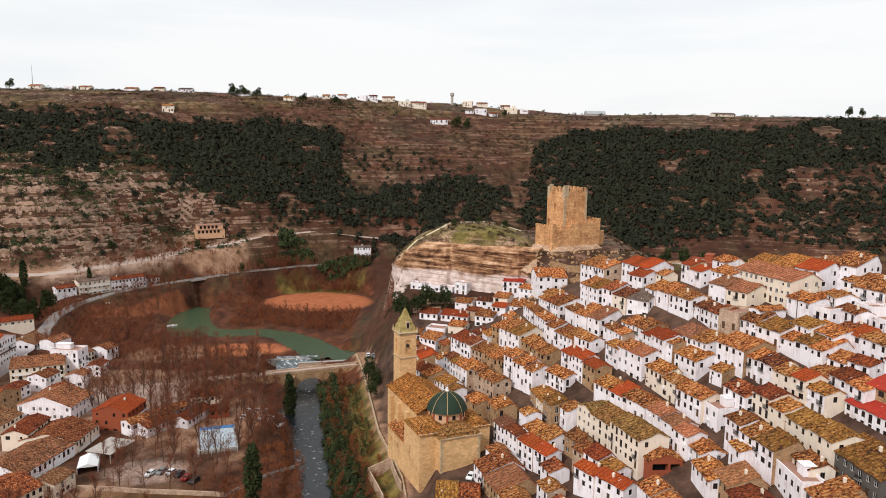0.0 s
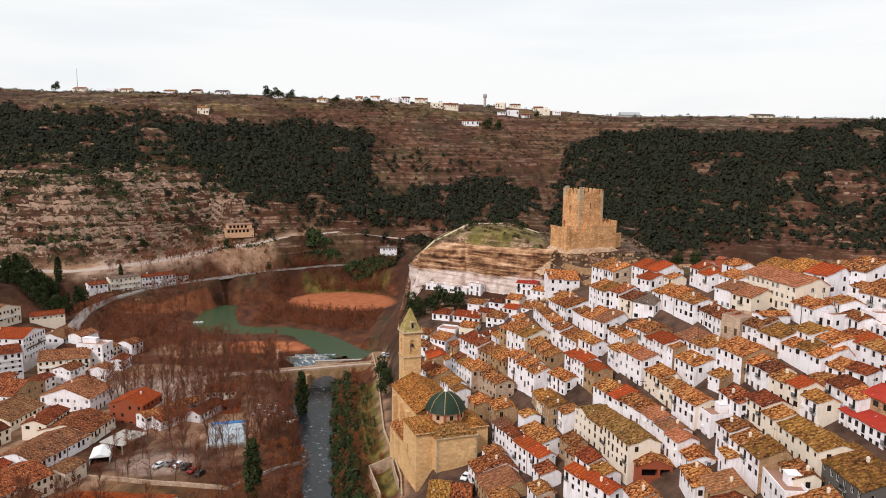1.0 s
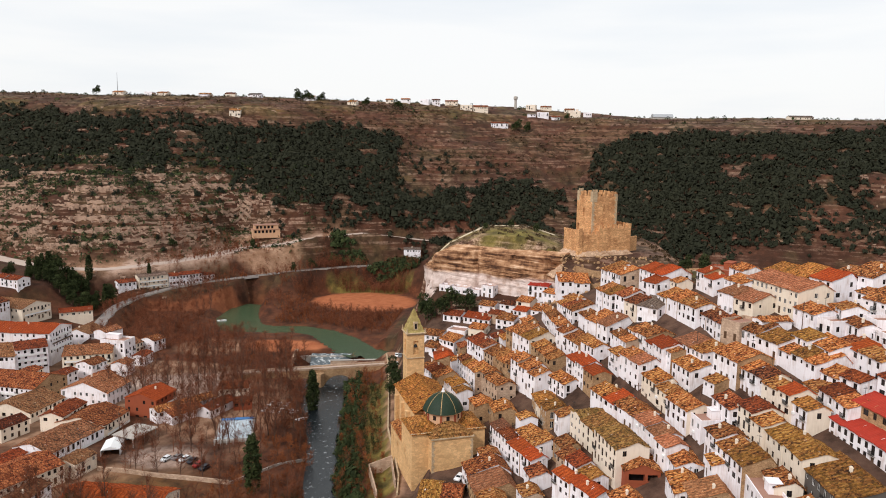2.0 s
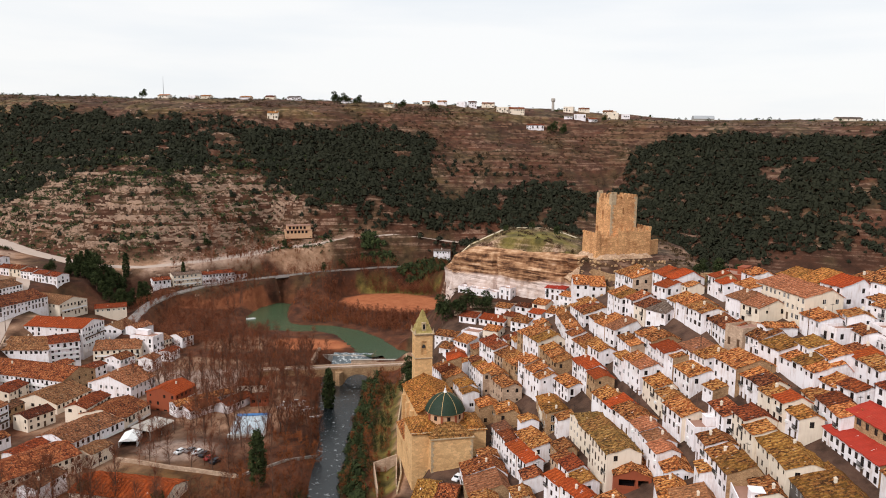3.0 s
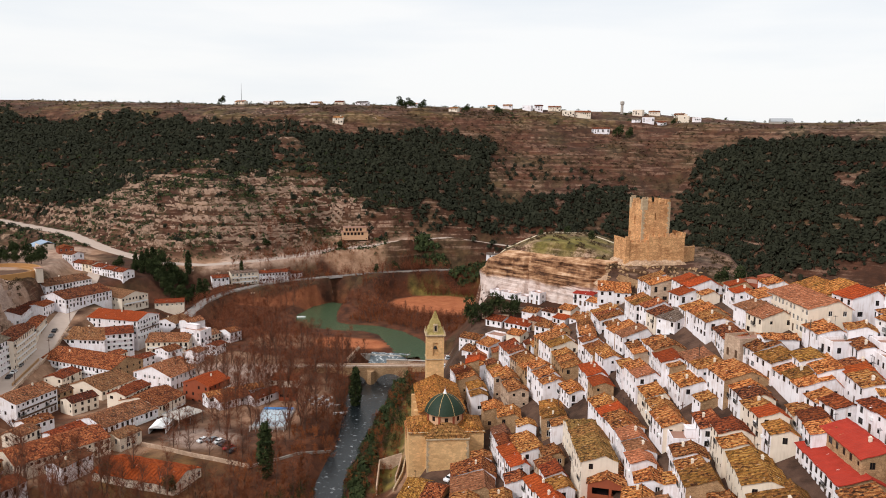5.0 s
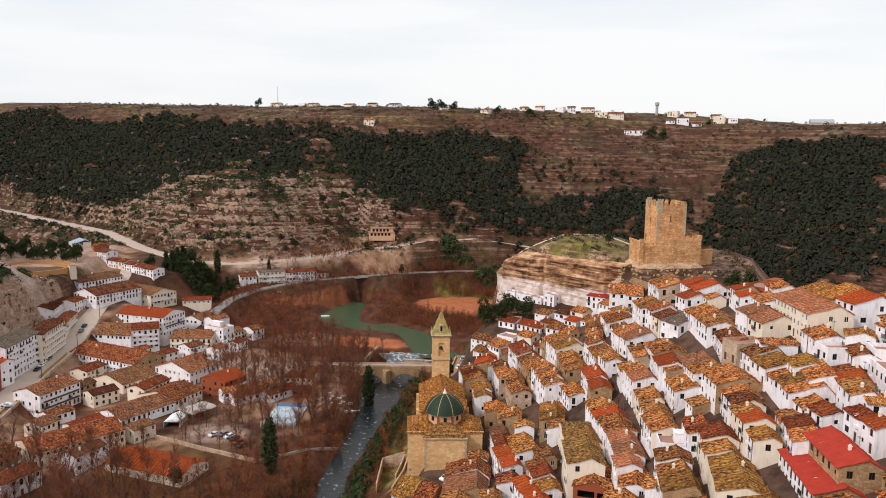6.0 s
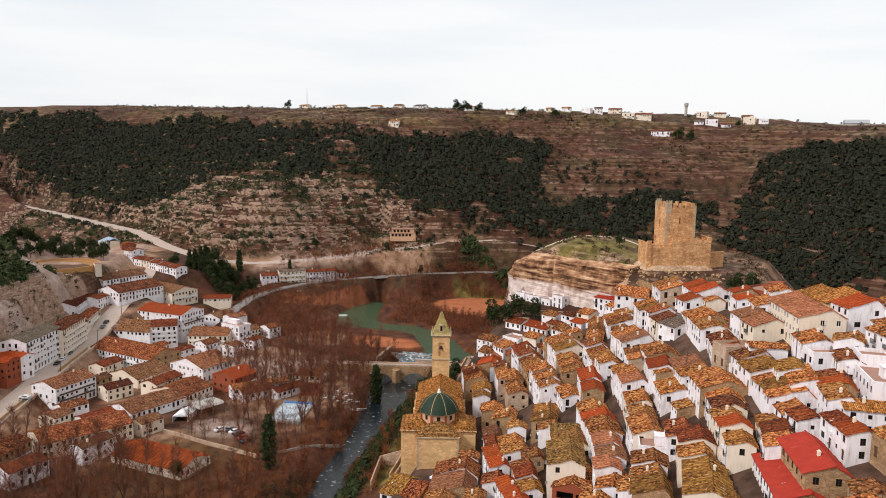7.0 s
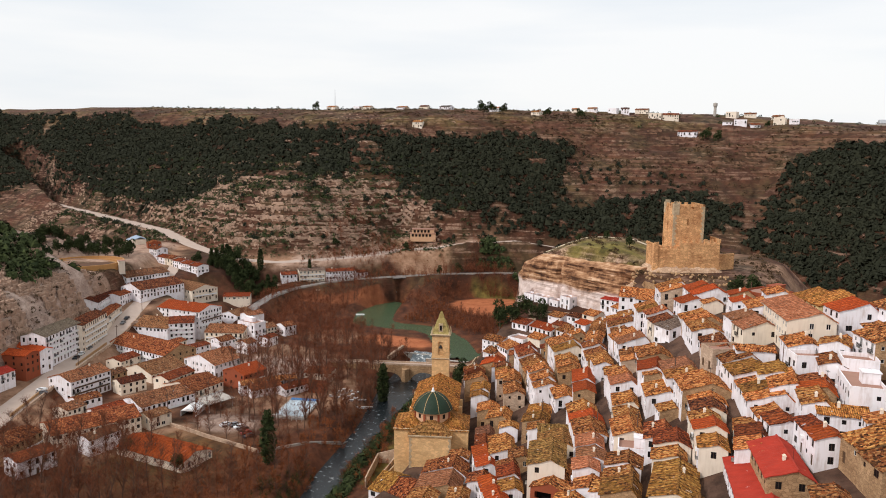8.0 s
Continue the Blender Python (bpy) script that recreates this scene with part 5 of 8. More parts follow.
def curtain(name, line, z_low, z_top, lean, label, pale_to, seed):
    pts = []
    for (x0, y0), (x1, y1) in zip(line, line[1:]):
        n = max(1, int(math.hypot(x1 - x0, y1 - y0) / 1.1))
        pts += [(x0 + (x1 - x0) * i / n, y0 + (y1 - y0) * i / n) for i in range(n)]
    pts.append(line[-1])
    P = np.array(pts)
    for _ in range(4):
        P[1:-1] = (P[:-2] + 2 * P[1:-1] + P[2:]) / 4
    T = np.gradient(P, axis=0)
    T /= np.linalg.norm(T, axis=1)[:, None]
    N = np.stack([T[:, 1], -T[:, 0]], 1)
    s = np.concatenate([[0], np.cumsum(np.hypot(*np.diff(P, axis=0).T))])
    rows = 60
    verts, faces, pale = [], [], []
    for j in range(rows + 1):
        t = j / rows
        for i in range(len(P)):
            zt = np.interp(s[i], [0, s[-1] * 0.1, s[-1] * 0.35, s[-1]], z_top) + 1.2 * float(fbm(np.array([s[i] / 5]), np.array([seed])))
            z = z_low[0] + (z_low[1] - z_low[0]) * s[i] / s[-1] + t * (zt - (z_low[0] + (z_low[1] - z_low[0]) * s[i] / s[-1]))
            bed = z + 0.05 * s[i] + 1.6 * float(fbm(np.array([s[i] / 30]), np.array([seed + 3])))
            foot = float(sstep(pale_to + 1.0, pale_to - 1.0, z))
            ledge = (2.3 - 1.6 * foot) * float(fbm(np.array([bed / 2.1]), np.array([seed + 0.02 * s[i]]), 3)) + 1.1 * float(fbm(np.array([s[i] / 4.5]), np.array([z / 6 + seed]), 4))
            cave = -2.6 * math.exp(-((z - pale_to - 1.2) / 1.1) ** 2) * float(sstep(-0.1, 0.2, fbm(np.array([s[i] / 12]), np.array([seed + 9.0]))))
            crack = -2.2 * float(sstep(0.12, 0.3, fbm(np.array([s[i] / 3.2]), np.array([z / 14 + seed + 21]), 3)))
            out = lean * (1 - t) + ledge * 1.7 + crack * (0.4 + 0.6 * t) + cave - 3.0 * max(0, t - 0.93) / 0.07
            verts.append((P[i, 0] + N[i, 0] * out, P[i, 1] + N[i, 1] * out, z))
            pale.append(float(sstep(pale_to + 0.8, pale_to - 0.8, z - 0.02 * s[i] + 3.0 * float(fbm(np.array([s[i] / 9]), np.array([seed + 5.0]))))))
    w = len(P)
    for j in range(rows):
        for i in range(w - 1):
            a = j * w + i
            faces.append((a, a + 1, a + w + 1, a + w))
    ob = mesh_object(name, verts, faces, "cliff")
    ob.data.attributes.new("pale", "FLOAT", "POINT").data.foreach_set("value", np.array(pale, dtype=np.float32))
    return tagged(ob, label, "cliff", kind="structure")


curtain("cliff", CLIFF, (9, 44), [46, 53, 63, 64], 1.5, "layered golden limestone cliff with a pale smooth foot", 50.0, 1.0)

# ---- roads and paths ----
for name, line, mat, label in (("upper_road", UPPER_ROAD, "road", "pale dusty road climbing the gorge side"), ("valley_road", VALLEY_ROAD, "asphalt", "grey two-lane valley road"),
                               ("hill_street", HILL_STREET, "road", "pale village street below the knoll")):
    ribbon(name, [(x, y, w) for x, y, w, z in line], mat, 0.15, label, "road")
ribbon("meadow_path", [(-20, 350, 0.7), (-6, 356, 0.7), (2, 362, 0.7), (2, 371, 0.7), (12, 376, 0.6), (40, 362, 0.6)], "track", 0.2, "sandy footpath over the castle meadow", "path", step=2.0)
ribbon("castle_lane", [(74, 300, 1.8), (82, 285, 1.8), (92, 268, 2.0), (105, 258, 2.2), (120, 252, 2.2)], "road", 0.2, "pale lane along the crest", "road")

# ---- the hill town, house by house ----
house_row(38.9, 291.3, 55.2, 12.5, 10.5, 6, 6.2, "w", "b")
house_row(54.1, 280.7, 63.8, 18.1, 10.9, -73, 6.8, "w", "b")
house_row(66.0, 264.4, 66.7, 15.2, 10.6, -68, 5.0, "w", "o")
house_row(65.4, 251.9, 64.5, 6.7, 9.0, -61, 6.8, "w", "o")
house_row(68.7, 241.7, 62.4, 12.9, 10.9, -72, 4.3, "w", "b")
house_row(72.7, 228.9, 62.5, 10.2, 8.0, -71, 5.4, "w", "b")
house_row(76.7, 226.1, 61.0, 19.7, 7.7, -80, 5.1, "w", "d")
house_row(62.1, 239.3, 58.6, 7.8, 10.1, -45, 7.2, "w", "g")
house_row(56.1, 250.9, 58.7, 12.7, 8.8, -64, 5.8, "w", "d")
house_row(51.0, 262.6, 58.5, 11.7, 7.6, -71, 7.2, "w", "b")
house_row(37.7, 277.6, 50.6, 17.4, 11.9, -73, 5.9, "w", "b")
house_row(46.4, 247.5, 52.0, 13.1, 9.8, -63, 7.2, "w", "b")
house_row(53.4, 233.6, 51.1, 12.4, 5.6, -76, 4.6, "w", "b")
house_row(58.5, 230.6, 52.4, 12.7, 10.6, -75, 5.5, "w", "b")
house_row(62.0, 218.8, 52.3, 13.0, 6.8, -78, 4.9, "w", "o")
house_row(36.9, 249.8, 45.6, 16.7, 7.6, -67, 5.6, "w", "b")
house_row(44.1, 234.6, 46.9, 8.8, 5.8, -67, 7.2, "w", "b")
house_row(32.2, 279.7, 46.9, 29.1, 5.4, -80, 5.8, "w", "b")
house_row(39.5, 231.5, 43.1, 21.8, 6.3, -72, 7.1, "w", "o")
house_row(53.8, 216.3, 48.4, 12.8, 7.0, -69, 8.7, "w", "b")
house_row(51.7, 222.3, 47.9, 7.5, 5.1, -74, 6.7, "w", "b")
house_row(34.0, 227.2, 37.2, 9.7, 6.4, -63, 5.2, "w", "b")
house_row(45.4, 207.0, 40.9, 13.7, 8.1, -68, 4.5, "w", "b")
house_row(50.5, 194.7, 40.8, 10.0, 7.9, -68, 4.5, "w", "b")
house_row(58.8, 202.7, 46.6, 16.3, 6.5, -73, 6.6, "c", "b")
house_row(62.6, 186.3, 46.0, 10.1, 6.8, -71, 4.9, "w", "b")
house_row(66.1, 180.5, 45.0, 9.4, 7.7, -78, 6.8, "w", "f")
house_row(66.7, 201.8, 51.2, 9.7, 7.5, -72, 7.5, "w", "b")
house_row(65.0, 209.6, 52.9, 5.9, 5.1, -74, 4.9, "w", "b")
house_row(72.4, 189.8, 50.4, 4.5, 5.0, -67, 4.3, "w", "b")
house_row(72.2, 179.3, 49.3, 9.3, 5.5, -79, 5.0, "w", "d")
house_row(39.4, 200.2, 35.9, 7.1, 10.2, -69, 8.2, "c", "m")
house_row(41.9, 193.8, 35.8, 9.5, 9.7, -70, 7.9, "c", "m")
house_row(44.3, 181.3, 38.6, 13.7, 8.5, -73, 7.7, "c", "m")
house_row(54.6, 185.3, 39.8, 13.3, 6.4, -73, 6.0, "w", "p")
house_row(57.7, 172.2, 40.4, 5.7, 5.8, -72, 5.5, "w", "p")
house_row(59.6, 170.9, 38.4, 9.5, 6.3, -83, 5.1, "w", "b")
house_row(67.4, 164.9, 45.6, 18.5, 6.9, -80, 4.8, "w", "b")
house_row(66.5, 159.4, 42.4, 5.5, 5.0, -87, 4.4, "w", "b")
house_row(35.0, 181.9, 31.3, 16.8, 5.3, -66, 4.2, "w", "r")
house_row(33.9, 173.0, 30.3, 16.4, 5.0, -58, 4.8, "w", "o")
house_row(16.2, 210.5, 26.0, 14.3, 5.0, -66, 8.6, "w", "r")
house_row(24.2, 202.2, 28.9, 13.1, 7.0, -66, 7.0, "w", "b")
house_row(22.1, 195.3, 27.4, 13.1, 5.0, -61, 7.3, "w", "o")
house_row(28.7, 223.3, 32.3, 18.1, 7.1, -77, 7.8, "t", "y")
house_row(9.7, 192.0, 22.0, 17.5, 11.7, -73, 5.3, "t", "d")
house_row(84.8, 250.7, 69.0, 10.5, 11.1, -29, 5.4, "r", "f")
house_row(87.0, 232.7, 69.6, 10.1, 6.6, -76, 4.0, "w", "b")
house_row(91.9, 226.4, 71.4, 23.6, 11.0, -72, 7.6, "c", "p", white_frames=True)
house_row(83.2, 223.3, 66.3, 15.0, 9.5, -66, 6.2, "w", "p")
house_row(99.3, 234.2, 72.8, 17.2, 11.5, -68, 4.3, "y", "y")
house_row(106.7, 217.8, 73.5, 8.1, 9.4, -65, 6.1, "w", "o")
house_row(116.7, 217.6, 75.0, 9.0, 10.9, -67, 5.3, "w", "b")
house_row(107.3, 204.8, 68.4, 12.3, 6.1, -96, 4.0, "w", "b")
house_row(98.0, 203.4, 67.4, 9.3, 7.0, -77, 4.0, "w", "b")
house_row(84.1, 201.7, 60.9, 15.0, 9.9, -69, 4.3, "w", "y")
house_row(93.7, 191.4, 63.1, 7.8, 8.0, -81, 4.0, "w", "y")
house_row(87.6, 203.7, 63.9, 4.6, 8.8, -74, 4.0, "w", "b")
house_row(80.0, 205.4, 62.1, 6.1, 9.2, -56, 4.5, "s", "f")
house_row(101.9, 185.0, 63.7, 10.9, 7.2, -85, 4.6, "w", "b")
house_row(99.9, 192.0, 66.5, 5.2, 7.0, -67, 6.2, "w", "f")
house_row(105.6, 191.3, 67.1, 8.3, 5.0, -85, 4.7, "w", "d")
house_row(109.6, 189.3, 68.2, 6.2, 6.8, -83, 6.7, "w", "f")
house_row(75.6, 194.5, 56.6, 10.3, 11.3, -70, 6.4, "w", "b")
house_row(79.6, 187.4, 55.0, 12.9, 7.3, -75, 6.1, "w", "b")
house_row(82.0, 174.4, 55.2, 11.1, 6.0, -76, 5.7, "c", "b")
house_row(85.2, 165.6, 54.3, 7.8, 5.3, -80, 5.3, "w", "y")
house_row(89.6, 188.8, 60.3, 15.6, 9.3, -75, 4.0, "w", "b")
house_row(94.4, 173.0, 58.7, 11.7, 5.5, -69, 4.0, "w", "b")
house_row(91.3, 173.9, 55.6, 19.6, 6.3, -84, 4.0, "w", "b")
house_row(96.1, 187.0, 62.7, 10.4, 6.2, -82, 4.0, "w", "b")
house_row(91.2, 157.8, 53.2, 18.7, 8.2, -77, 4.7, "w", "R")
house_row(95.2, 157.1, 57.5, 15.3, 7.4, -75, 4.0, "t", "R")
house_row(102.4, 173.6, 63.9, 9.1, 5.0, -82, 5.3, "w", "b")
house_row(105.3, 168.9, 63.2, 6.2, 8.7, -81, 5.2, "w", "y")
house_row(75.7, 171.0, 50.0, 12.7, 6.9, -80, 6.9, "c", "b")
house_row(78.6, 158.4, 49.3, 16.3, 8.2, -84, 5.6, "c", "y")
house_row(80.9, 144.9, 48.1, 16.1, 11.1, -84, 5.3, "k", "y", white_frames=True)
house_row(68.8, 211.9, 55.1, 16.0, 9.8, -73, 4.7, "w", "b")
house_row(19.1, 265.0, 42.0, 17.2, 11.4, -61, 5.8, "w", "b")
house_row(11.3, 259.5, 35.4, 18.9, 9.1, -60, 5.1, "t", "b")
house_row(4.0, 272.9, 36.0, 14.8, 7.7, -62, 5.5, "w", "r")
house_row(7.8, 251.8, 31.8, 24.0, 6.3, -66, 9.8, "s", "b")
house_row(1.4, 260.3, 31.7, 18.9, 5.9, -66, 7.8, "w", "b")
house_row(-12.6, 262.8, 28.0, 18.5, 7.9, -63, 5.7, "w", "b")
house_row(-2.2, 248.1, 27.0, 16.1, 5.9, -67, 5.6, "w", "y")
house_row(-14.0, 283.9, 28.2, 11.4, 11.2, -20, 4.0, "w", "b")
house_row(-8.3, 285.7, 31.6, 8.2, 7.2, -39, 4.0, "w", "b")
house_row(21.5, 239.6, 37.7, 16.6, 7.3, -61, 6.8, "w", "b")
house_row(28.3, 248.6, 40.7, 15.9, 7.4, -68, 5.0, "t", "b")
house_row(16.4, 249.8, 35.4, 11.1, 6.7, -59, 4.7, "t", "b")
house_row(109.2, 184.4, 66.4, 14.6, 6.4, -81, 6.1, "w", "f")
house_row(102.4, 163.2, 61.4, 11.1, 5.0, -71, 5.0, "w", "b")
house_row(109.7, 153.6, 62.5, 13.4, 10.9, -66, 4.0, "t", "b")
house_row(112.5, 196.6, 72.0, 9.6, 10.5, -67, 5.8, "w", "b")
house_row(-0.7, 177.0, 17.0, 11.5, 11.9, -2, 4.0, "w", "t")
house_row(60.6, 152.8, 38.1, 12.9, 8.8, -89, 5.6, "t", "r")
house_row(74.8, 146.8, 45.0, 7.0, 5.4, -90, 5.0, "c", "b")
house_row(71.4, 148.7, 43.3, 12.5, 5.0, -89, 6.6, "w", "f")
house_row(72.5, 136.4, 43.2, 11.2, 9.4, -89, 4.0, "w", "b")
house_row(58.3, 159.7, 37.6, 10.1, 6.2, -89, 4.0, "w", "b")
house_row(17.3, 152.0, 23.7, 9.0, 6.9, -84, 6.4, "t", "b", dens=0.75)
house_row(15.4, 223.6, 28.2, 8.4, 6.9, -76, 6.4, "t", "b", dens=0.75)
house_row(47.9, 142.1, 31.5, 10.5, 8.7, -75, 6.4, "w", "d", dens=0.75)
house_row(25.2, 166.6, 23.5, 9.2, 6.8, -81, 5.5, "w", "d", dens=0.75)
house_row(14.9, 135.5, 27.7, 11.6, 6.5, -76, 6.2, "t", "b", dens=0.75)
house_row(45.6, 158.2, 31.7, 10.9, 7.4, -78, 5.1, "w", "b", dens=0.75)
house_row(119.3, 181.0, 68.4, 10.4, 7.3, -69, 5.2, "w", "b", dens=0.75)
house_row(81.5, 245.2, 68.6, 11.2, 6.8, -75, 5.7, "w", "o", dens=0.75)
house_row(15.0, 174.3, 22.3, 9.9, 7.0, -79, 5.5, "c", "b", dens=0.75)
house_row(103.8, 135.4, 57.2, 10.3, 7.9, -83, 6.5, "w", "b", dens=0.75)
house_row(38.8, 149.3, 28.3, 8.9, 7.0, -85, 5.2, "w", "o", dens=0.75)
house_row(26.8, 142.4, 25.4, 11.1, 8.4, -83, 6.3, "w", "b", dens=0.75)
house_row(119.1, 135.4, 61.1, 9.0, 7.7, -75, 5.0, "w", "b", dens=0.75)
house_row(121.6, 163.0, 65.3, 7.5, 7.2, -77, 5.9, "w", "d", dens=0.75)
house_row(91.1, 243.0, 71.5, 8.1, 6.7, -76, 5.8, "w", "b", dens=0.75)
house_row(26.5, 156.3, 25.2, 9.0, 7.3, -76, 5.4, "w", "b", dens=0.75)
house_row(120.9, 209.4, 71.6, 8.5, 6.7, -70, 6.1, "t", "b", dens=0.75)
house_row(16.1, 274.2, 37.1, 7.4, 7.1, -73, 5.5, "w", "b", dens=0.75)
house_row(-9.8, 277.3, 28.3, 11.5, 7.9, -77, 5.1, "t", "o", dens=0.75)
house_row(39.6, 136.1, 29.1, 9.6, 7.9, -79, 5.6, "w", "o", dens=0.75)
house_row(119.5, 232.1, 73.2, 8.9, 7.1, -71, 5.9, "w", "b", dens=0.75)
house_row(14.7, 161.7, 22.4, 7.5, 8.6, -85, 6.2, "w", "r", dens=0.75)
house_row(94.5, 136.5, 53.6, 9.9, 7.1, -83, 6.3, "w", "b", dens=0.75)
house_row(60.5, 137.2, 36.7, 10.4, 6.6, -81, 5.6, "c", "b", dens=0.75)
house_row(8.4, 230.0, 27.0, 7.7, 6.7, -69, 6.3, "t", "b", dens=0.75)
house_row(44.7, 257.0, 51.1, 6.8, 6.0, -73, 5.3, "w", "b", dens=0.75)
house_row(120.3, 188.9, 69.7, 6.3, 6.4, -68, 5.7, "w", "b", dens=0.75)
house_row(-1.8, 266.9, 29.4, 5.0, 5.6, -77, 5.4, "w", "b", dens=0.75)
house_row(119.6, 170.6, 66.1, 5.1, 6.4, -80, 5.9, "t", "b", dens=0.75)
house_row(105.5, 141.2, 57.9, 5.3, 5.3, -82, 5.8, "t", "b", dens=0.75)
house_row(121.5, 142.7, 62.8, 5.9, 5.8, -75, 6.0, "w", "b", dens=0.75)
house_row(24.0, 210.8, 29.8, 4.6, 5.4, -71, 5.8, "w", "b", dens=0.75)
house_row(34.5, 191.8, 30.4, 5.8, 5.4, -68, 5.8, "t", "b", dens=0.75)
house_row(113.3, 163.4, 64.1, 4.7, 5.5, -81, 5.4, "w", "b", dens=0.75)
house_row(-0.6, 280.0, 31.3, 6.5, 5.1, -70, 5.4, "t", "d", dens=0.75)
house_row(13.4, 199.5, 23.0, 5.1, 5.5, -72, 6.5, "w", "b", dens=0.75)
house_row(37.9, 156.6, 27.7, 5.5, 6.4, -76, 5.8, "w", "b", dens=0.75)
house_row(23.9, 278.7, 42.7, 5.3, 5.4, -70, 5.9, "w", "b", dens=0.75)
house_row(25.0, 175.4, 24.3, 5.9, 5.1, -72, 5.1, "w", "b", dens=0.75)
house_row(26.9, 183.0, 25.7, 5.6, 5.6, -72, 6.4, "w", "d", dens=0.75)
house_row(40.3, 284.0, 51.0, 4.7, 6.2, -74, 5.1, "c", "b", dens=0.75)
house_row(114.5, 205.7, 71.9, 4.8, 5.6, -71, 5.1, "w", "b", dens=0.75)
house_row(35.2, 204.8, 33.6, 4.6, 5.8, -74, 5.1, "w", "b", dens=0.75)
house_row(73.9, 248.4, 65.5, 4.6, 5.6, -70, 5.9, "c", "b", dens=0.75)
house_row(12.3, 279.2, 35.8, 5.6, 6.4, -68, 5.1, "w", "r", dens=0.75)

# ---- the lower town ----
house(-194.2, 216.6, 25.8, 27.7, 11.4, 113, 13.7, "w", "g", group="houses of the lower town", long_balconies=True)
house(-201.8, 240.4, 24.9, 29.0, 9.4, 120, 13.6, "c", "d", group="houses of the lower town", long_balconies=True)
house(-219.5, 267.7, 22.0, 27.7, 6.3, 125, 7.0, "c", "d", group="houses of the lower town", long_balconies=True)
house(-188.8, 203.4, 21.2, 8.1, 11.7, 104, 8.0, "r", "o", group="houses of the lower town")
house(-191.4, 211.7, 21.0, 6.1, 16.4, 93, 9.1, "w", "o", group="houses of the lower town")
house(-185.8, 188.3, 17.0, 9.7, 9.0, 99, 4.8, "w", "R", group="houses of the lower town")
house(-235.4, 275.4, 26.0, 33.0, 12.6, 124, 7.4, "w", "r", group="houses of the lower town", long_balconies=True)
house(-240.5, 293.6, 26.0, 11.7, 8.8, 108, 6.0, "w", "r", group="houses of the lower town")
house(-270.6, 303.2, 30.0, 21.5, 11.3, 126, 5.0, "w", "r", group="houses of the lower town")
house(-261.3, 315.8, 31.0, 29.3, 15.4, 82, 5.1, "w", "e", group="houses of the lower town")
house(-236.0, 303.7, 28.0, 29.5, 18.7, 83, 4.9, "w", "d", group="houses of the lower town")
house(-225.2, 332.2, 24.0, 17.5, 30.0, 78, 7.1, "c", "t", group="houses of the lower town", long_balconies=True)
house(-268.7, 357.5, 24.0, 21.7, 30.0, 32, 4.5, "c", "t", group="houses of the lower town")
house(-191.0, 303.6, 20.4, 18.0, 30.0, 93, 10.4, "w", "o", group="houses of the lower town", long_balconies=True)
house(-195.0, 286.0, 17.3, 12.7, 13.9, 42, 10.1, "w", "r", group="houses of the lower town", long_balconies=True)
house(-215.2, 279.3, 15.0, 21.5, 22.3, 14, 3.9, "w", "e", group="houses of the lower town")
house(-206.1, 258.2, 12.2, 42.2, 18.6, -5, 7.6, "w", "d", group="houses of the lower town", long_balconies=True)
house(-162.4, 204.9, 13.7, 19.3, 13.7, 91, 8.5, "w", "e", group="houses of the lower town", long_balconies=True)
house(-153.9, 238.1, 9.0, 18.5, 19.4, 86, 4.0, "c", "e", group="houses of the lower town")
house(-125.5, 208.0, 8.5, 23.8, 15.7, 79, 6.2, "w", "e", group="houses of the lower town", long_balconies=True)
house(-120.9, 231.3, 9.0, 15.8, 18.8, 88, 7.0, "c", "d", group="houses of the lower town", long_balconies=True)
house(-137.1, 232.2, 11.0, 15.5, 8.6, 92, 3.8, "c", "r", group="houses of the lower town")
house(-135.5, 257.7, 11.0, 15.4, 20.5, 86, 6.0, "w", "e", group="houses of the lower town")
house(-111.5, 250.4, 12.0, 13.2, 13.4, 84, 9.3, "r", "o", group="houses of the lower town", long_balconies=True)
house(-159.1, 311.3, 15.5, 8.0, 13.0, 84, 11.3, "w", "f", group="houses of the lower town")
house(-181.2, 297.4, 12.0, 20.8, 17.1, 24, 7.9, "c", "e", group="houses of the lower town", long_balconies=True)
house(-217.0, 349.0, 18.5, 16.0, 9.0, 35, 3.6, "c", "o", group="houses of the lower town")
house(-189.0, 330.9, 13.0, 13.9, 13.5, 89, 4.1, "w", "t", group="houses of the lower town")
house(-73.7, 178.8, 8.0, 13.8, 30.0, 90, 6.7, "c", "o", group="houses of the lower town", long_balconies=True)
house(-125.2, 155.0, 12.0, 14.9, 10.7, 105, 6.8, "t", "d", group="houses of the lower town", long_balconies=True)
house(-124.3, 169.2, 11.0, 30.2, 15.7, 68, 5.3, "c", "d", group="houses of the lower town")
house(-102.1, 244.4, 8.5, 13.8, 8.9, 62, 3.7, "w", "d", group="houses of the lower town")
house(-90.8, 252.5, 8.5, 14.9, 6.6, 75, 3.8, "w", "r", group="houses of the lower town")
house(-150.8, 199.1, 9.1, 9.8, 7.6, 78, 4.2, "w", "d", group="houses of the lower town", dens=0.75)
house(-165.7, 323.8, 9.7, 10.9, 8.8, 75, 4.8, "c", "e", group="houses of the lower town", dens=0.75)
house(-114.1, 150.5, 10.8, 12.7, 8.2, 84, 5.9, "w", "r", group="houses of the lower town", dens=0.75)
house(-165.1, 225.8, 10.5, 8.3, 7.2, 86, 5.6, "t", "e", group="houses of the lower town", dens=0.75)
house(-110.9, 199.1, 9.9, 9.1, 7.4, 80, 4.9, "c", "e", group="houses of the lower town", dens=0.75)
house(-167.4, 276.9, 10.3, 9.2, 6.8, 82, 5.3, "w", "r", group="houses of the lower town", dens=0.75)
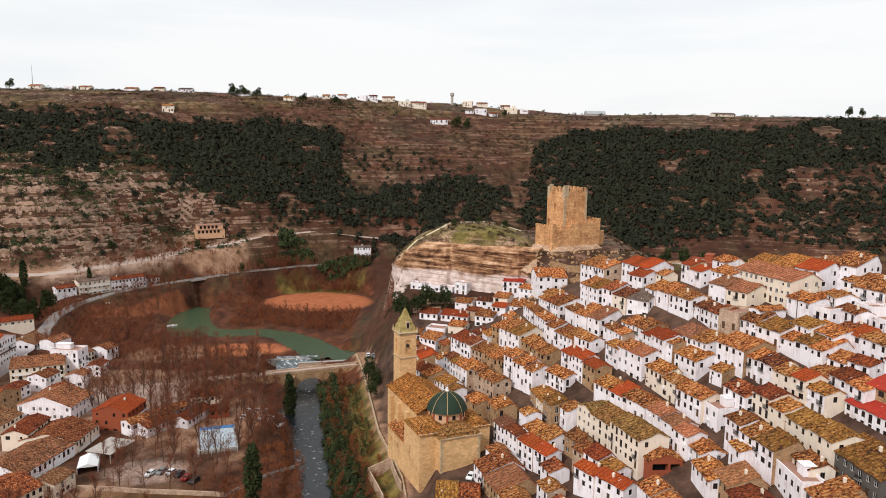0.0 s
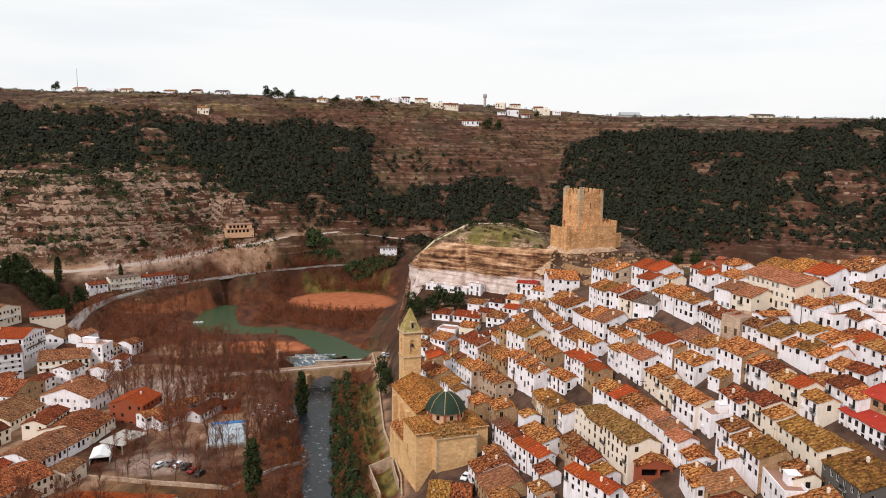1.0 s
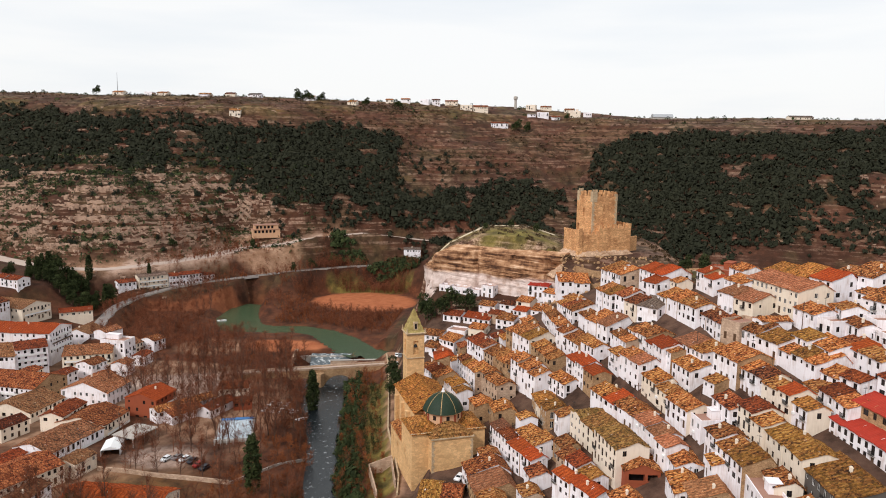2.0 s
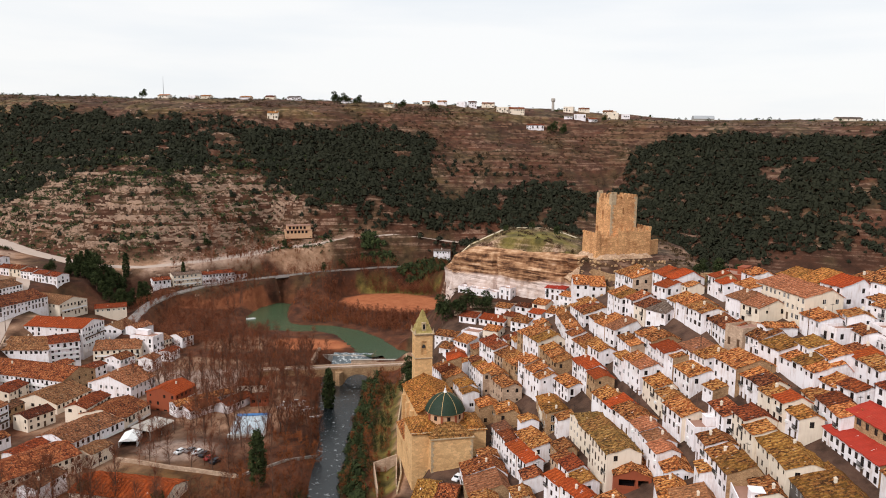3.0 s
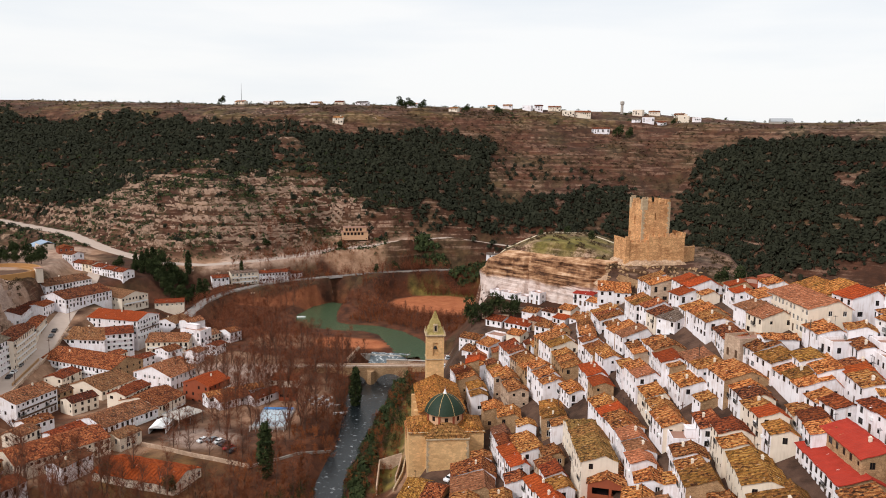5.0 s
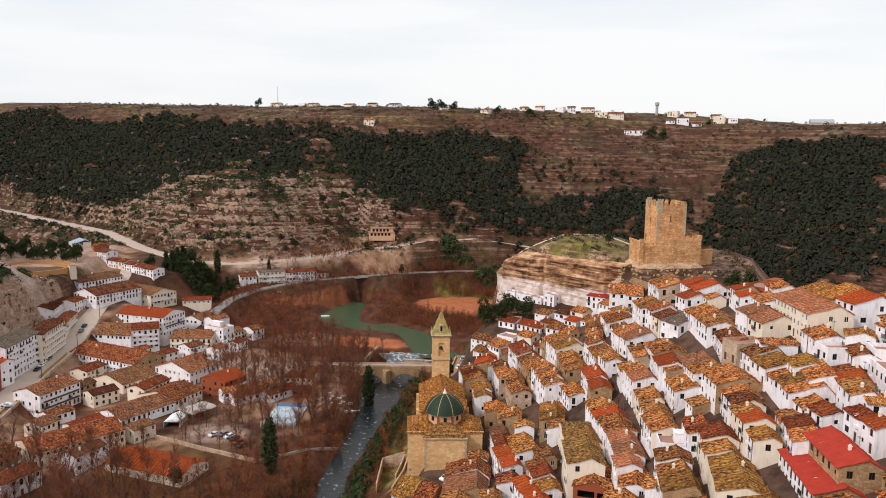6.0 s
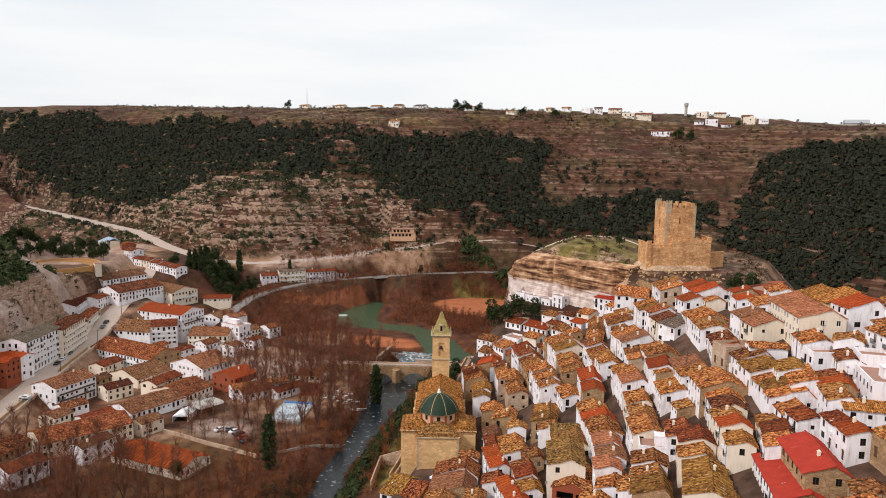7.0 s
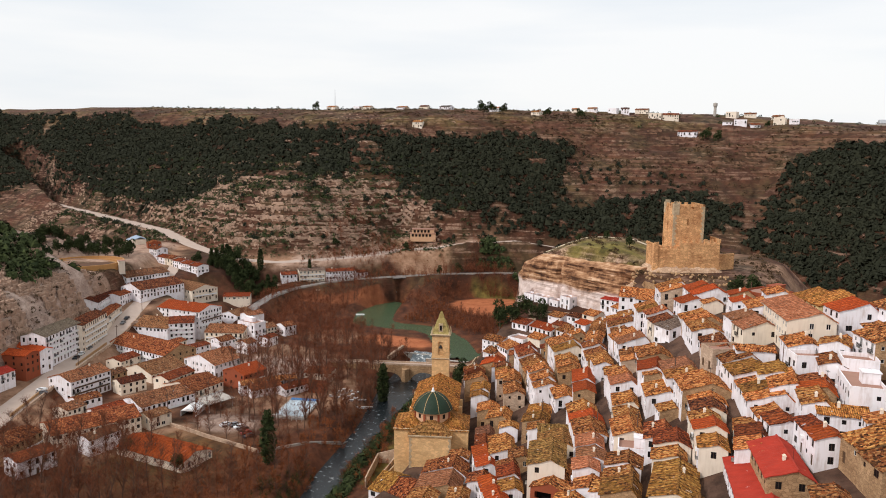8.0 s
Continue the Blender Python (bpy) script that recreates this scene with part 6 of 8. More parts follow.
house(-181.8, 277.6, 10.3, 8.2, 7.3, 92, 5.5, "c", "d", group="houses of the lower town", dens=0.75)
house(-148.6, 294.2, 10.7, 7.2, 7.3, 91, 5.6, "w", "e", group="houses of the lower town", dens=0.75)
house(-148.7, 275.6, 10.2, 8.7, 8.2, 81, 5.1, "t", "d", group="houses of the lower town", dens=0.75)
house(-143.9, 189.7, 9.7, 8.5, 8.4, 92, 4.9, "c", "e", group="houses of the lower town", dens=0.75)
house(-178.5, 328.1, 15.0, 10.6, 8.1, 74, 4.0, "w", "e", group="houses of the lower town", dens=0.75)
house(-161.2, 288.7, 11.4, 8.7, 8.9, 79, 6.3, "w", "d", group="houses of the lower town", dens=0.75)
house(-152.1, 220.6, 10.1, 11.0, 8.1, 75, 5.1, "c", "r", group="houses of the lower town", dens=0.75)
house(-156.6, 333.5, 10.3, 7.5, 9.0, 73, 5.7, "w", "d", group="houses of the lower town", dens=0.75)
house(-148.6, 309.6, 9.9, 8.6, 6.0, 93, 4.7, "w", "r", group="houses of the lower town", dens=0.75)
house(-109.4, 172.8, 11.0, 12.0, 6.7, 87, 5.9, "w", "e", group="houses of the lower town", dens=0.75)
house(-178.0, 241.8, 10.5, 12.6, 8.8, 97, 5.3, "c", "r", group="houses of the lower town", dens=0.75)
house(-134.4, 194.7, 8.9, 12.7, 6.6, 82, 4.1, "w", "r", group="houses of the lower town", dens=0.75)

# ---- small structures of the valley ----
def at_ground(name, x, y, ang, label, category, group="", dz=0.0):
    return anchor(name, pose(x, y, ground_z(x, y) + dz, 0, 0, ang), label, category, group)


# the red half-built house with open loggias
red = anchor("loggia_house", pose(49.2, 178.5, 34.7, 0, 0, -86), "dark red half-finished house with open dark loggias", "house", "houses of the hill town")
v, f = [], []
facade(v, f, (0, 0, -9), (1, 0), 13.0, 9.0, [(1.2, 5.6, 3.6, 8.0), (5.0, 5.6, 7.6, 8.0)], 1.4)
facade(v, f, (13, 0, -9), (0, 1), 8.4, 9.0, [(1.0, 5.8, 4.8, 8.2), (5.4, 6.4, 7.8, 8.1), (1.0, 2.0, 4.2, 4.2)], 1.8)
facade(v, f, (13, 8.4, -9), (-1, 0), 13.0, 9.0, [])
facade(v, f, (0, 8.4, -9), (0, -1), 8.4, 9.0, [])
k = len(v)
v += [(0, 0, 0), (0, 8.4, 0), (0, 4.2, 1.7), (13, 0, 0), (13, 8.4, 0), (13, 4.2, 1.7)]
f += [(k + 1, k, k + 2), (k + 3, k + 4, k + 5), (k, k + 3, k + 5, k + 2), (k + 4, k + 1, k + 2, k + 5)]
mesh_object("wall", v, f, "r", red)
roof_mesh(red, 13.0, 8.4, 1.7, "b", 0.35)
# dark sheets before the loggias' back walls stand in for the shade inside
part("loggia_interior", box_bm(1.25, 1.30, -3.35, 3.55, 1.38, -1.05), "glass", red)
part("loggia_interior", box_bm(5.05, 1.30, -3.35, 7.55, 1.38, -1.05), "glass", red)
part("loggia_interior", box_bm(11.24, 1.05, -3.15, 11.32, 4.75, -0.85), "glass", red)
part("loggia_interior", box_bm(11.24, 5.45, -2.55, 11.32, 7.75, -0.95), "glass", red)
part("loggia_interior", box_bm(11.24, 1.05, -6.95, 11.32, 4.15, -4.85), "glass", red)
part("loggia_rail", box_bm(13.02, 1.0, -3.2, 13.1, 4.8, -2.3), "r", red)

# the terraced hotel-like house below the rocky slope
inn = anchor("hillside_house", pose(-166, 492, 44, 0, 0, 30), "pink-rendered three-storey house with dark arcades", "house")
for lv, (x0, x1, dep) in enumerate(((0, 19, 9), (1.5, 18, 8))):
    z0 = lv * 3.1 - (3 if lv == 0 else 0)
    v, f = [], []
    holes = [(x0 * 0 + 1.0 + 2.6 * i, (3.6 if lv == 0 else 0.5), 2.7 + 2.6 * i, (5.6 if lv == 0 else 2.5)) for i in range(int((x1 - x0) / 2.8))]
    facade(v, f, (x0, 9 - dep, z0), (1, 0), x1 - x0, 3.0 + (3 if lv == 0 else 0), holes, 0.9)
    facade(v, f, (x1, 9 - dep, z0), (0, 1), dep, 3.0 + (3 if lv == 0 else 0), [])
    facade(v, f, (x1, 9, z0), (-1, 0), x1 - x0, 3.0 + (3 if lv == 0 else 0), [])
    facade(v, f, (x0, 9, z0), (0, -1), dep, 3.0 + (3 if lv == 0 else 0), [])
    mesh_object("storey", v, f, "pink", inn)
    # a dark sheet inside each arcade recess, in place of its deep shade
    for hx0, hz0, hx1, hz1 in holes:
        part("arcade_opening", box_bm(x0 + hx0 + 0.02, 9 - dep + 0.62, z0 + hz0 + 0.02, x0 + hx1 - 0.02, 9 - dep + 0.7, z0 + hz1 - 0.02), "glass", inn)
    zt = lv * 3.1 + 3.0
    part("floor_slab", box_bm(x0 - 0.3, 8.6 - dep, zt, x1 + 0.3, 9.2, zt + 0.12), "f", inn)

# bullring terraces of ochre render
ring = anchor("bullring", pose(-288, 309, 37.0, 0, 0, 0), "ochre-rendered curved bullring wall with terraces", "bullring")
for r, z0, z1, wall in ((21, -9, 2.9, "ochre"), (18.6, -2, 1.7, "ochre"), (16.4, -2, 0.9, "tan_wall")):
    v, f = [], []
    for i in range(49):
        a = radians(360 * i / 48)
        for rr in (r, r + 0.7):
            for z in (z0, z1):
                v.append((rr * math.cos(a), rr * math.sin(a), z))
    for i in range(48):
        b = i * 4
        f += [(b, b + 1, b + 5, b + 4), (b + 2, b + 6, b + 7, b + 3), (b + 1, b + 3, b + 7, b + 5)]
    mesh_object("curved_wall", v, f, wall, ring)
v = [(0, 0, 0.3)] + [(20.9 * math.cos(radians(7.5 * i)), 20.9 * math.sin(radians(7.5 * i)), 0.3) for i in range(48)]
mesh_object("arena_floor", v, [(0, i + 1, (i + 1) % 48 + 1) for i in range(48)], "arena", ring, "dark brown earth arena")
hut = anchor("ticket_hut", pose(-269, 316, 36.0, 0, 0, -30), "small white hut on the bullring wall", "hut")
v, f = [], []
for o, u, wd in (((0, 0, -3), (1, 0), 4.5), ((4.5, 0, -3), (0, 1), 3.5), ((4.5, 3.5, -3), (-1, 0), 4.5), ((0, 3.5, -3), (0, -1), 3.5)):
    facade(v, f, o, u, wd, 8.0, [(0.8, 5.6, 1.6, 6.8), (2.2, 5.6, 3.0, 6.8)])
mesh_object("wall", v, f, "c", hut)
part("roof_slab", box_bm(-0.3, -0.3, 5.0, 4.8, 3.8, 5.2, None, 0.03), "f", hut)

# the blue-roofed sheds, the red house and the white row by the bend
house(-322, 384, 41.0, 9, 9, -35, 4.5, "r", "d", group="houses by the road bend")
for x, y, w in ((-364, 402, 14), (-350, 394, 15)):
    sh = anchor("shed", pose(x, y, ground_z(x, y), 0, 0, -30), "long pale shed with a blue metal roof", "shed", "sheds by the road bend")
    part("wall", box_bm(0, 0, -5, w, 8, 4.0), "c", sh)
    bm = bmesh.new()
    vs = [bm.verts.new(p) for p in ((-0.5, -0.5, 3.9), (w + 0.5, -0.5, 3.9), (w + 0.5, 4, 5.6), (-0.5, 4, 5.6), (w + 0.5, 8.5, 3.9), (-0.5, 8.5, 3.9), (-0.5, -0.5, 4.02), (w + 0.5, -0.5, 4.02), (w + 0.5, 4, 5.72), (-0.5, 4, 5.72), (w + 0.5, 8.5, 4.02), (-0.5, 8.5, 4.02))]
    for q in ((0, 3, 2, 1), (3, 5, 4, 2), (6, 7, 8, 9), (9, 8, 10, 11), (0, 1, 7, 6), (5, 11, 10, 4), (0, 6, 9, 3), (3, 9, 11, 5), (1, 2, 8, 7), (2, 4, 10, 8)):
        bm.faces.new([vs[i] for i in q])
    part("metal_roof", bm, "pale_steel", sh)
for i in range(6):
    x, y = -299 + i * 9.0, 366 - i * 1.6
    house(x, y, ground_z(x + 4, y) + 4.6, 9.0, 8.5, -10, 4.6, "wwcwww"[i], "drdrrr"[i], group="houses by the road bend")
for x, y, w, h, ang, wall, roof in ((-215, 402.4, 10.5, 7.2, 48, "w", "r"), (-207.2, 411.4, 18, 9, 48, "c", "g"), (-194.8, 425.2, 21, 7, 47, "w", "r"), (-180.2, 441, 8, 4.6, 46, "w", "r")):
    house(x, y, 17.0 + 0.05 * (x + 215) + h, w, 8.0, ang, h, wall, roof, group="houses along the gorge", long_balconies=wall == "c")
for x, y, z, w, d, ang, h, wall, roof in ((-14, 330, 44.2, 5.5, 5, -20, 3.5, "w", "f"), (-8, 327, 44.2, 8, 5, -22, 3.5, "w", "f"), (0.5, 323.5, 43.8, 5, 5, -24, 3.2, "w", "f"), (6, 321.5, 46.5, 6, 5, -28, 5.0, "w", "f")):
    house(x, y, z, w, d, ang, h, wall, roof, deep=0.9, group="cave houses at the foot of the cliff")
house(26.7, 311.5, 49.9, 9, 6, -18, 5.0, "w", "R", rise=0.5)
# houses and a rock-side street below the cliff
for x, y, z, w, d, ang, h, wall, roof in ((0, 300, 37.6, 12, 7.5, -24, 5, "w", "o"), (-9, 303, 37.5, 8, 7, -20, 5, "w", "r"), (-17, 290, 32.0, 9.5, 7, -16, 5, "w", "b"), (-6, 291, 33.5, 8, 7, -18, 5, "w", "f"), (14, 293, 39, 8, 7, -24, 5, "w", "b"),
                                          (3, 290, 35.5, 7, 6, -24, 4.5, "c", "b"), (28, 292, 43.5, 8, 7, -24, 5, "w", "b"), (6, 306, 41.6, 7, 6, -22, 4.5, "w", "b"), (15, 303.5, 43, 7, 5.5, -25, 4.4, "w", "d"),
                                          (22, 301.5, 45, 6.5, 6, -30, 4.5, "c", "b"), (33, 304, 48.6, 7, 6, -40, 5, "w", "b"), (10.5, 298, 40, 6, 5, -24, 4.2, "s", "r"), (21, 294.5, 42.6, 6, 5.5, -28, 4.5, "w", "o")):
    house(x, y, z, w, d, ang, h, wall, roof)

# far houses along the gorge
for x, y, z, w, d, ang, h, wall, roof in ((-112, 510, 38.5, 11, 7, 10, 6.0, "w", "r"), (-99, 512, 38.0, 8, 6, 10, 5.0, "w", "d"), (-89, 513, 36.0, 6, 6, 10, 4.0, "y", "b"), (-62, 513, 33.6, 12, 6, 8, 4.0, "w", "g")):
    house(x, y, z, w, d, ang, h, wall, roof, group="houses along the gorge")

# ---- the village on the plateau ----
for x, y, w, d, h, wall, roof in [(-44, 733, 13, 9, 6, "c", "f"), (-31, 734, 16, 9, 7, "c", "d"), (-12, 707, 18, 8, 6, "w", "r"), (22, 738, 9, 7, 4, "w", "g"), (32, 737, 12, 8, 6, "w", "f"),
                                  (46, 738, 9, 7, 4, "w", "r"), (64, 747, 11, 9, 9, "c", "f"), (77, 748, 9, 7, 5, "w", "f"), (-86, 744, 10, 7, 5, "w", "f"), (-74, 748, 9, 7, 7, "w", "r"),
                                  (-62, 756, 14, 8, 6, "c", "d"), (-104, 735, 10, 7, 5, "w", "b"), (-118, 728, 8, 6, 5, "c", "b"), (20, 778, 11, 8, 7, "c", "f"), (36, 786, 12, 8, 5, "c", "d"),
                                  (60, 790, 11, 8, 5, "c", "d"), (-228, 604, 10, 8, 7, "c", "b"), (-150, 700, 10, 7, 4, "c", "b"), (-190, 690, 12, 7, 4, "w", "b"), (-245, 690, 14, 7, 4, "w", "g"),
                                  (-290, 680, 12, 8, 4, "w", "b"), (-265, 684, 10, 7, 4, "c", "r"), (-330, 676, 12, 7, 4, "c", "b"), (-375, 676, 13, 7, 5, "c", "b"), (-350, 690, 9, 7, 4, "w", "f"), (280, 770, 26, 9, 4, "c", "g")]:
    house(x, y, ground_z(x, y) + h * 0.68, w * 0.9, d, random.Random(int(x) + 999).uniform(-12, 14), h * 0.68, wall, roof, group="houses of the plateau village", dens=0.6, storey=2.4)
tower = at_ground("water_tower", 9, 786, 0, "pale concrete water tower on a slim shaft", "tower")
bm = bmesh.new()
bmesh.ops.create_cone(bm, segments=14, radius1=1.5, radius2=1.3, depth=10, cap_ends=True, matrix=Matrix.Translation((0, 0, 4)))
part("shaft", bm, "concrete", tower)
bm = bmesh.new()
bmesh.ops.create_cone(bm, segments=16, radius1=1.4, radius2=2.1, depth=1.2, cap_ends=True, matrix=Matrix.Translation((0, 0, 9.5)))
bmesh.ops.create_cone(bm, segments=16, radius1=2.1, radius2=2.1, depth=2.4, cap_ends=True, matrix=Matrix.Translation((0, 0, 11.3)))
bmesh.ops.create_cone(bm, segments=16, radius1=2.1, radius2=0.4, depth=0.7, cap_ends=True, matrix=Matrix.Translation((0, 0, 12.8)))
part("tank", bm, "concrete", tower)
shed = at_ground("hangar", 148, 770, 4, "long grey round-roofed farm hangar", "shed")
v, f = [], []
for i in range(9):
    a = math.pi * i / 8
    for x in (0, 20):
        v.append((x, 5 - 5.5 * math.cos(a), 2.2 + 3.4 * math.sin(a)))
for i in range(8):
    f.append((2 * i, 2 * i + 1, 2 * i + 3, 2 * i + 2))
f += [tuple(2 * i for i in range(8, -1, -1)), tuple(2 * i + 1 for i in range(9))]
mesh_object("vaulted_roof", v, f, "metal", shed)
part("wall", box_bm(0.2, 0, -1, 19.8, 10, 2.3), "concrete", shed)
mast = at_ground("radio_mast", -395, 720, 0, "thin grey lattice radio mast", "mast")
bm = bmesh.new()
bmesh.ops.create_cone(bm, segments=4, radius1=0.5, radius2=0.15, depth=24, cap_ends=True, matrix=Matrix.Translation((0, 0, 12)))
part("pole", bm, "metal", mast)

# ---- the river park ----
# ---- a covered pool
pool = anchor("swimming_pool", pose(-77.5, 243.5, 5.8, 0, 0, 18), "rectangular pool under a pale blue winter cover", "pool")
part("rim", box_bm(-6.6, -10.6, -1.5, 6.6, 10.6, 0.0, None, 0.08), "concrete", pool)
v, f = [], []
for i in range(13):
    for j in range(17):
        v.append((-5.8 + 11.6 * i / 12, -9.6 + 19.2 * j / 16, 0.12 + 0.12 * math.sin(i * 1.1 + j * 0.7) + 0.06 * math.sin(i * 2.9 - j * 1.7)))
for i in range(12):
    for j in range(16):
        a = i * 17 + j
        f.append((a, a + 17, a + 18, a + 1))
mesh_object("cover", v, f, "pale_blue", pool, "slack pale blue cover")
part("blue_cover", box_bm(-5.9, 8.0, 0.32, 5.9, 10.2, 0.42), "blue", pool)
for i in range(7):
    part("post", box_bm(-6.3 + 2.1 * i - 0.06, -12.2, -1.5, -6.3 + 2.1 * i + 0.06, -12.08, 1.3), "white", pool)
part("rail", box_bm(-6.4, -12.22, 1.2, 6.4, -12.06, 1.35), "white", pool)


def car(x, y, ang, paint, label, z=None):
    top = anchor("car", pose(x, y, (ground_z(x, y) if z is None else z) + 0.05, 0, 0, ang), label, "car", "parked cars")
    prof = [(-2.05, 0.35), (-2.1, 0.75), (-1.95, 0.95), (-1.1, 1.0), (-0.5, 1.42), (1.2, 1.45), (1.95, 1.0), (2.1, 0.9), (2.08, 0.35)]
    bm = bmesh.new()
    rows = [[bm.verts.new((px, sy * (0.85 if pz < 1.1 else 0.7), pz)) for px, pz in prof] for sy in (-1, 1)]
    bm.faces.new(rows[0])
    bm.faces.new(rows[1][::-1])
    for i in range(len(prof)):
        j = (i + 1) % len(prof)
        bm.faces.new((rows[0][j], rows[0][i], rows[1][i], rows[1][j]))
    part("body", bm, paint, top)
    for sy in (-1, 1):
        part("side_window", box_bm(-0.75, sy * 0.80 - 0.03, 1.02, 1.4, sy * 0.80 + 0.03, 1.34), "glass", top)
    bm = bmesh.new()
    for q in ((-1.06, 1.03), (-0.55, 1.4)):
        for sy in (-0.68, 0.68):
            bm.verts.new((q[0] - 0.03, sy, q[1]))
    bm.verts.ensure_lookup_table()
    bm.faces.new([bm.verts[i] for i in (0, 1, 3, 2)])
    part("windscreen", bm, "glass", top)
    for wx in (-1.3, 1.3):
        for sy in (-0.82, 0.82):
            bm = bmesh.new()
            bmesh.ops.create_cone(bm, segments=12, radius1=0.33, radius2=0.33, depth=0.22, cap_ends=True, matrix=Matrix.Translation((wx, sy, 0.30)) @ Matrix.Rotation(radians(90), 4, "X"))
            part("wheel", bm, "rubber", top)
    return top


PAINTS = {"car_white": "white car parked in the open", "car_grey": "silver-grey car parked in the open", "car_dark": "dark car parked in the open", "car_red": "red car parked in the open"}
for x, y, a, p in [(-90, 216, 75, "car_white"), (-87, 217.5, 75, "car_grey"), (-84, 217, 72, "car_white"), (-81, 216, 78, "car_dark"), (-78, 214, 74, "car_red"), (-75, 212, 75, "car_dark"),
                   (-174, 200, 20, "car_white"), (-171, 198, 25, "car_grey"), (-122, 156, 30, "car_white"), (-205, 246, 118, "car_grey"), (-200, 238, 118, "car_white"), (-197, 233, 118, "car_dark"),
                   (-224, 284, 118, "car_dark"), (-221, 279, 118, "car_grey"), (9, 193, 70, "car_white"), (96, 262, 40, "car_white"), (101, 259, 30, "car_grey"), (-30, 318, 100, "car_grey"), (-33, 326, 100, "car_white"),
                   (-31, 314, 100, "car_white"), (-112, 232, 80, "car_grey"), (-113, 222, 80, "car_dark"), (75, 214, 110, "car_dark")]:
    car(x, y, a, p, PAINTS[p])


def low_wall(x0, y0, x1, y1, high, mat, label, thick=0.4, name="garden_wall"):
    L = math.hypot(x1 - x0, y1 - y0)
    n = max(1, int(L / 5))
    top = anchor(name, pose(x0, y0, 0, 0, 0, math.degrees(math.atan2(y1 - y0, x1 - x0))), label, "wall")
    bm = bmesh.new()
    zs = [ground_z(x0 + (x1 - x0) * i / n, y0 + (y1 - y0) * i / n) for i in range(n + 1)]
    rows = []
    for i in range(n + 1):
        x = L * i / n
        rows.append([bm.verts.new((x, y, z)) for y, z in ((-thick / 2, zs[i] - 1.5), (-thick / 2, zs[i] + high), (thick / 2, zs[i] + high), (thick / 2, zs[i] - 1.5))])
    for a, b in zip(rows, rows[1:]):
        for i in range(3):
            bm.faces.new((a[i], b[i], b[i + 1], a[i + 1]))
    bm.faces.new(rows[0])
    bm.faces.new(rows[-1][::-1])
    part("coursed_stone", bm, mat, top)
    return top


low_wall(-108, 206, -63, 203, 1.4, "s", "stained masonry wall round the car park")
low_wall(-63, 203, -50, 222, 0.9, "concrete", "pale low wall beside the footpath")
low_wall(-50, 222, -47, 240, 0.9, "concrete", "pale low wall beside the footpath")
low_wall(-22, 216, -16, 199, 3.2, "s", "roofless ruined stone wall above the river")
low_wall(-22, 216, -15, 218, 3.2, "s", "roofless ruined stone wall above the river")
low_wall(-15, 218, -11, 202, 2.4, "s", "roofless ruined stone wall above the river")
for y in np.arange(196, 330, 12):
    a, b = float(prom_x(y)), float(prom_x(y + 12))
    low_wall(a - 0.3, y, b - 0.3, y + 12, 0.9, "ashlar", "pale stone parapet along the promenade", 0.45, "parapet")
for l0 in (-40, -10, 20, 48):
    p0, p1 = [(-194 + l * -0.49 + 12.2 * 0.872, 217 + l * 0.872 + 12.2 * 0.49) for l in (l0, l0 + 29)]
    low_wall(*p0, *p1, 1.0, "s", "pale retaining wall below the village street", 0.5, "retaining_wall")
for (x0, y0, w0, z0), (x1, y1, w1, z1) in zip(VALLEY_ROAD[2:], VALLEY_ROAD[3:]):
    low_wall(x0 + 3.4, y0 - 1.2, x1 + 3.4, y1 - 1.2, 0.8, "concrete", "white roadside parapet above the river flat", 0.35, "parapet")

for x0, y0, x1, y1 in ((-160.5, 178, -172.5, 199), (-187.5, 226, -204.0, 255)):
    low_wall(x0, y0, x1, y1, 1.3, "tan_wall", "tan rendered retaining wall along the climbing street", name="retaining_wall")
# sheds, awnings and the open-air restaurant under the trees
house(-97, 273, 9.6, 12, 10, 18, 3.6, "c", "r", hip=True, group="park buildings")
house(-108, 245, 9.6, 24, 6.5, 55, 3.4, "w", "b", group="park buildings")
house(-86, 262, 8.6, 7, 6, 20, 2.8, "r", "r", group="park buildings")
shelter = at_ground("open_shed", -106, 224, 75, "open-fronted grey-roofed shed beside the car park", "shed")
for sx, sy in ((0.2, 0.2), (5.4, 0.2), (10.8, 0.2), (0.2, 8.4), (5.4, 8.4), (10.8, 8.4)):
    part("post", box_bm(sx - 0.12, sy - 0.12, -0.6, sx + 0.12, sy + 0.12, 3.4), "concrete", shelter)
part("back_wall", box_bm(0, 8.6, -0.6, 11, 8.8, 3.4), "c", shelter)
part("flat_roof", box_bm(-0.5, -0.6, 3.4, 11.5, 9.2, 3.62, None, 0.05), "concrete", shelter)
tent = at_ground("marquee", -113, 216, 20, "low white canvas marquee beside the yard wall", "tent")
bm = bmesh.new()
tv_ = [bm.verts.new(p) for p in ((0, 0, 2.2), (6, 0, 2.2), (6, 9, 2.2), (0, 9, 2.2), (3, 0, 3.3), (3, 9, 3.3))]
for q_ in ((0, 4, 5, 3), (4, 1, 2, 5), (0, 1, 4), (2, 3, 5)):
    bm.faces.new([tv_[i] for i in q_])
part("canvas_roof", bm, "white", tent)
for sx, sy, ex, ey in ((0, 0, 0.06, 9), (5.94, 0, 6, 9), (0.06, 8.94, 5.94, 9)):
    part("canvas_wall", box_bm(sx, sy, -0.4, ex, ey, 2.2), "white", tent)
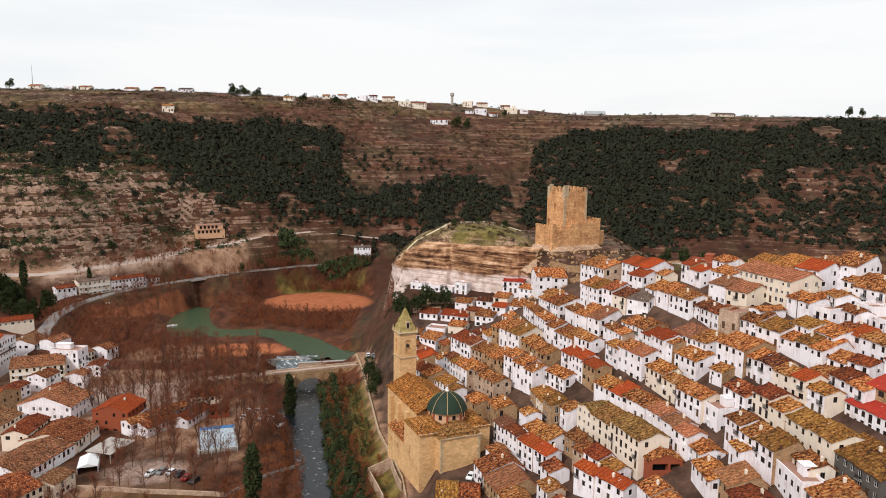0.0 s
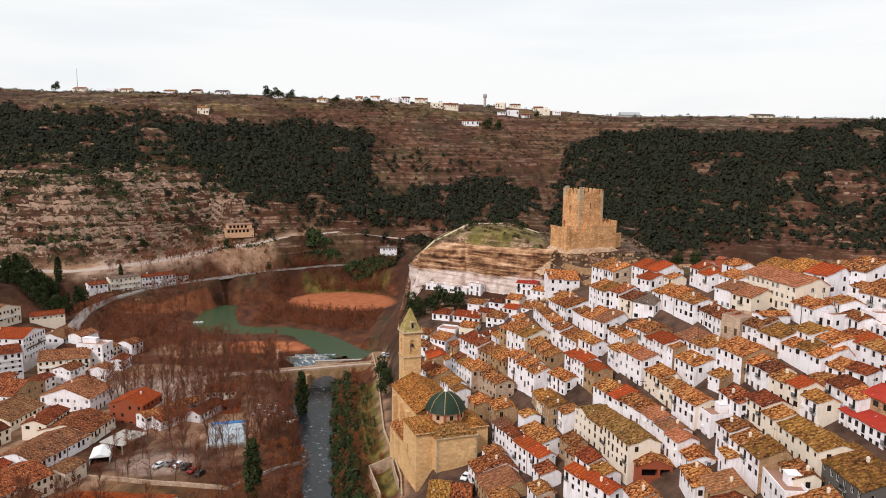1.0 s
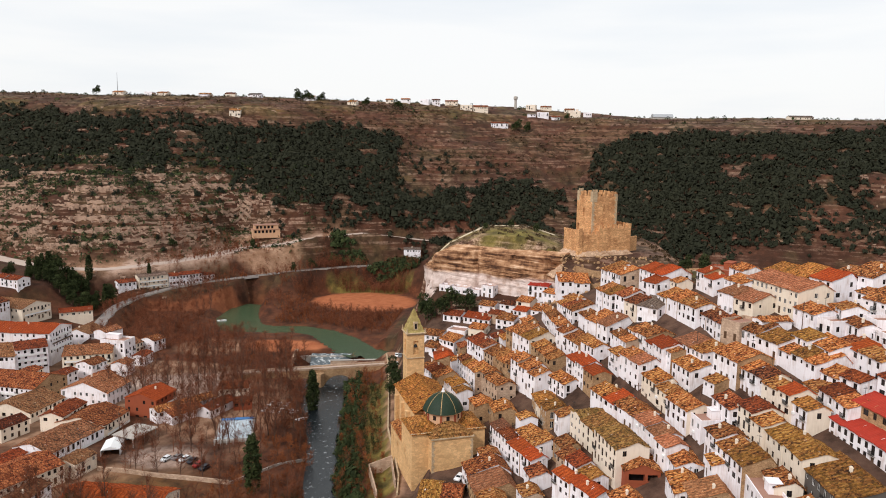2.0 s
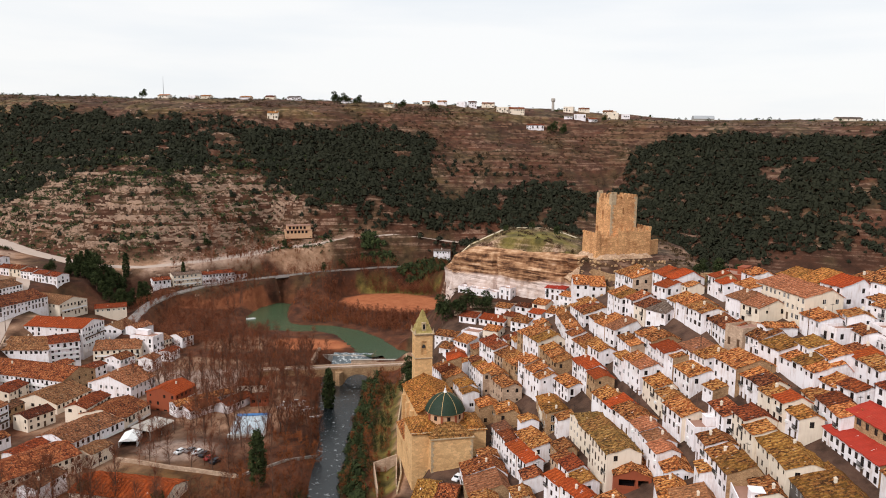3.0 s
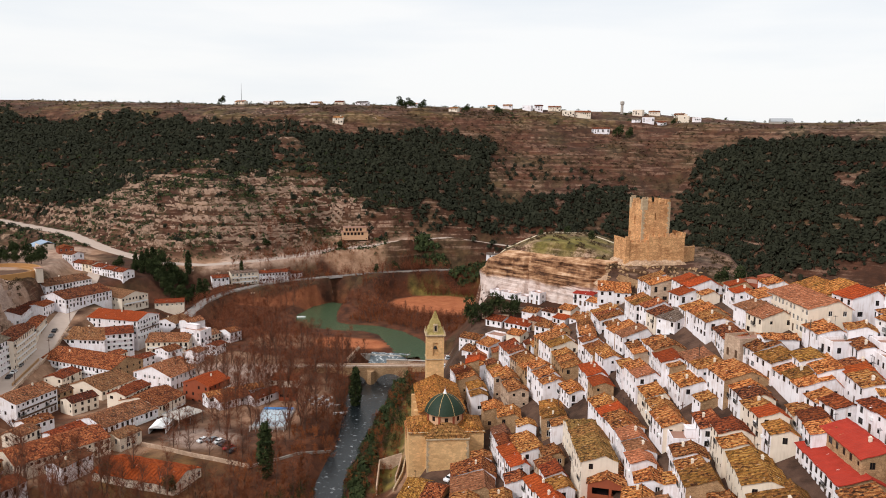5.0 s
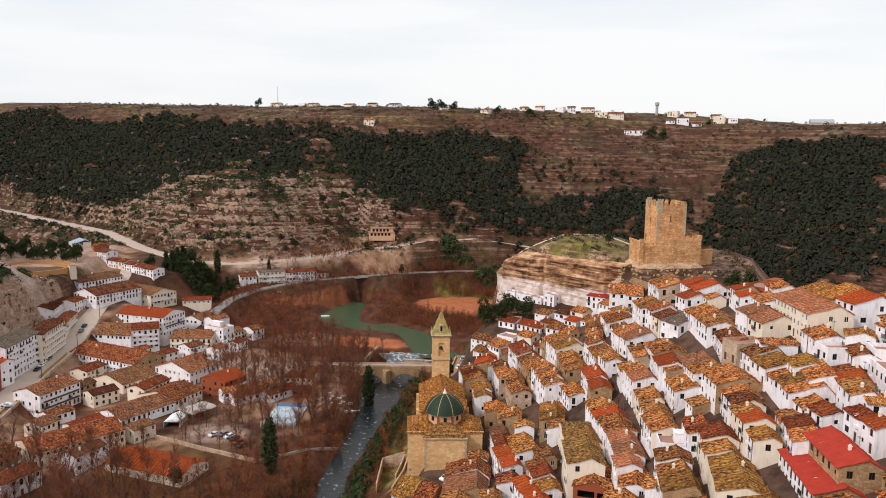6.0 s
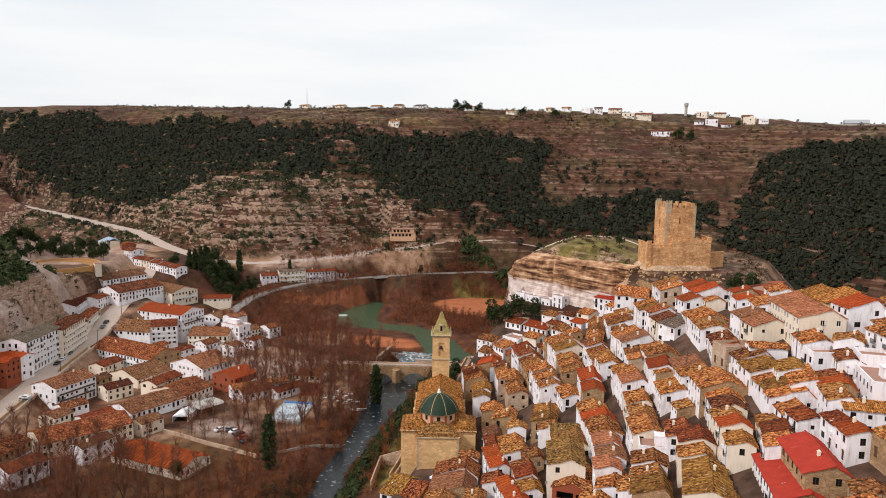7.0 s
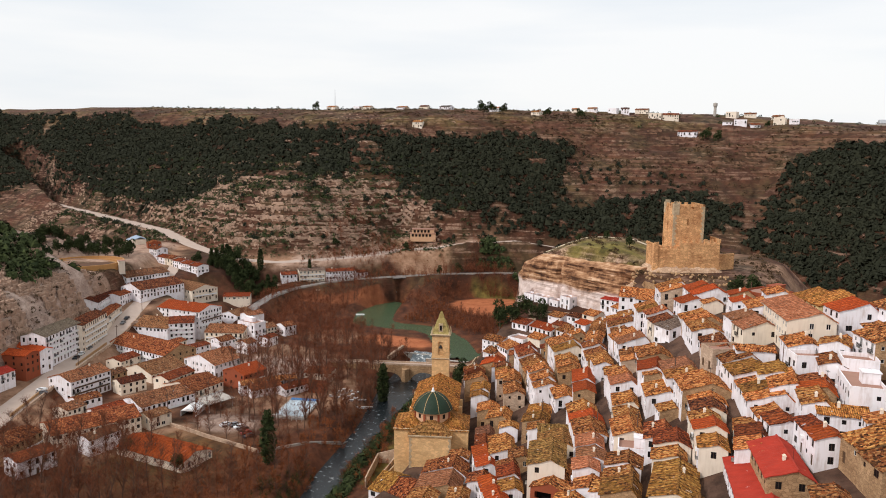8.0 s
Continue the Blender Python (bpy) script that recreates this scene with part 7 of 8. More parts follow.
for i in range(5):
    for j in range(4):
        x, y = -74 + 3.4 * i, 262 + 3.2 * j
        t = at_ground("picnic_table", x, y, 20, "weathered wooden picnic table under bare trees", "table", "picnic tables")
        part("tabletop", box_bm(-0.9, -0.4, 0.70, 0.9, 0.4, 0.76), "frame_w", t)
        for sy in (-0.75, 0.75):
            part("bench", box_bm(-0.9, sy - 0.14, 0.42, 0.9, sy + 0.14, 0.47), "frame_w", t)
        part("trestle", box_bm(-0.6, -0.06, 0, 0.6, 0.06, 0.7), "frame", t)
boat = anchor("ferry_boat", pose(-151, 401, 4.35, 0, 0, 30), "small white flat boat moored on the pool", "boat")
bm = prism_bm([(-2.6, -0.8), (2.0, -0.8), (3.0, 0), (2.0, 0.8), (-2.6, 0.8)], 0, 0.6)
part("hull", bm, "white", boat)

# ruined walls and terraces below the castle
for x0, y0, x1, y1, hh in ((38, 308, 46, 303, 2.4), (46, 303, 60, 301, 2.2), (60, 301, 72, 298, 2.0), (44, 298, 58, 294, 1.8), (58, 294, 70, 290, 1.6), (34, 314, 38, 308, 3.0), (76, 297, 86, 280, 1.2), (86, 280, 97, 270, 1.2), (72, 276, 84, 264, 1.5)):
    low_wall(x0, y0, x1, y1, hh, "t", "crumbling tan terrace wall below the castle", 0.7, "terrace_wall")
for x0, y0, x1, y1, hh in ((-6, 315, 6, 313, 2.2), (6, 313, 22, 309, 2.4), (22, 309, 31, 312, 2.6), (31, 313, 37, 306, 2.2), (-12, 309, 0, 308, 1.8)):
    low_wall(x0, y0, x1, y1, hh, "s", "pale rubble terrace wall below the cliff", 0.7, "terrace_wall")
rr = random.Random(9)
bm = bmesh.new()
for i in range(260):
    x, y = rr.uniform(34, 78), rr.uniform(290, 312)
    m = Matrix.Translation((x, y, ground_z(x, y) + 0.1)) @ Euler((rr.random() * 6, rr.random() * 6, rr.random() * 6)).to_matrix().to_4x4() @ Matrix.Diagonal((rr.uniform(0.4, 1.6), rr.uniform(0.4, 1.2), rr.uniform(0.3, 1.0), 1))
    bmesh.ops.create_icosphere(bm, subdivisions=1, radius=0.8, matrix=m)
rubble = mesh_object("rubble", [], [], "t")
bm.to_mesh(rubble.data)
bm.free()
tagged(rubble, "loose tan boulders and rubble below the castle", "rubble", kind="stuff")


def utility_pole(x, y, high=8.0):
    top = at_ground("utility_pole", x, y, rr.uniform(0, 90), "weathered grey wooden utility pole with crossarm", "pole", "utility poles")
    bm = bmesh.new()
    bmesh.ops.create_cone(bm, segments=7, radius1=0.16, radius2=0.11, depth=high + 1, cap_ends=True, matrix=Matrix.Translation((0, 0, (high - 1) / 2)))
    part("pole", bm, "bark", top)
    part("crossarm", box_bm(-0.8, -0.06, high - 0.9, 0.8, 0.06, high - 0.75), "bark", top)


for x, y in ((99, 199), (103, 214), (74, 206), (57, 196), (88, 246), (70, 182), (36, 214), (112, 222), (-186, 226), (-205, 262), (-226, 296), (-118, 236), (-120, 216), (-168, 258)):
    utility_pole(x, y)

# ---- woods and scrub on the slopes ----
def off_road(x, y, gap=4.0):
    return course(x, y, [(p[0], p[1], p[2]) for p in UPPER_ROAD])[0] > gap + 4.5


def clump_cloud(name, spots, mat, label, category, tris=26, seed=1, core=False, leaf=0.34):
    """Many crowns of small leaf clumps in one mesh. spots: x, y, z, radius, height."""
    rng = np.random.default_rng(seed)
    spots = np.asarray(spots, float)
    n = len(spots)
    d = rng.normal(size=(n, tris, 3))
    d /= np.linalg.norm(d, axis=2)[..., None]
    d[..., 2] = np.abs(d[..., 2]) * 0.9 + 0.05 * rng.random((n, tris))
    lobes = rng.uniform(0.7, 1.1, (n, tris, 1))
    c = d * lobes * np.stack([spots[:, 3], spots[:, 3], spots[:, 4]], 1)[:, None, :] + spots[:, None, :3]
    size = (spots[:, 3] * leaf)[:, None, None, None]
    off = rng.normal(size=(n, tris, 3, 3))
    off = (off - 0.85 * (off * d[:, :, None, :]).sum(-1, keepdims=True) * d[:, :, None, :]) * size
    v = (c[:, :, None, :] + off).reshape(-1, 3)
    m = n * tris
    nrm = np.repeat(d * (0.5, 0.5, 0.5) + (0, 0, 0.7), 3, axis=1).reshape(-1, 3) + 0.14 * rng.normal(size=(m * 3, 3))
    face = np.cross(v[1::3] - v[0::3], v[2::3] - v[0::3])
    back = (face * nrm[0::3]).sum(1) < 0
    v3 = v.reshape(-1, 3, 3)
    v3[back] = v3[back][:, ::-1]
    v = v3.reshape(-1, 3)
    tri_ids = np.arange(m * 3, dtype=np.int32)
    if core:
        # a ragged inner mass that closes each crown
        g = np.linspace(0, 2 * np.pi, 6)[:-1]
        ring_ = np.array([(math.cos(q) * r, math.sin(q) * r, z) for r, z in ((0.66, 0.05), (0.52, 0.6)) for q in g] + [(0, 0, 0.95)])
        unit = ring_[None] * rng.uniform(0.6, 1.15, (n, len(ring_), 1))
        cv = unit * np.stack([spots[:, 3], spots[:, 3], spots[:, 4]], 1)[:, None, :] + spots[:, None, :3]
        tri = []
        for i in range(5):
            j = (i + 1) % 5
            tri += [(i, j, 5 + j), (i, 5 + j, 5 + i), (5 + i, 5 + j, 10)]
        ids = (np.array(tri).reshape(1, -1) + (np.arange(n) * len(ring_))[:, None] + len(v)).ravel()
        v = np.concatenate([v, cv.reshape(-1, 3)])
        nrm = np.concatenate([nrm, (unit * (0.7, 0.7, 0.9) + (0, 0, 0.4)).reshape(-1, 3)])
        tri_ids = np.concatenate([tri_ids, ids]).astype(np.int32)
    me = bpy.data.meshes.new(name)
    me.vertices.add(len(v))
    me.vertices.foreach_set("co", v.astype(np.float32).ravel())
    me.loops.add(len(tri_ids))
    me.loops.foreach_set("vertex_index", tri_ids)
    me.polygons.add(len(tri_ids) // 3)
    me.polygons.foreach_set("loop_start", np.arange(0, len(tri_ids), 3, dtype=np.int32))
    me.polygons.foreach_set("use_smooth", [True] * (len(tri_ids) // 3))
    me.update(calc_edges=True)
    me.normals_split_custom_set_from_vertices(nrm / np.linalg.norm(nrm, axis=1)[:, None])
    me.materials.append(MAT[mat])
    return tagged(new(name, me), label, category, kind="stuff")


WOODS = [  # outlines of the stands on the slopes, and square metres to a tree
    ([(-1000, 700), (-760, 655), (-590, 640), (-400, 602), (-335, 584), (-285, 574), (-262, 552), (-240, 520), (-245, 506), (-273, 499), (-300, 506), (-347, 492), (-364, 476), (-386, 459),
      (-474, 478), (-560, 508), (-645, 525), (-690, 495), (-1000, 500)], 5.6),
    ([(-245, 576), (-186, 608), (-140, 630), (-98, 644), (-88, 612), (-87, 589), (-78, 568), (-37, 584), (10, 600), (51, 615), (57, 598), (36, 568), (24, 540), (-40, 516), (-80, 522), (-106, 518),
      (-118, 528), (-154, 523), (-184, 516), (-204, 528), (-225, 556)], 3.8),
    ([(83, 651), (112, 678), (163, 662), (257, 634), (330, 638), (378, 664), (430, 664), (430, 610), (337, 568), (264, 556), (215, 532), (190, 500), (150, 508), (104, 520), (60, 575), (76, 615)], 4.0),
    ([(190, 500), (215, 532), (264, 556), (337, 568), (420, 600), (520, 600), (520, 460), (330, 470), (260, 476)], 12.0),
    ([(-285, 588), (-245, 590), (-204, 530), (-240, 510), (-262, 540)], 17.0),
]


def inside(x, y, outline):
    hit = np.zeros(len(x), bool)
    for (x0, y0), (x1, y1) in zip(outline, outline[1:] + outline[:1]):
        cross = (y0 > y) != (y1 > y)
        hit ^= cross & (x < (x1 - x0) * (y - y0) / ((y1 - y0) or 1e-9) + x0)
    return hit


wr = np.random.default_rng(5)
spots = []
for outline, area in WOODS:
    ox, oy = [p[0] for p in outline], [p[1] for p in outline]
    n = int((max(ox) - min(ox) + 20) * (max(oy) - min(oy) + 20) / area)
    x, y = wr.uniform(min(ox) - 10, max(ox) + 10, n), wr.uniform(min(oy) - 10, max(oy) + 10, n)
    keep_ = inside(x + 26 * fbm(x / 22, y / 22) + wr.normal(0, 3, n), y + 26 * fbm(x / 22 + 50, y / 22) + wr.normal(0, 3, n), outline)
    keep_ &= off_road(x, y) & (fbm(x / 18, y / 18) + 0.5 * fbm(x / 60, y / 60) > -0.22) 
    x, y = x[keep_], y[keep_]
    z = land(x, y)[0]
    rad = 1.2 + 2.6 * wr.random(len(x)) ** 1.8
    spots.append(np.stack([x, y, z + 0.2, rad, rad * wr.uniform(0.8, 1.6, len(x))], 1))
clump_cloud("pine_wood", np.concatenate(spots), "pine", "dark green pine wood covering the gorge side", "wood", 20, 2, True, 0.40)
n = 15000
x, y = wr.uniform(-700, 520, n), wr.uniform(380, 740, n)
z, mk = land(x, y)
s = y - np.interp(x, FOOT_X, FOOT_Y)
ok = off_road(x, y, 2.0) & (s > 18) & (wr.random(n) < 0.75 + 1.4 * fbm(x / 45, y / 45))
x, y, z = x[ok], y[ok], z[ok]
rad = wr.uniform(0.6, 1.7, len(x))
clump_cloud("hillside_scrub", np.stack([x, y, z, rad, rad * 0.9], 1), "scrub", "dry brown and olive scrub scattered over the slopes", "scrub", 14, 3)
n = 3800
x, y = wr.uniform(-520, 420, n), wr.uniform(380, 640, n)
s = y - np.interp(x, FOOT_X, FOOT_Y)
ok = off_road(x, y) & (s > 14) & (s < 170) & (wr.random(n) < 0.45 + 1.2 * fbm(x / 40, y / 40))
x, y = x[ok], y[ok]
z = land(x, y)[0]
rad = wr.uniform(1.3, 2.6, len(x))
clump_cloud("slope_pines", np.stack([x, y, z, rad, rad * 1.6], 1), "pine", "scattered dark young pines on the stony slope", "pines", 30, 4, True)
n = 17000
x, y = wr.uniform(-520, -130, n), wr.uniform(400, 560, n)
s = y - np.interp(x, FOOT_X, FOOT_Y)
ok = off_road(x, y, 2.0) & (s > 8) & (s < 120) & (fbm(x / 16, y / 16) > -0.12)
x, y = x[ok], y[ok]
z = land(x, y)[0]
rad = 0.5 + 2.0 * wr.random(len(x)) ** 2
clump_cloud("stony_slope_bushes", np.stack([x, y, z, rad, rad * 0.9], 1), "ever", "dark green bushes dotted over the stony slope", "bushes", 18, 14)
n = 5200
x, y = wr.uniform(-330, 120, n), wr.uniform(555, 720, n)
s = y - np.interp(x, FOOT_X, FOOT_Y)
ok = off_road(x, y) & (s > 90) & (fbm(x / 30, y / 12) + 0.5 * fbm(x / 80, y / 40) > 0.02)
x, y = x[ok], y[ok]
rad = wr.uniform(0.6, 2.2, len(x))
clump_cloud("terrace_scrub", np.stack([x, y, land(x, y)[0], rad, rad * 0.85], 1), "scrub", "dark olive and brown scrub along the old terraces", "scrub", 18, 17)
# broken beds of limestone that stand out of the slopes
lr = np.random.default_rng(41)
V, F = [], []
for x0, y0, x1, y1, n, lo, hi in ((-560, 395, -140, 520, 7500, 0.8, 4.5), (-360, 460, -180, 640, 900, 0.8, 4.0), (220, 480, 480, 560, 300, 0.8, 4.0), (-285, 195, -200, 290, 5200, 1.2, 6.0), (-350, 305, -300, 350, 160, 1.0, 4.0)):
    x, y = lr.uniform(x0, x1, n), lr.uniform(y0, y1, n)
    z, mk = land(x, y)
    gx_, gy_ = (land(x + 4, y)[0] - land(x - 4, y)[0]) / 8, (land(x, y + 4)[0] - land(x, y - 4)[0]) / 8
    steep = np.hypot(gx_, gy_)
    keep_ = (steep > 0.16) & (fbm(x / 26, y / 26) + 0.5 * fbm(x / 7, y / 7) > 0.0) & (z > 15)
    for line, gap in ((UPPER_ROAD, 6), (VALLEY_ROAD, 6), (HILL_STREET, 7)):
        keep_ &= course(x, y, [(p[0], p[1], p[2]) for p in line])[0] > gap
    for a, b, c, ux, uy in zip(x[keep_], y[keep_], z[keep_], -gy_[keep_] / steep[keep_], gx_[keep_] / steep[keep_]):
        ln, hh = lr.uniform(lo, hi), lr.uniform(0.12, 0.6) if b > 380 else lr.uniform(0.3, 1.9)
        k, m = len(V), 5
        for i in range(m + 1):
            s, w = (i / m - 0.5) * ln, lr.uniform(0.1, 0.7) * (0.4 if i in (0, m) else 1)
            px0, py0, ht = a + ux * s - uy * w + lr.normal(0, 0.15), b + uy * s + ux * w + lr.normal(0, 0.15), hh * lr.uniform(0.6, 1.1)
            V += [(px0, py0, c - 1.2), (px0, py0, c + ht), (px0 + uy * (w + 0.5), py0 - ux * (w + 0.5), c + ht + 0.1)]
        for i in range(m):
            q_ = k + 3 * i
            F += [(q_, q_ + 3, q_ + 4, q_ + 1), (q_ + 1, q_ + 4, q_ + 5, q_ + 2)]
        F += [(k, k + 1, k + 2), (k + 3 * m, k + 3 * m + 2, k + 3 * m + 1)]
tagged(mesh_object("limestone_ledges", V, F, "ledge"), "broken pale limestone beds standing out of the slopes", "ledges", kind="stuff")
# old terrace walls and outcropping beds that run level round the slopes
for x0, x1, levels, keep_at, hh, stone in ((-330, 150, np.arange(92, 141, 3.4), 0.04, 0.75, "terrace"), (-420, -172, np.arange(42, 84, 2.3), -0.03, 0.95, "ledge"), (190, 480, np.arange(48, 92, 3.6), 0.10, 0.7, "terrace"), (-900, -330, np.arange(118, 146, 5.0), 0.05, 0.8, "terrace")):
    V, F = [], []
    xs_ = np.arange(x0, x1, 1.6)
    ys_ = np.arange(385, 720, 1.5)
    H = land(*np.meshgrid(xs_, ys_))[0]
    for lv in levels:
        lv2 = lv + 2.2 * fbm(xs_ / 60, np.full(len(xs_), lv))
        above = H >= lv2[None]
        y_at = ys_[np.argmax(above, axis=0)]
        on = above.any(axis=0) & (fbm(xs_ / 17, np.full(len(xs_), lv * 3.1)) + 0.6 * fbm(xs_ / 70, np.full(len(xs_), lv * 0.9)) > keep_at)
        on &= off_road(xs_, y_at, 1.0) & (np.abs(np.gradient(y_at)) < 4)
        run = []
        for i in range(len(xs_) + 1):
            if i < len(xs_) and on[i]:
                run.append((xs_[i], y_at[i] - 0.7 + lr.normal(0, 0.25), H[np.argmax(above[:, i]), i], hh * lr.uniform(0.35, 1.2)))
                continue
            if len(run) > 2:
                k = len(V)
                for j, (a, b, c, t) in enumerate(run):
                    t = t if 0 < j < len(run) - 1 else 0.1
                    V += [(a, b, c - 1.6), (a, b, c + t), (a, b + 0.8, c + t + 0.05), (a, b + 0.9, c - 1.0)]
                for j in range(len(run) - 1):
                    q_ = k + 4 * j
                    F += [(q_, q_ + 4, q_ + 5, q_ + 1), (q_ + 1, q_ + 5, q_ + 6, q_ + 2), (q_ + 2, q_ + 6, q_ + 7, q_ + 3)]
            run = []
    tagged(mesh_object("terrace_walls", V, F, stone), "low weathered dry-stone terrace walls round the slopes", "terrace wall", kind="stuff")
# the wooded knoll beside the lower town
n = 2600
x, y = wr.uniform(-420, -225, n), wr.uniform(180, 330, n)
l = (x + 194) * -0.49 + (y - 217) * 0.872
q = (x + 194) * -0.872 + (y - 217) * -0.49
ok = (q > 24) & (l < 88 + 0.12 * q) & (l > 34) & (fbm(x / 30, y / 30) > -0.10 - 0.004 * (q - 26))
x, y = x[ok], y[ok]
z = land(x, y)[0]
rad = wr.uniform(2.0, 3.6, len(x))
clump_cloud("knoll_pines", np.stack([x, y, z + 1, rad, rad * 1.5], 1), "ever", "dark green pines on the rocky knoll", "pines", 46, 6, True)
n = 2600
x, y = wr.uniform(-310, -200, n), wr.uniform(185, 300, n)
q = (x + 194) * -0.872 + (y - 217) * -0.49
ok = (q > 13) & (fbm(x / 12, y / 12) > -0.02)
x, y = x[ok], y[ok]
rad = 0.4 + 1.3 * wr.random(len(x)) ** 2
clump_cloud("knoll_scrub", np.stack([x, y, land(x, y)[0], rad, rad * 0.9], 1), "scrub", "olive-brown scrub among the rock beds above the street", "scrub", 24, 18)
# along the plateau's edge
n = 420
x, y = wr.uniform(-700, 600, n), wr.uniform(640, 900, n)
s = y - np.interp(x, FOOT_X, FOOT_Y)
ok = s > 190
x, y = x[ok], y[ok]
z = land(x, y)[0]
rad = wr.uniform(0.9, 2.6, len(x))
clump_cloud("plateau_trees", np.stack([x, y, z, rad, rad * 1.2], 1), "ever", "small dark trees dotted along the plateau", "trees", 30, 7)


# ---- bare river trees ----
def limb(verts, faces, a, b, ra, rb, sides=5):
    a, b = Vector(a), Vector(b)
    d = (b - a).normalized()
    s = d.orthogonal().normalized()
    t = d.cross(s)
    k = len(verts)
    for p, r in ((a, ra), (b, rb)):
        for i in range(sides):
            g = 2 * math.pi * i / sides
            verts.append(p + (s * math.cos(g) + t * math.sin(g)) * r)
    for i in range(sides):
        j = (i + 1) % sides
        faces.append((k + i, k + j, k + sides + j, k + sides + i))


def bare_tree(seed, high, spread, twig_mat, twigs=900, label="tall bare winter poplar with grey-brown twigs"):
    rng = random.Random(seed)
    tv, tf, wv, wf = [], [], [], []
    ends = []
    p, d, steps = Vector((0, 0, -0.5)), Vector((0, 0, 1)), 7
    r0 = 0.014 * high
    for k in range(steps):
        q = p + d * high * 0.92 / steps
        limb(tv, tf, p, q, r0 * (1 - k / (steps + 0.5)), r0 * (1 - (k + 1) / (steps + 0.5)) + 0.01, 5)
        if k >= 1:
            for i in range(rng.randint(3, 5)):
                g = rng.uniform(0, 6.283)
                a = p.lerp(q, rng.random())
                e = Vector((math.cos(g) * spread, math.sin(g) * spread, rng.uniform(0.5, 1.1))).normalized()
                ln = high * rng.uniform(0.16, 0.30) * (1.15 - 0.6 * k / steps)
                b = a + e * ln
                limb(tv, tf, a, b, r0 * 0.34, r0 * 0.12, 3)
                ends.append((a, b, e))
                for m in range(2):
                    e2 = (e + Vector((rng.gauss(0, 0.5), rng.gauss(0, 0.5), rng.gauss(0.2, 0.3)))).normalized()
                    a2 = a.lerp(b, rng.uniform(0.3, 0.8))
                    b2 = a2 + e2 * ln * 0.6
                    limb(tv, tf, a2, b2, r0 * 0.16, r0 * 0.07, 3)
                    ends.append((a2, b2, e2))
        d = (d + Vector((rng.gauss(0, 0.07), rng.gauss(0, 0.07), 0))).normalized()
        p = q
    for i in range(twigs):
        p, q, d = rng.choice(ends)
        a = p.lerp(q, rng.uniform(0.15, 1.0))
        e = (d * 0.7 + Vector((rng.gauss(0, 0.55), rng.gauss(0, 0.55), rng.gauss(0.35, 0.45)))).normalized()
        ln = rng.uniform(0.8, 2.4) * high / 14
        s = e.orthogonal().normalized() * rng.uniform(0.012, 0.03)
        k = len(wv)
        wv.extend([a - s, a + s, a + e * ln])
        wf.append((k, k + 1, k + 2))
    top = anchor("bare_tree", Matrix.Identity(4), label, "tree", "bare trees by the river")
    mesh_object("trunk", tv, tf, "bark", top)
    mesh_object("crown", wv, wf, twig_mat, top)
    return top


KITS = [bare_tree(11, 17, 0.42, "twig", 850), bare_tree(12, 15, 0.6, "twig", 850), bare_tree(13, 19, 0.32, "twig", 850), bare_tree(14, 12, 0.8, "twig", 800),
        bare_tree(15, 7, 1.0, "twig_red", 900, "low rust-brown bare riverside willow"), bare_tree(16, 10, 0.8, "twig_red", 1000, "rust-brown bare willow by the water")]
tr = random.Random(77)


def clear_of_water(x, y, gap):
    for line in (RIVER, POOL, BACKWATER):
        d, w = course(np.array([x]), np.array([y]), line)
        if d[0] < w[0] + gap:
            return False
    return True


FIRST = set()
TAKEN = []


def plant(kit, x, y, size=1.0, sink=0.0):
    m = pose(x, y, ground_z(x, y) - sink, 0, 0, tr.uniform(0, 360)) @ Matrix.Scale(size, 4)
    if kit not in FIRST:
        FIRST.add(kit)
        KITS[kit].matrix_world = m
    else:
        ob = copy_thing(KITS[kit], m)
        ob.scale = (size, size, size)
        ob.location = m.translation


def grove(x0, y0, x1, y1, n, kits, sizes, gap=2.0, space=4.0):
    for _ in range(n * 4):
        if n <= 0:
            return
        x, y = tr.uniform(x0, x1), tr.uniform(y0, y1)
        if not clear_of_water(x, y, gap) or x > prom_x(y) - 4 or any(math.hypot(x - a, y - b) < space for a, b in TAKEN):
            continue
        if any(bx0 - 2 < x < bx1 + 2 and by0 - 2 < y < by1 + 2 for bx0, by0, bx1, by1 in KEEP_OUT):
            continue
        TAKEN.append((x, y))
        plant(tr.choice(kits), x, y, tr.uniform(*sizes))
        n -= 1


KEEP_OUT = [(-116, 342, -76, 368), (-160, 372, -118, 392), (-95, 211, -70, 222), (-89, 233, -73, 254), (-128, 205, -106, 262)]
grove(-106, 205, -58, 300, 110, [0, 1, 2, 3], (0.7, 1.0))
grove(-142, 266, -106, 304, 34, [0, 2, 1], (0.7, 0.95), 2.0, 4.6)
grove(-130, 300, -75, 342, 48, [0, 1, 2, 3, 5], (0.7, 1.0))
grove(-150, 128, -60, 184, 66, [0, 1, 2], (0.8, 1.1), 2.0, 3.4)
grove(-62, 170, -40, 300, 40, [4, 4, 5, 1], (0.6, 1.0), 0.5, 3.0)
grove(-42, 180, -20, 300, 24, [4, 4, 5], (0.5, 0.9), 0.5, 3.0)
grove(-110, 398, -30, 432, 30, [0, 1, 3, 5], (0.4, 0.6), 5.0, 4.5)
grove(-185, 400, -150, 440, 22, [0, 1, 3], (0.45, 0.7), 4.0, 3.5)
grove(-165, 345, -118, 372, 14, [0, 1, 3], (0.6, 0.9), 4.0, 4.0)


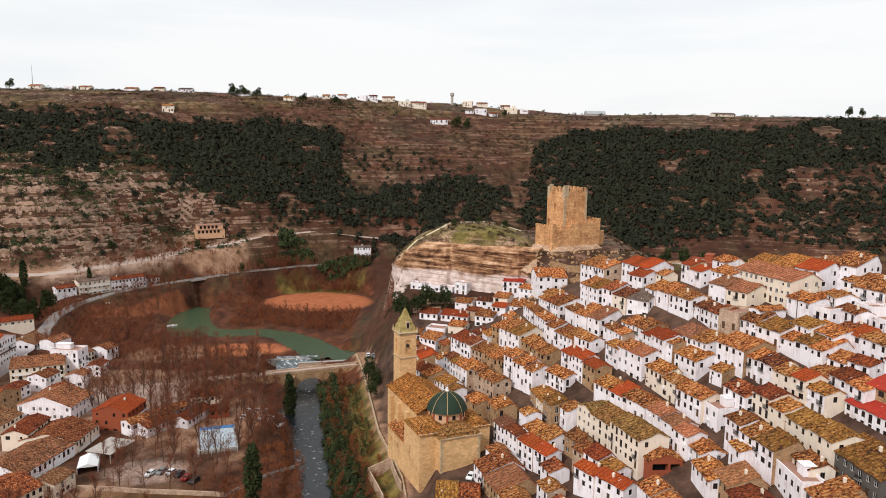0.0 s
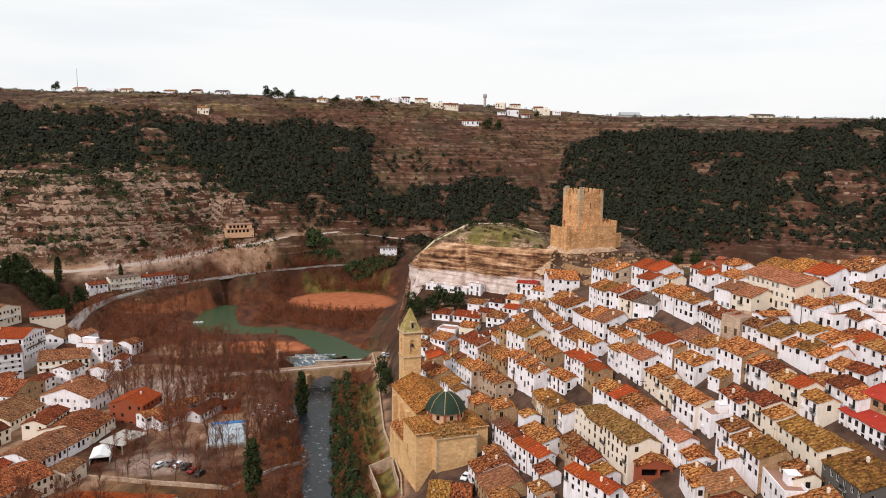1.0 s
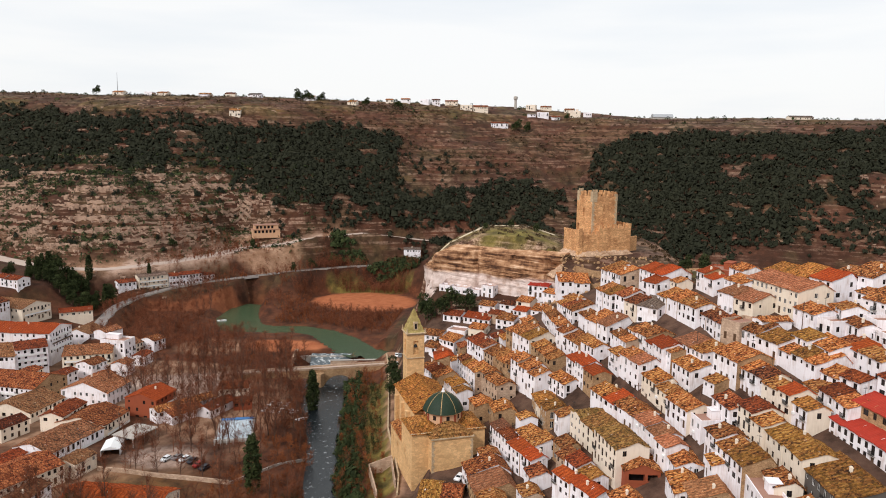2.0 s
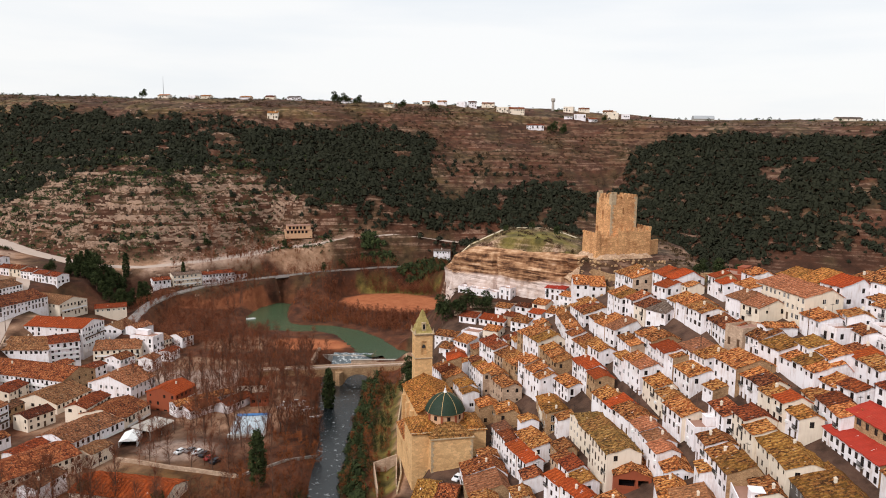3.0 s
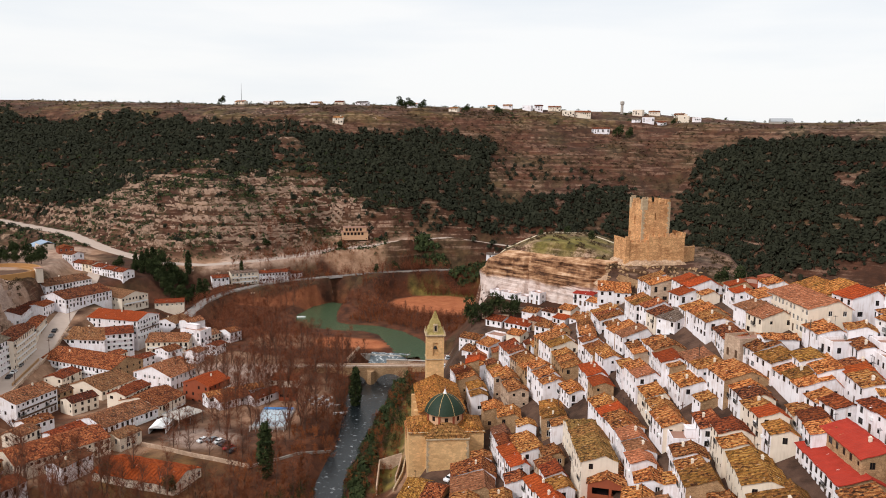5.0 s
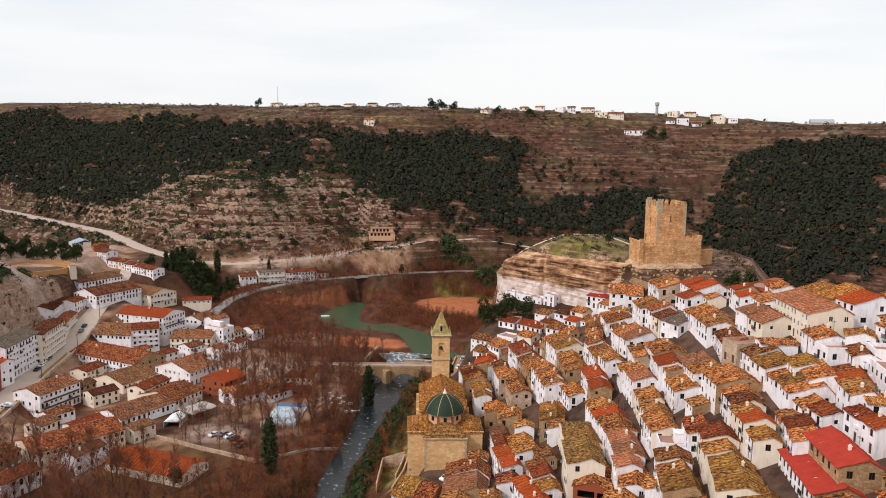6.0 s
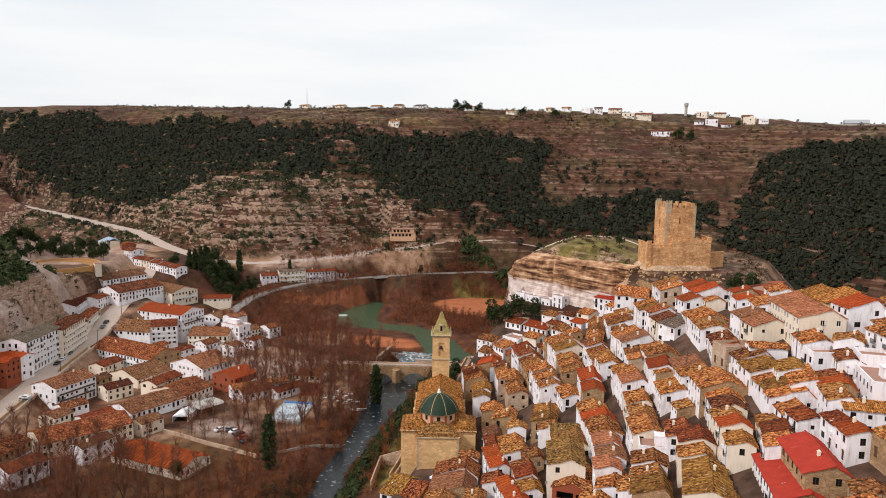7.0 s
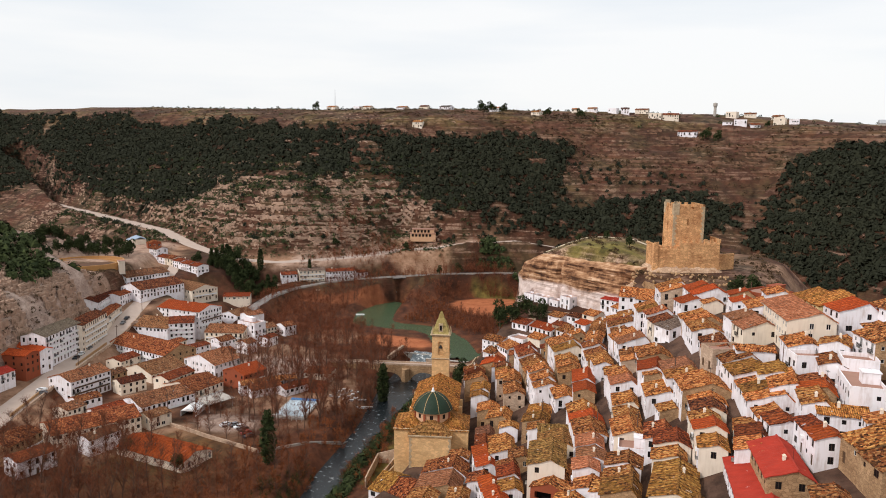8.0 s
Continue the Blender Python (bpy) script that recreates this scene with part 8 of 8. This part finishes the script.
def thicket(name, areas, mat, label, seed):
    """Further bare trees and brush beyond counting, as one mesh of stems and twigs."""
    rng = np.random.default_rng(seed)
    V = []
    for x0, y0, x1, y1, n, lo, hi in areas:
        x, y = rng.uniform(x0, x1, n), rng.uniform(y0, y1, n)
        ok = x < prom_x(y) - 3
        for line in (RIVER, POOL, BACKWATER):
            d, w = course(x, y, line)
            ok &= d > w + (0.8 if line is RIVER else 5)
        ok &= fbm(x / 14, y / 14) > -0.2
        ok &= (np.hypot((x + 79) / 36, (y - 459) / 29) > 1)
        for bx0, by0, bx1, by1 in KEEP_OUT:
            ok &= ~((x > bx0) & (x < bx1) & (y > by0) & (y < by1))
        x, y = x[ok], y[ok]
        z = land(x, y)[0]
        h = rng.uniform(lo, hi, len(x))
        base = np.stack([x, y, z - 0.2], 1)
        tip = base + np.stack([rng.normal(0, 0.05, len(x)) * h, rng.normal(0, 0.05, len(x)) * h, h * 0.85], 1)
        for a in (0, 2.1):
            o = np.stack([np.cos(a) * 0.011 * h, np.sin(a) * 0.011 * h, 0 * h], 1)
            V.append(np.stack([base - o, base + o, tip], 1))
        m = 90
        f = rng.uniform(0.22, 0.95, (len(x), m, 1))
        p = base[:, None] + (tip - base)[:, None] * f
        g = rng.uniform(0, 2 * np.pi, (len(x), m))
        up = rng.uniform(0.2, 1.6, (len(x), m))
        d = np.stack([np.cos(g), np.sin(g), up], -1)
        d /= np.linalg.norm(d, axis=-1)[..., None]
        ln = (h[:, None] * rng.uniform(0.10, 0.30, (len(x), m)))[..., None]
        p = p + d * ln * rng.uniform(0.0, 0.8, (len(x), m, 1))
        o = rng.normal(0, 0.030, (len(x), m, 3))
        V.append(np.stack([p - o, p + o, p + d * ln], 2).reshape(-1, 3, 3))
    v = np.concatenate(V).reshape(-1, 3)
    k = len(v) // 3
    me = bpy.data.meshes.new(name)
    me.vertices.add(len(v))
    me.vertices.foreach_set("co", v.astype(np.float32).ravel())
    me.loops.add(len(v))
    me.loops.foreach_set("vertex_index", np.arange(len(v), dtype=np.int32))
    me.polygons.add(k)
    me.polygons.foreach_set("loop_start", np.arange(0, 3 * k, 3, dtype=np.int32))
    me.update(calc_edges=True)
    me.materials.append(MAT[mat])
    return tagged(new(name, me), label, "thicket", kind="stuff")


thicket("riverside_wood", [(-130, 200, -52, 345, 230, 6, 12), (-150, 110, -45, 186, 300, 6, 13), (-215, 360, -155, 430, 240, 3, 7), (-120, 395, -60, 430, 320, 3, 6.5), (-215, 425, -115, 485, 460, 4, 9),
                           (-75, 385, -30, 430, 260, 3, 7), (-50, 425, -25, 520, 200, 5, 10), (-120, 486, -40, 500, 320, 5, 10), (-190, 330, -125, 372, 330, 4, 8), (-212, 372, -160, 402, 200, 3, 6)],
        "twig", "dense brown bare riverside wood in winter", 21)
thicket("red_brush", [(-66, 150, -38, 310, 520, 1.5, 4.5), (-45, 170, -14, 320, 300, 1.5, 4.5), (-120, 396, -40, 440, 620, 1.5, 4.0), (-200, 420, -100, 480, 360, 1.5, 3.5)],
        "twig_red", "rust-red leafless brush along the banks", 22)
thicket("dark_bank_scrub", [(-44, 170, -22, 300, 420, 2, 6)], "ever", "dark ivy-clad scrub on the river bank", 23)
thicket("crest_almonds", [(84, 262, 112, 282, 26, 3.5, 5.5)], "twig_pink", "pinkish-grey bare almond trees on the crest", 24)
n = 460
fx_, fy_ = wr.uniform(-112, -50, n), wr.uniform(497, 509, n)
fr_ = wr.uniform(1.3, 3.0, n)
ok = course(fx_, fy_, [(p[0], p[1], p[2]) for p in VALLEY_ROAD])[0] > 5
clump_cloud("bank_wood", np.stack([fx_, fy_, land(fx_, fy_)[0], fr_, fr_ * 1.5], 1)[ok], "ever", "dark evergreen wood on the bank above the field", "wood", 46, 16, True)
n = 420
by_ = wr.uniform(150, 312, n)
bx_ = np.interp(by_, [p[1] for p in RIVER], [p[0] for p in RIVER]) + np.interp(by_, [p[1] for p in RIVER], [p[2] for p in RIVER]) + wr.uniform(1.0, 9.0, n)
br_ = wr.uniform(0.8, 2.3, n)
ok = (bx_ < prom_x(by_) - 3) & (fbm(bx_ / 7, by_ / 7) > -0.16)
clump_cloud("bank_evergreens", np.stack([bx_, by_, land(bx_, by_)[0], br_, br_ * wr.uniform(1.0, 2.0, n)], 1)[ok], "ever", "dark evergreen scrub and ivy along the river bank", "scrub", 50, 15, True)
n = 900
cx_, cy_ = wr.uniform(-30, 92, n), wr.uniform(306, 392, n)
cz_ = land(cx_, cy_)[0]
ok = (cz_ > 40) & (fbm(cx_ / 8, cy_ / 8) > -0.06) & ~((cx_ > 38) & (cx_ < 76) & (cy_ > 310) & (cy_ < 340))
r_ = wr.uniform(0.4, 1.3, n)
clump_cloud("rock_scrub", np.stack([cx_, cy_, cz_, r_, r_ * 0.8], 1)[ok], "scrub", "low olive-brown scrub on the castle rock", "scrub", 26, 9)
edge = [(x, float(np.interp(x, [-40, -27, 0, 30, 45], [352, 341, 331, 317, 311])) + wr.uniform(-0.6, 2.5)) for x in wr.uniform(-27, 44, 150)]
ex, ey = np.array([e[0] for e in edge]), np.array([e[1] for e in edge])
er = wr.uniform(0.5, 1.3, len(ex))
clump_cloud("cliff_edge_scrub", np.stack([ex, ey, land(ex, ey + 2.5)[0] - 0.4, er, er * 0.8], 1), "scrub", "brown scrub overhanging the cliff's edge", "scrub", 26, 10)


def evergreen(seed, high, wide, columnar, label):
    rng = random.Random(seed)
    top = anchor("evergreen_tree", Matrix.Identity(4), label, "tree", "evergreen trees")
    tv, tf = [], []
    limb(tv, tf, (0, 0, -0.6), (0, 0, high * 0.5), 0.028 * high, 0.015 * high, 6)
    mesh_object("trunk", tv, tf, "bark", top)
    v, f = [], []
    lobes = [(rng.uniform(-0.5, 0.5) * wide, rng.uniform(-0.5, 0.5) * wide, high * rng.uniform(0.3, 0.85), wide * rng.uniform(0.35, 0.6)) for _ in range(9)]
    for i in range(1500):
        if columnar:
            z = rng.random() ** 0.8
            r = wide * (0.25 + 0.75 * math.sin(math.pi * min(1, z * 0.9 + 0.12))) * rng.uniform(0.6, 1.1)
            g = rng.uniform(0, 6.283)
            p = Vector((r * math.cos(g), r * math.sin(g), 0.5 + z * high))
        else:
            lx, ly, lz, lr = rng.choice(lobes)
            d = Vector((rng.gauss(0, 1), rng.gauss(0, 1), rng.gauss(0.2, 0.8))).normalized()
            p = Vector((lx, ly, lz)) + d * lr * rng.uniform(0.75, 1.1)
        k = len(v)
        for _ in range(3):
            v.append(p + Vector((rng.gauss(0, 1), rng.gauss(0, 1), rng.gauss(0, 1))) * 0.028 * high)
        f.append((k, k + 1, k + 2))
    mesh_object("crown", v, f, "ever", top)
    return top


EVER = [evergreen(31, 9, 3.2, False, "broad dark green evergreen tree"), evergreen(32, 11, 1.5, True, "tall dark green columnar cypress"), evergreen(33, 6, 2.6, False, "low dark evergreen bush")]
USED = set()


def green(kit, x, y, size=1.0, dz=0.0):
    m = pose(x, y, ground_z(x, y) + dz, 0, 0, tr.uniform(0, 360)) @ Matrix.Scale(size, 4)
    if kit not in USED:
        USED.add(kit)
        EVER[kit].matrix_world = m
    else:
        ob = copy_thing(EVER[kit], m)
        ob.scale = (size, size, size)


for kit, x, y, size in [(1, -60, 281, 1.6), (1, -53, 197, 1.6), (0, -30, 296, 1.2), (0, -26, 286, 1.0), (2, -27, 276, 1.2), (0, -17, 309, 1.5), (0, -10, 306, 1.2), (0, -4, 309, 1.3), (0, 2, 309, 1.1),
                        (2, 18, 352, 0.8), (2, 30, 345, 0.9), (2, 6, 348, 0.7), (0, 82, 266, 0.8), (0, 88, 262, 0.9), (2, 95, 262, 1.0), (2, 108, 256, 0.9), (0, -240, 380, 1.1),
                        (0, -232, 384, 1.2), (1, -250, 384, 1.1), (0, -225, 372, 1.0), (0, -216, 380, 0.9), (0, -262, 372, 1.1), (1, -205, 420, 0.8), (0, -130, 470, 0.8), (0, -120, 482, 0.9),
                        (0, -180, 268, 0.7), (0, -186, 262, 0.6), (2, -100, 180, 1.0), (2, -75, 178, 1.1), (0, -160, 476, 0.8), (0, -205, 452, 0.8), (0, -186, 667, 1.6), (0, -178, 670, 1.4), (0, -168, 672, 1.2), (0, -130, 690, 1.1), (0, -100, 700, 1.2), (0, 12, 704, 1.5), (0, 22, 706, 1.3), (0, 60, 735, 0.8), (0, 430, 790, 1.4), (0, 446, 792, 1.2), (0, -400, 690, 1.2)]:
    green(kit, x, y, size)
for i in range(80):
    x, y = tr.uniform(-350, -292), tr.uniform(296, 356)
    if math.hypot(x + 288, y - 309) > 26:
        green(tr.choice([0, 0, 2]), x, y, tr.uniform(0.7, 1.3))
for i in range(42):
    green(tr.choice([0, 0, 0, 2, 1]), tr.uniform(-254, -212), tr.uniform(370, 402), tr.uniform(0.8, 1.4))
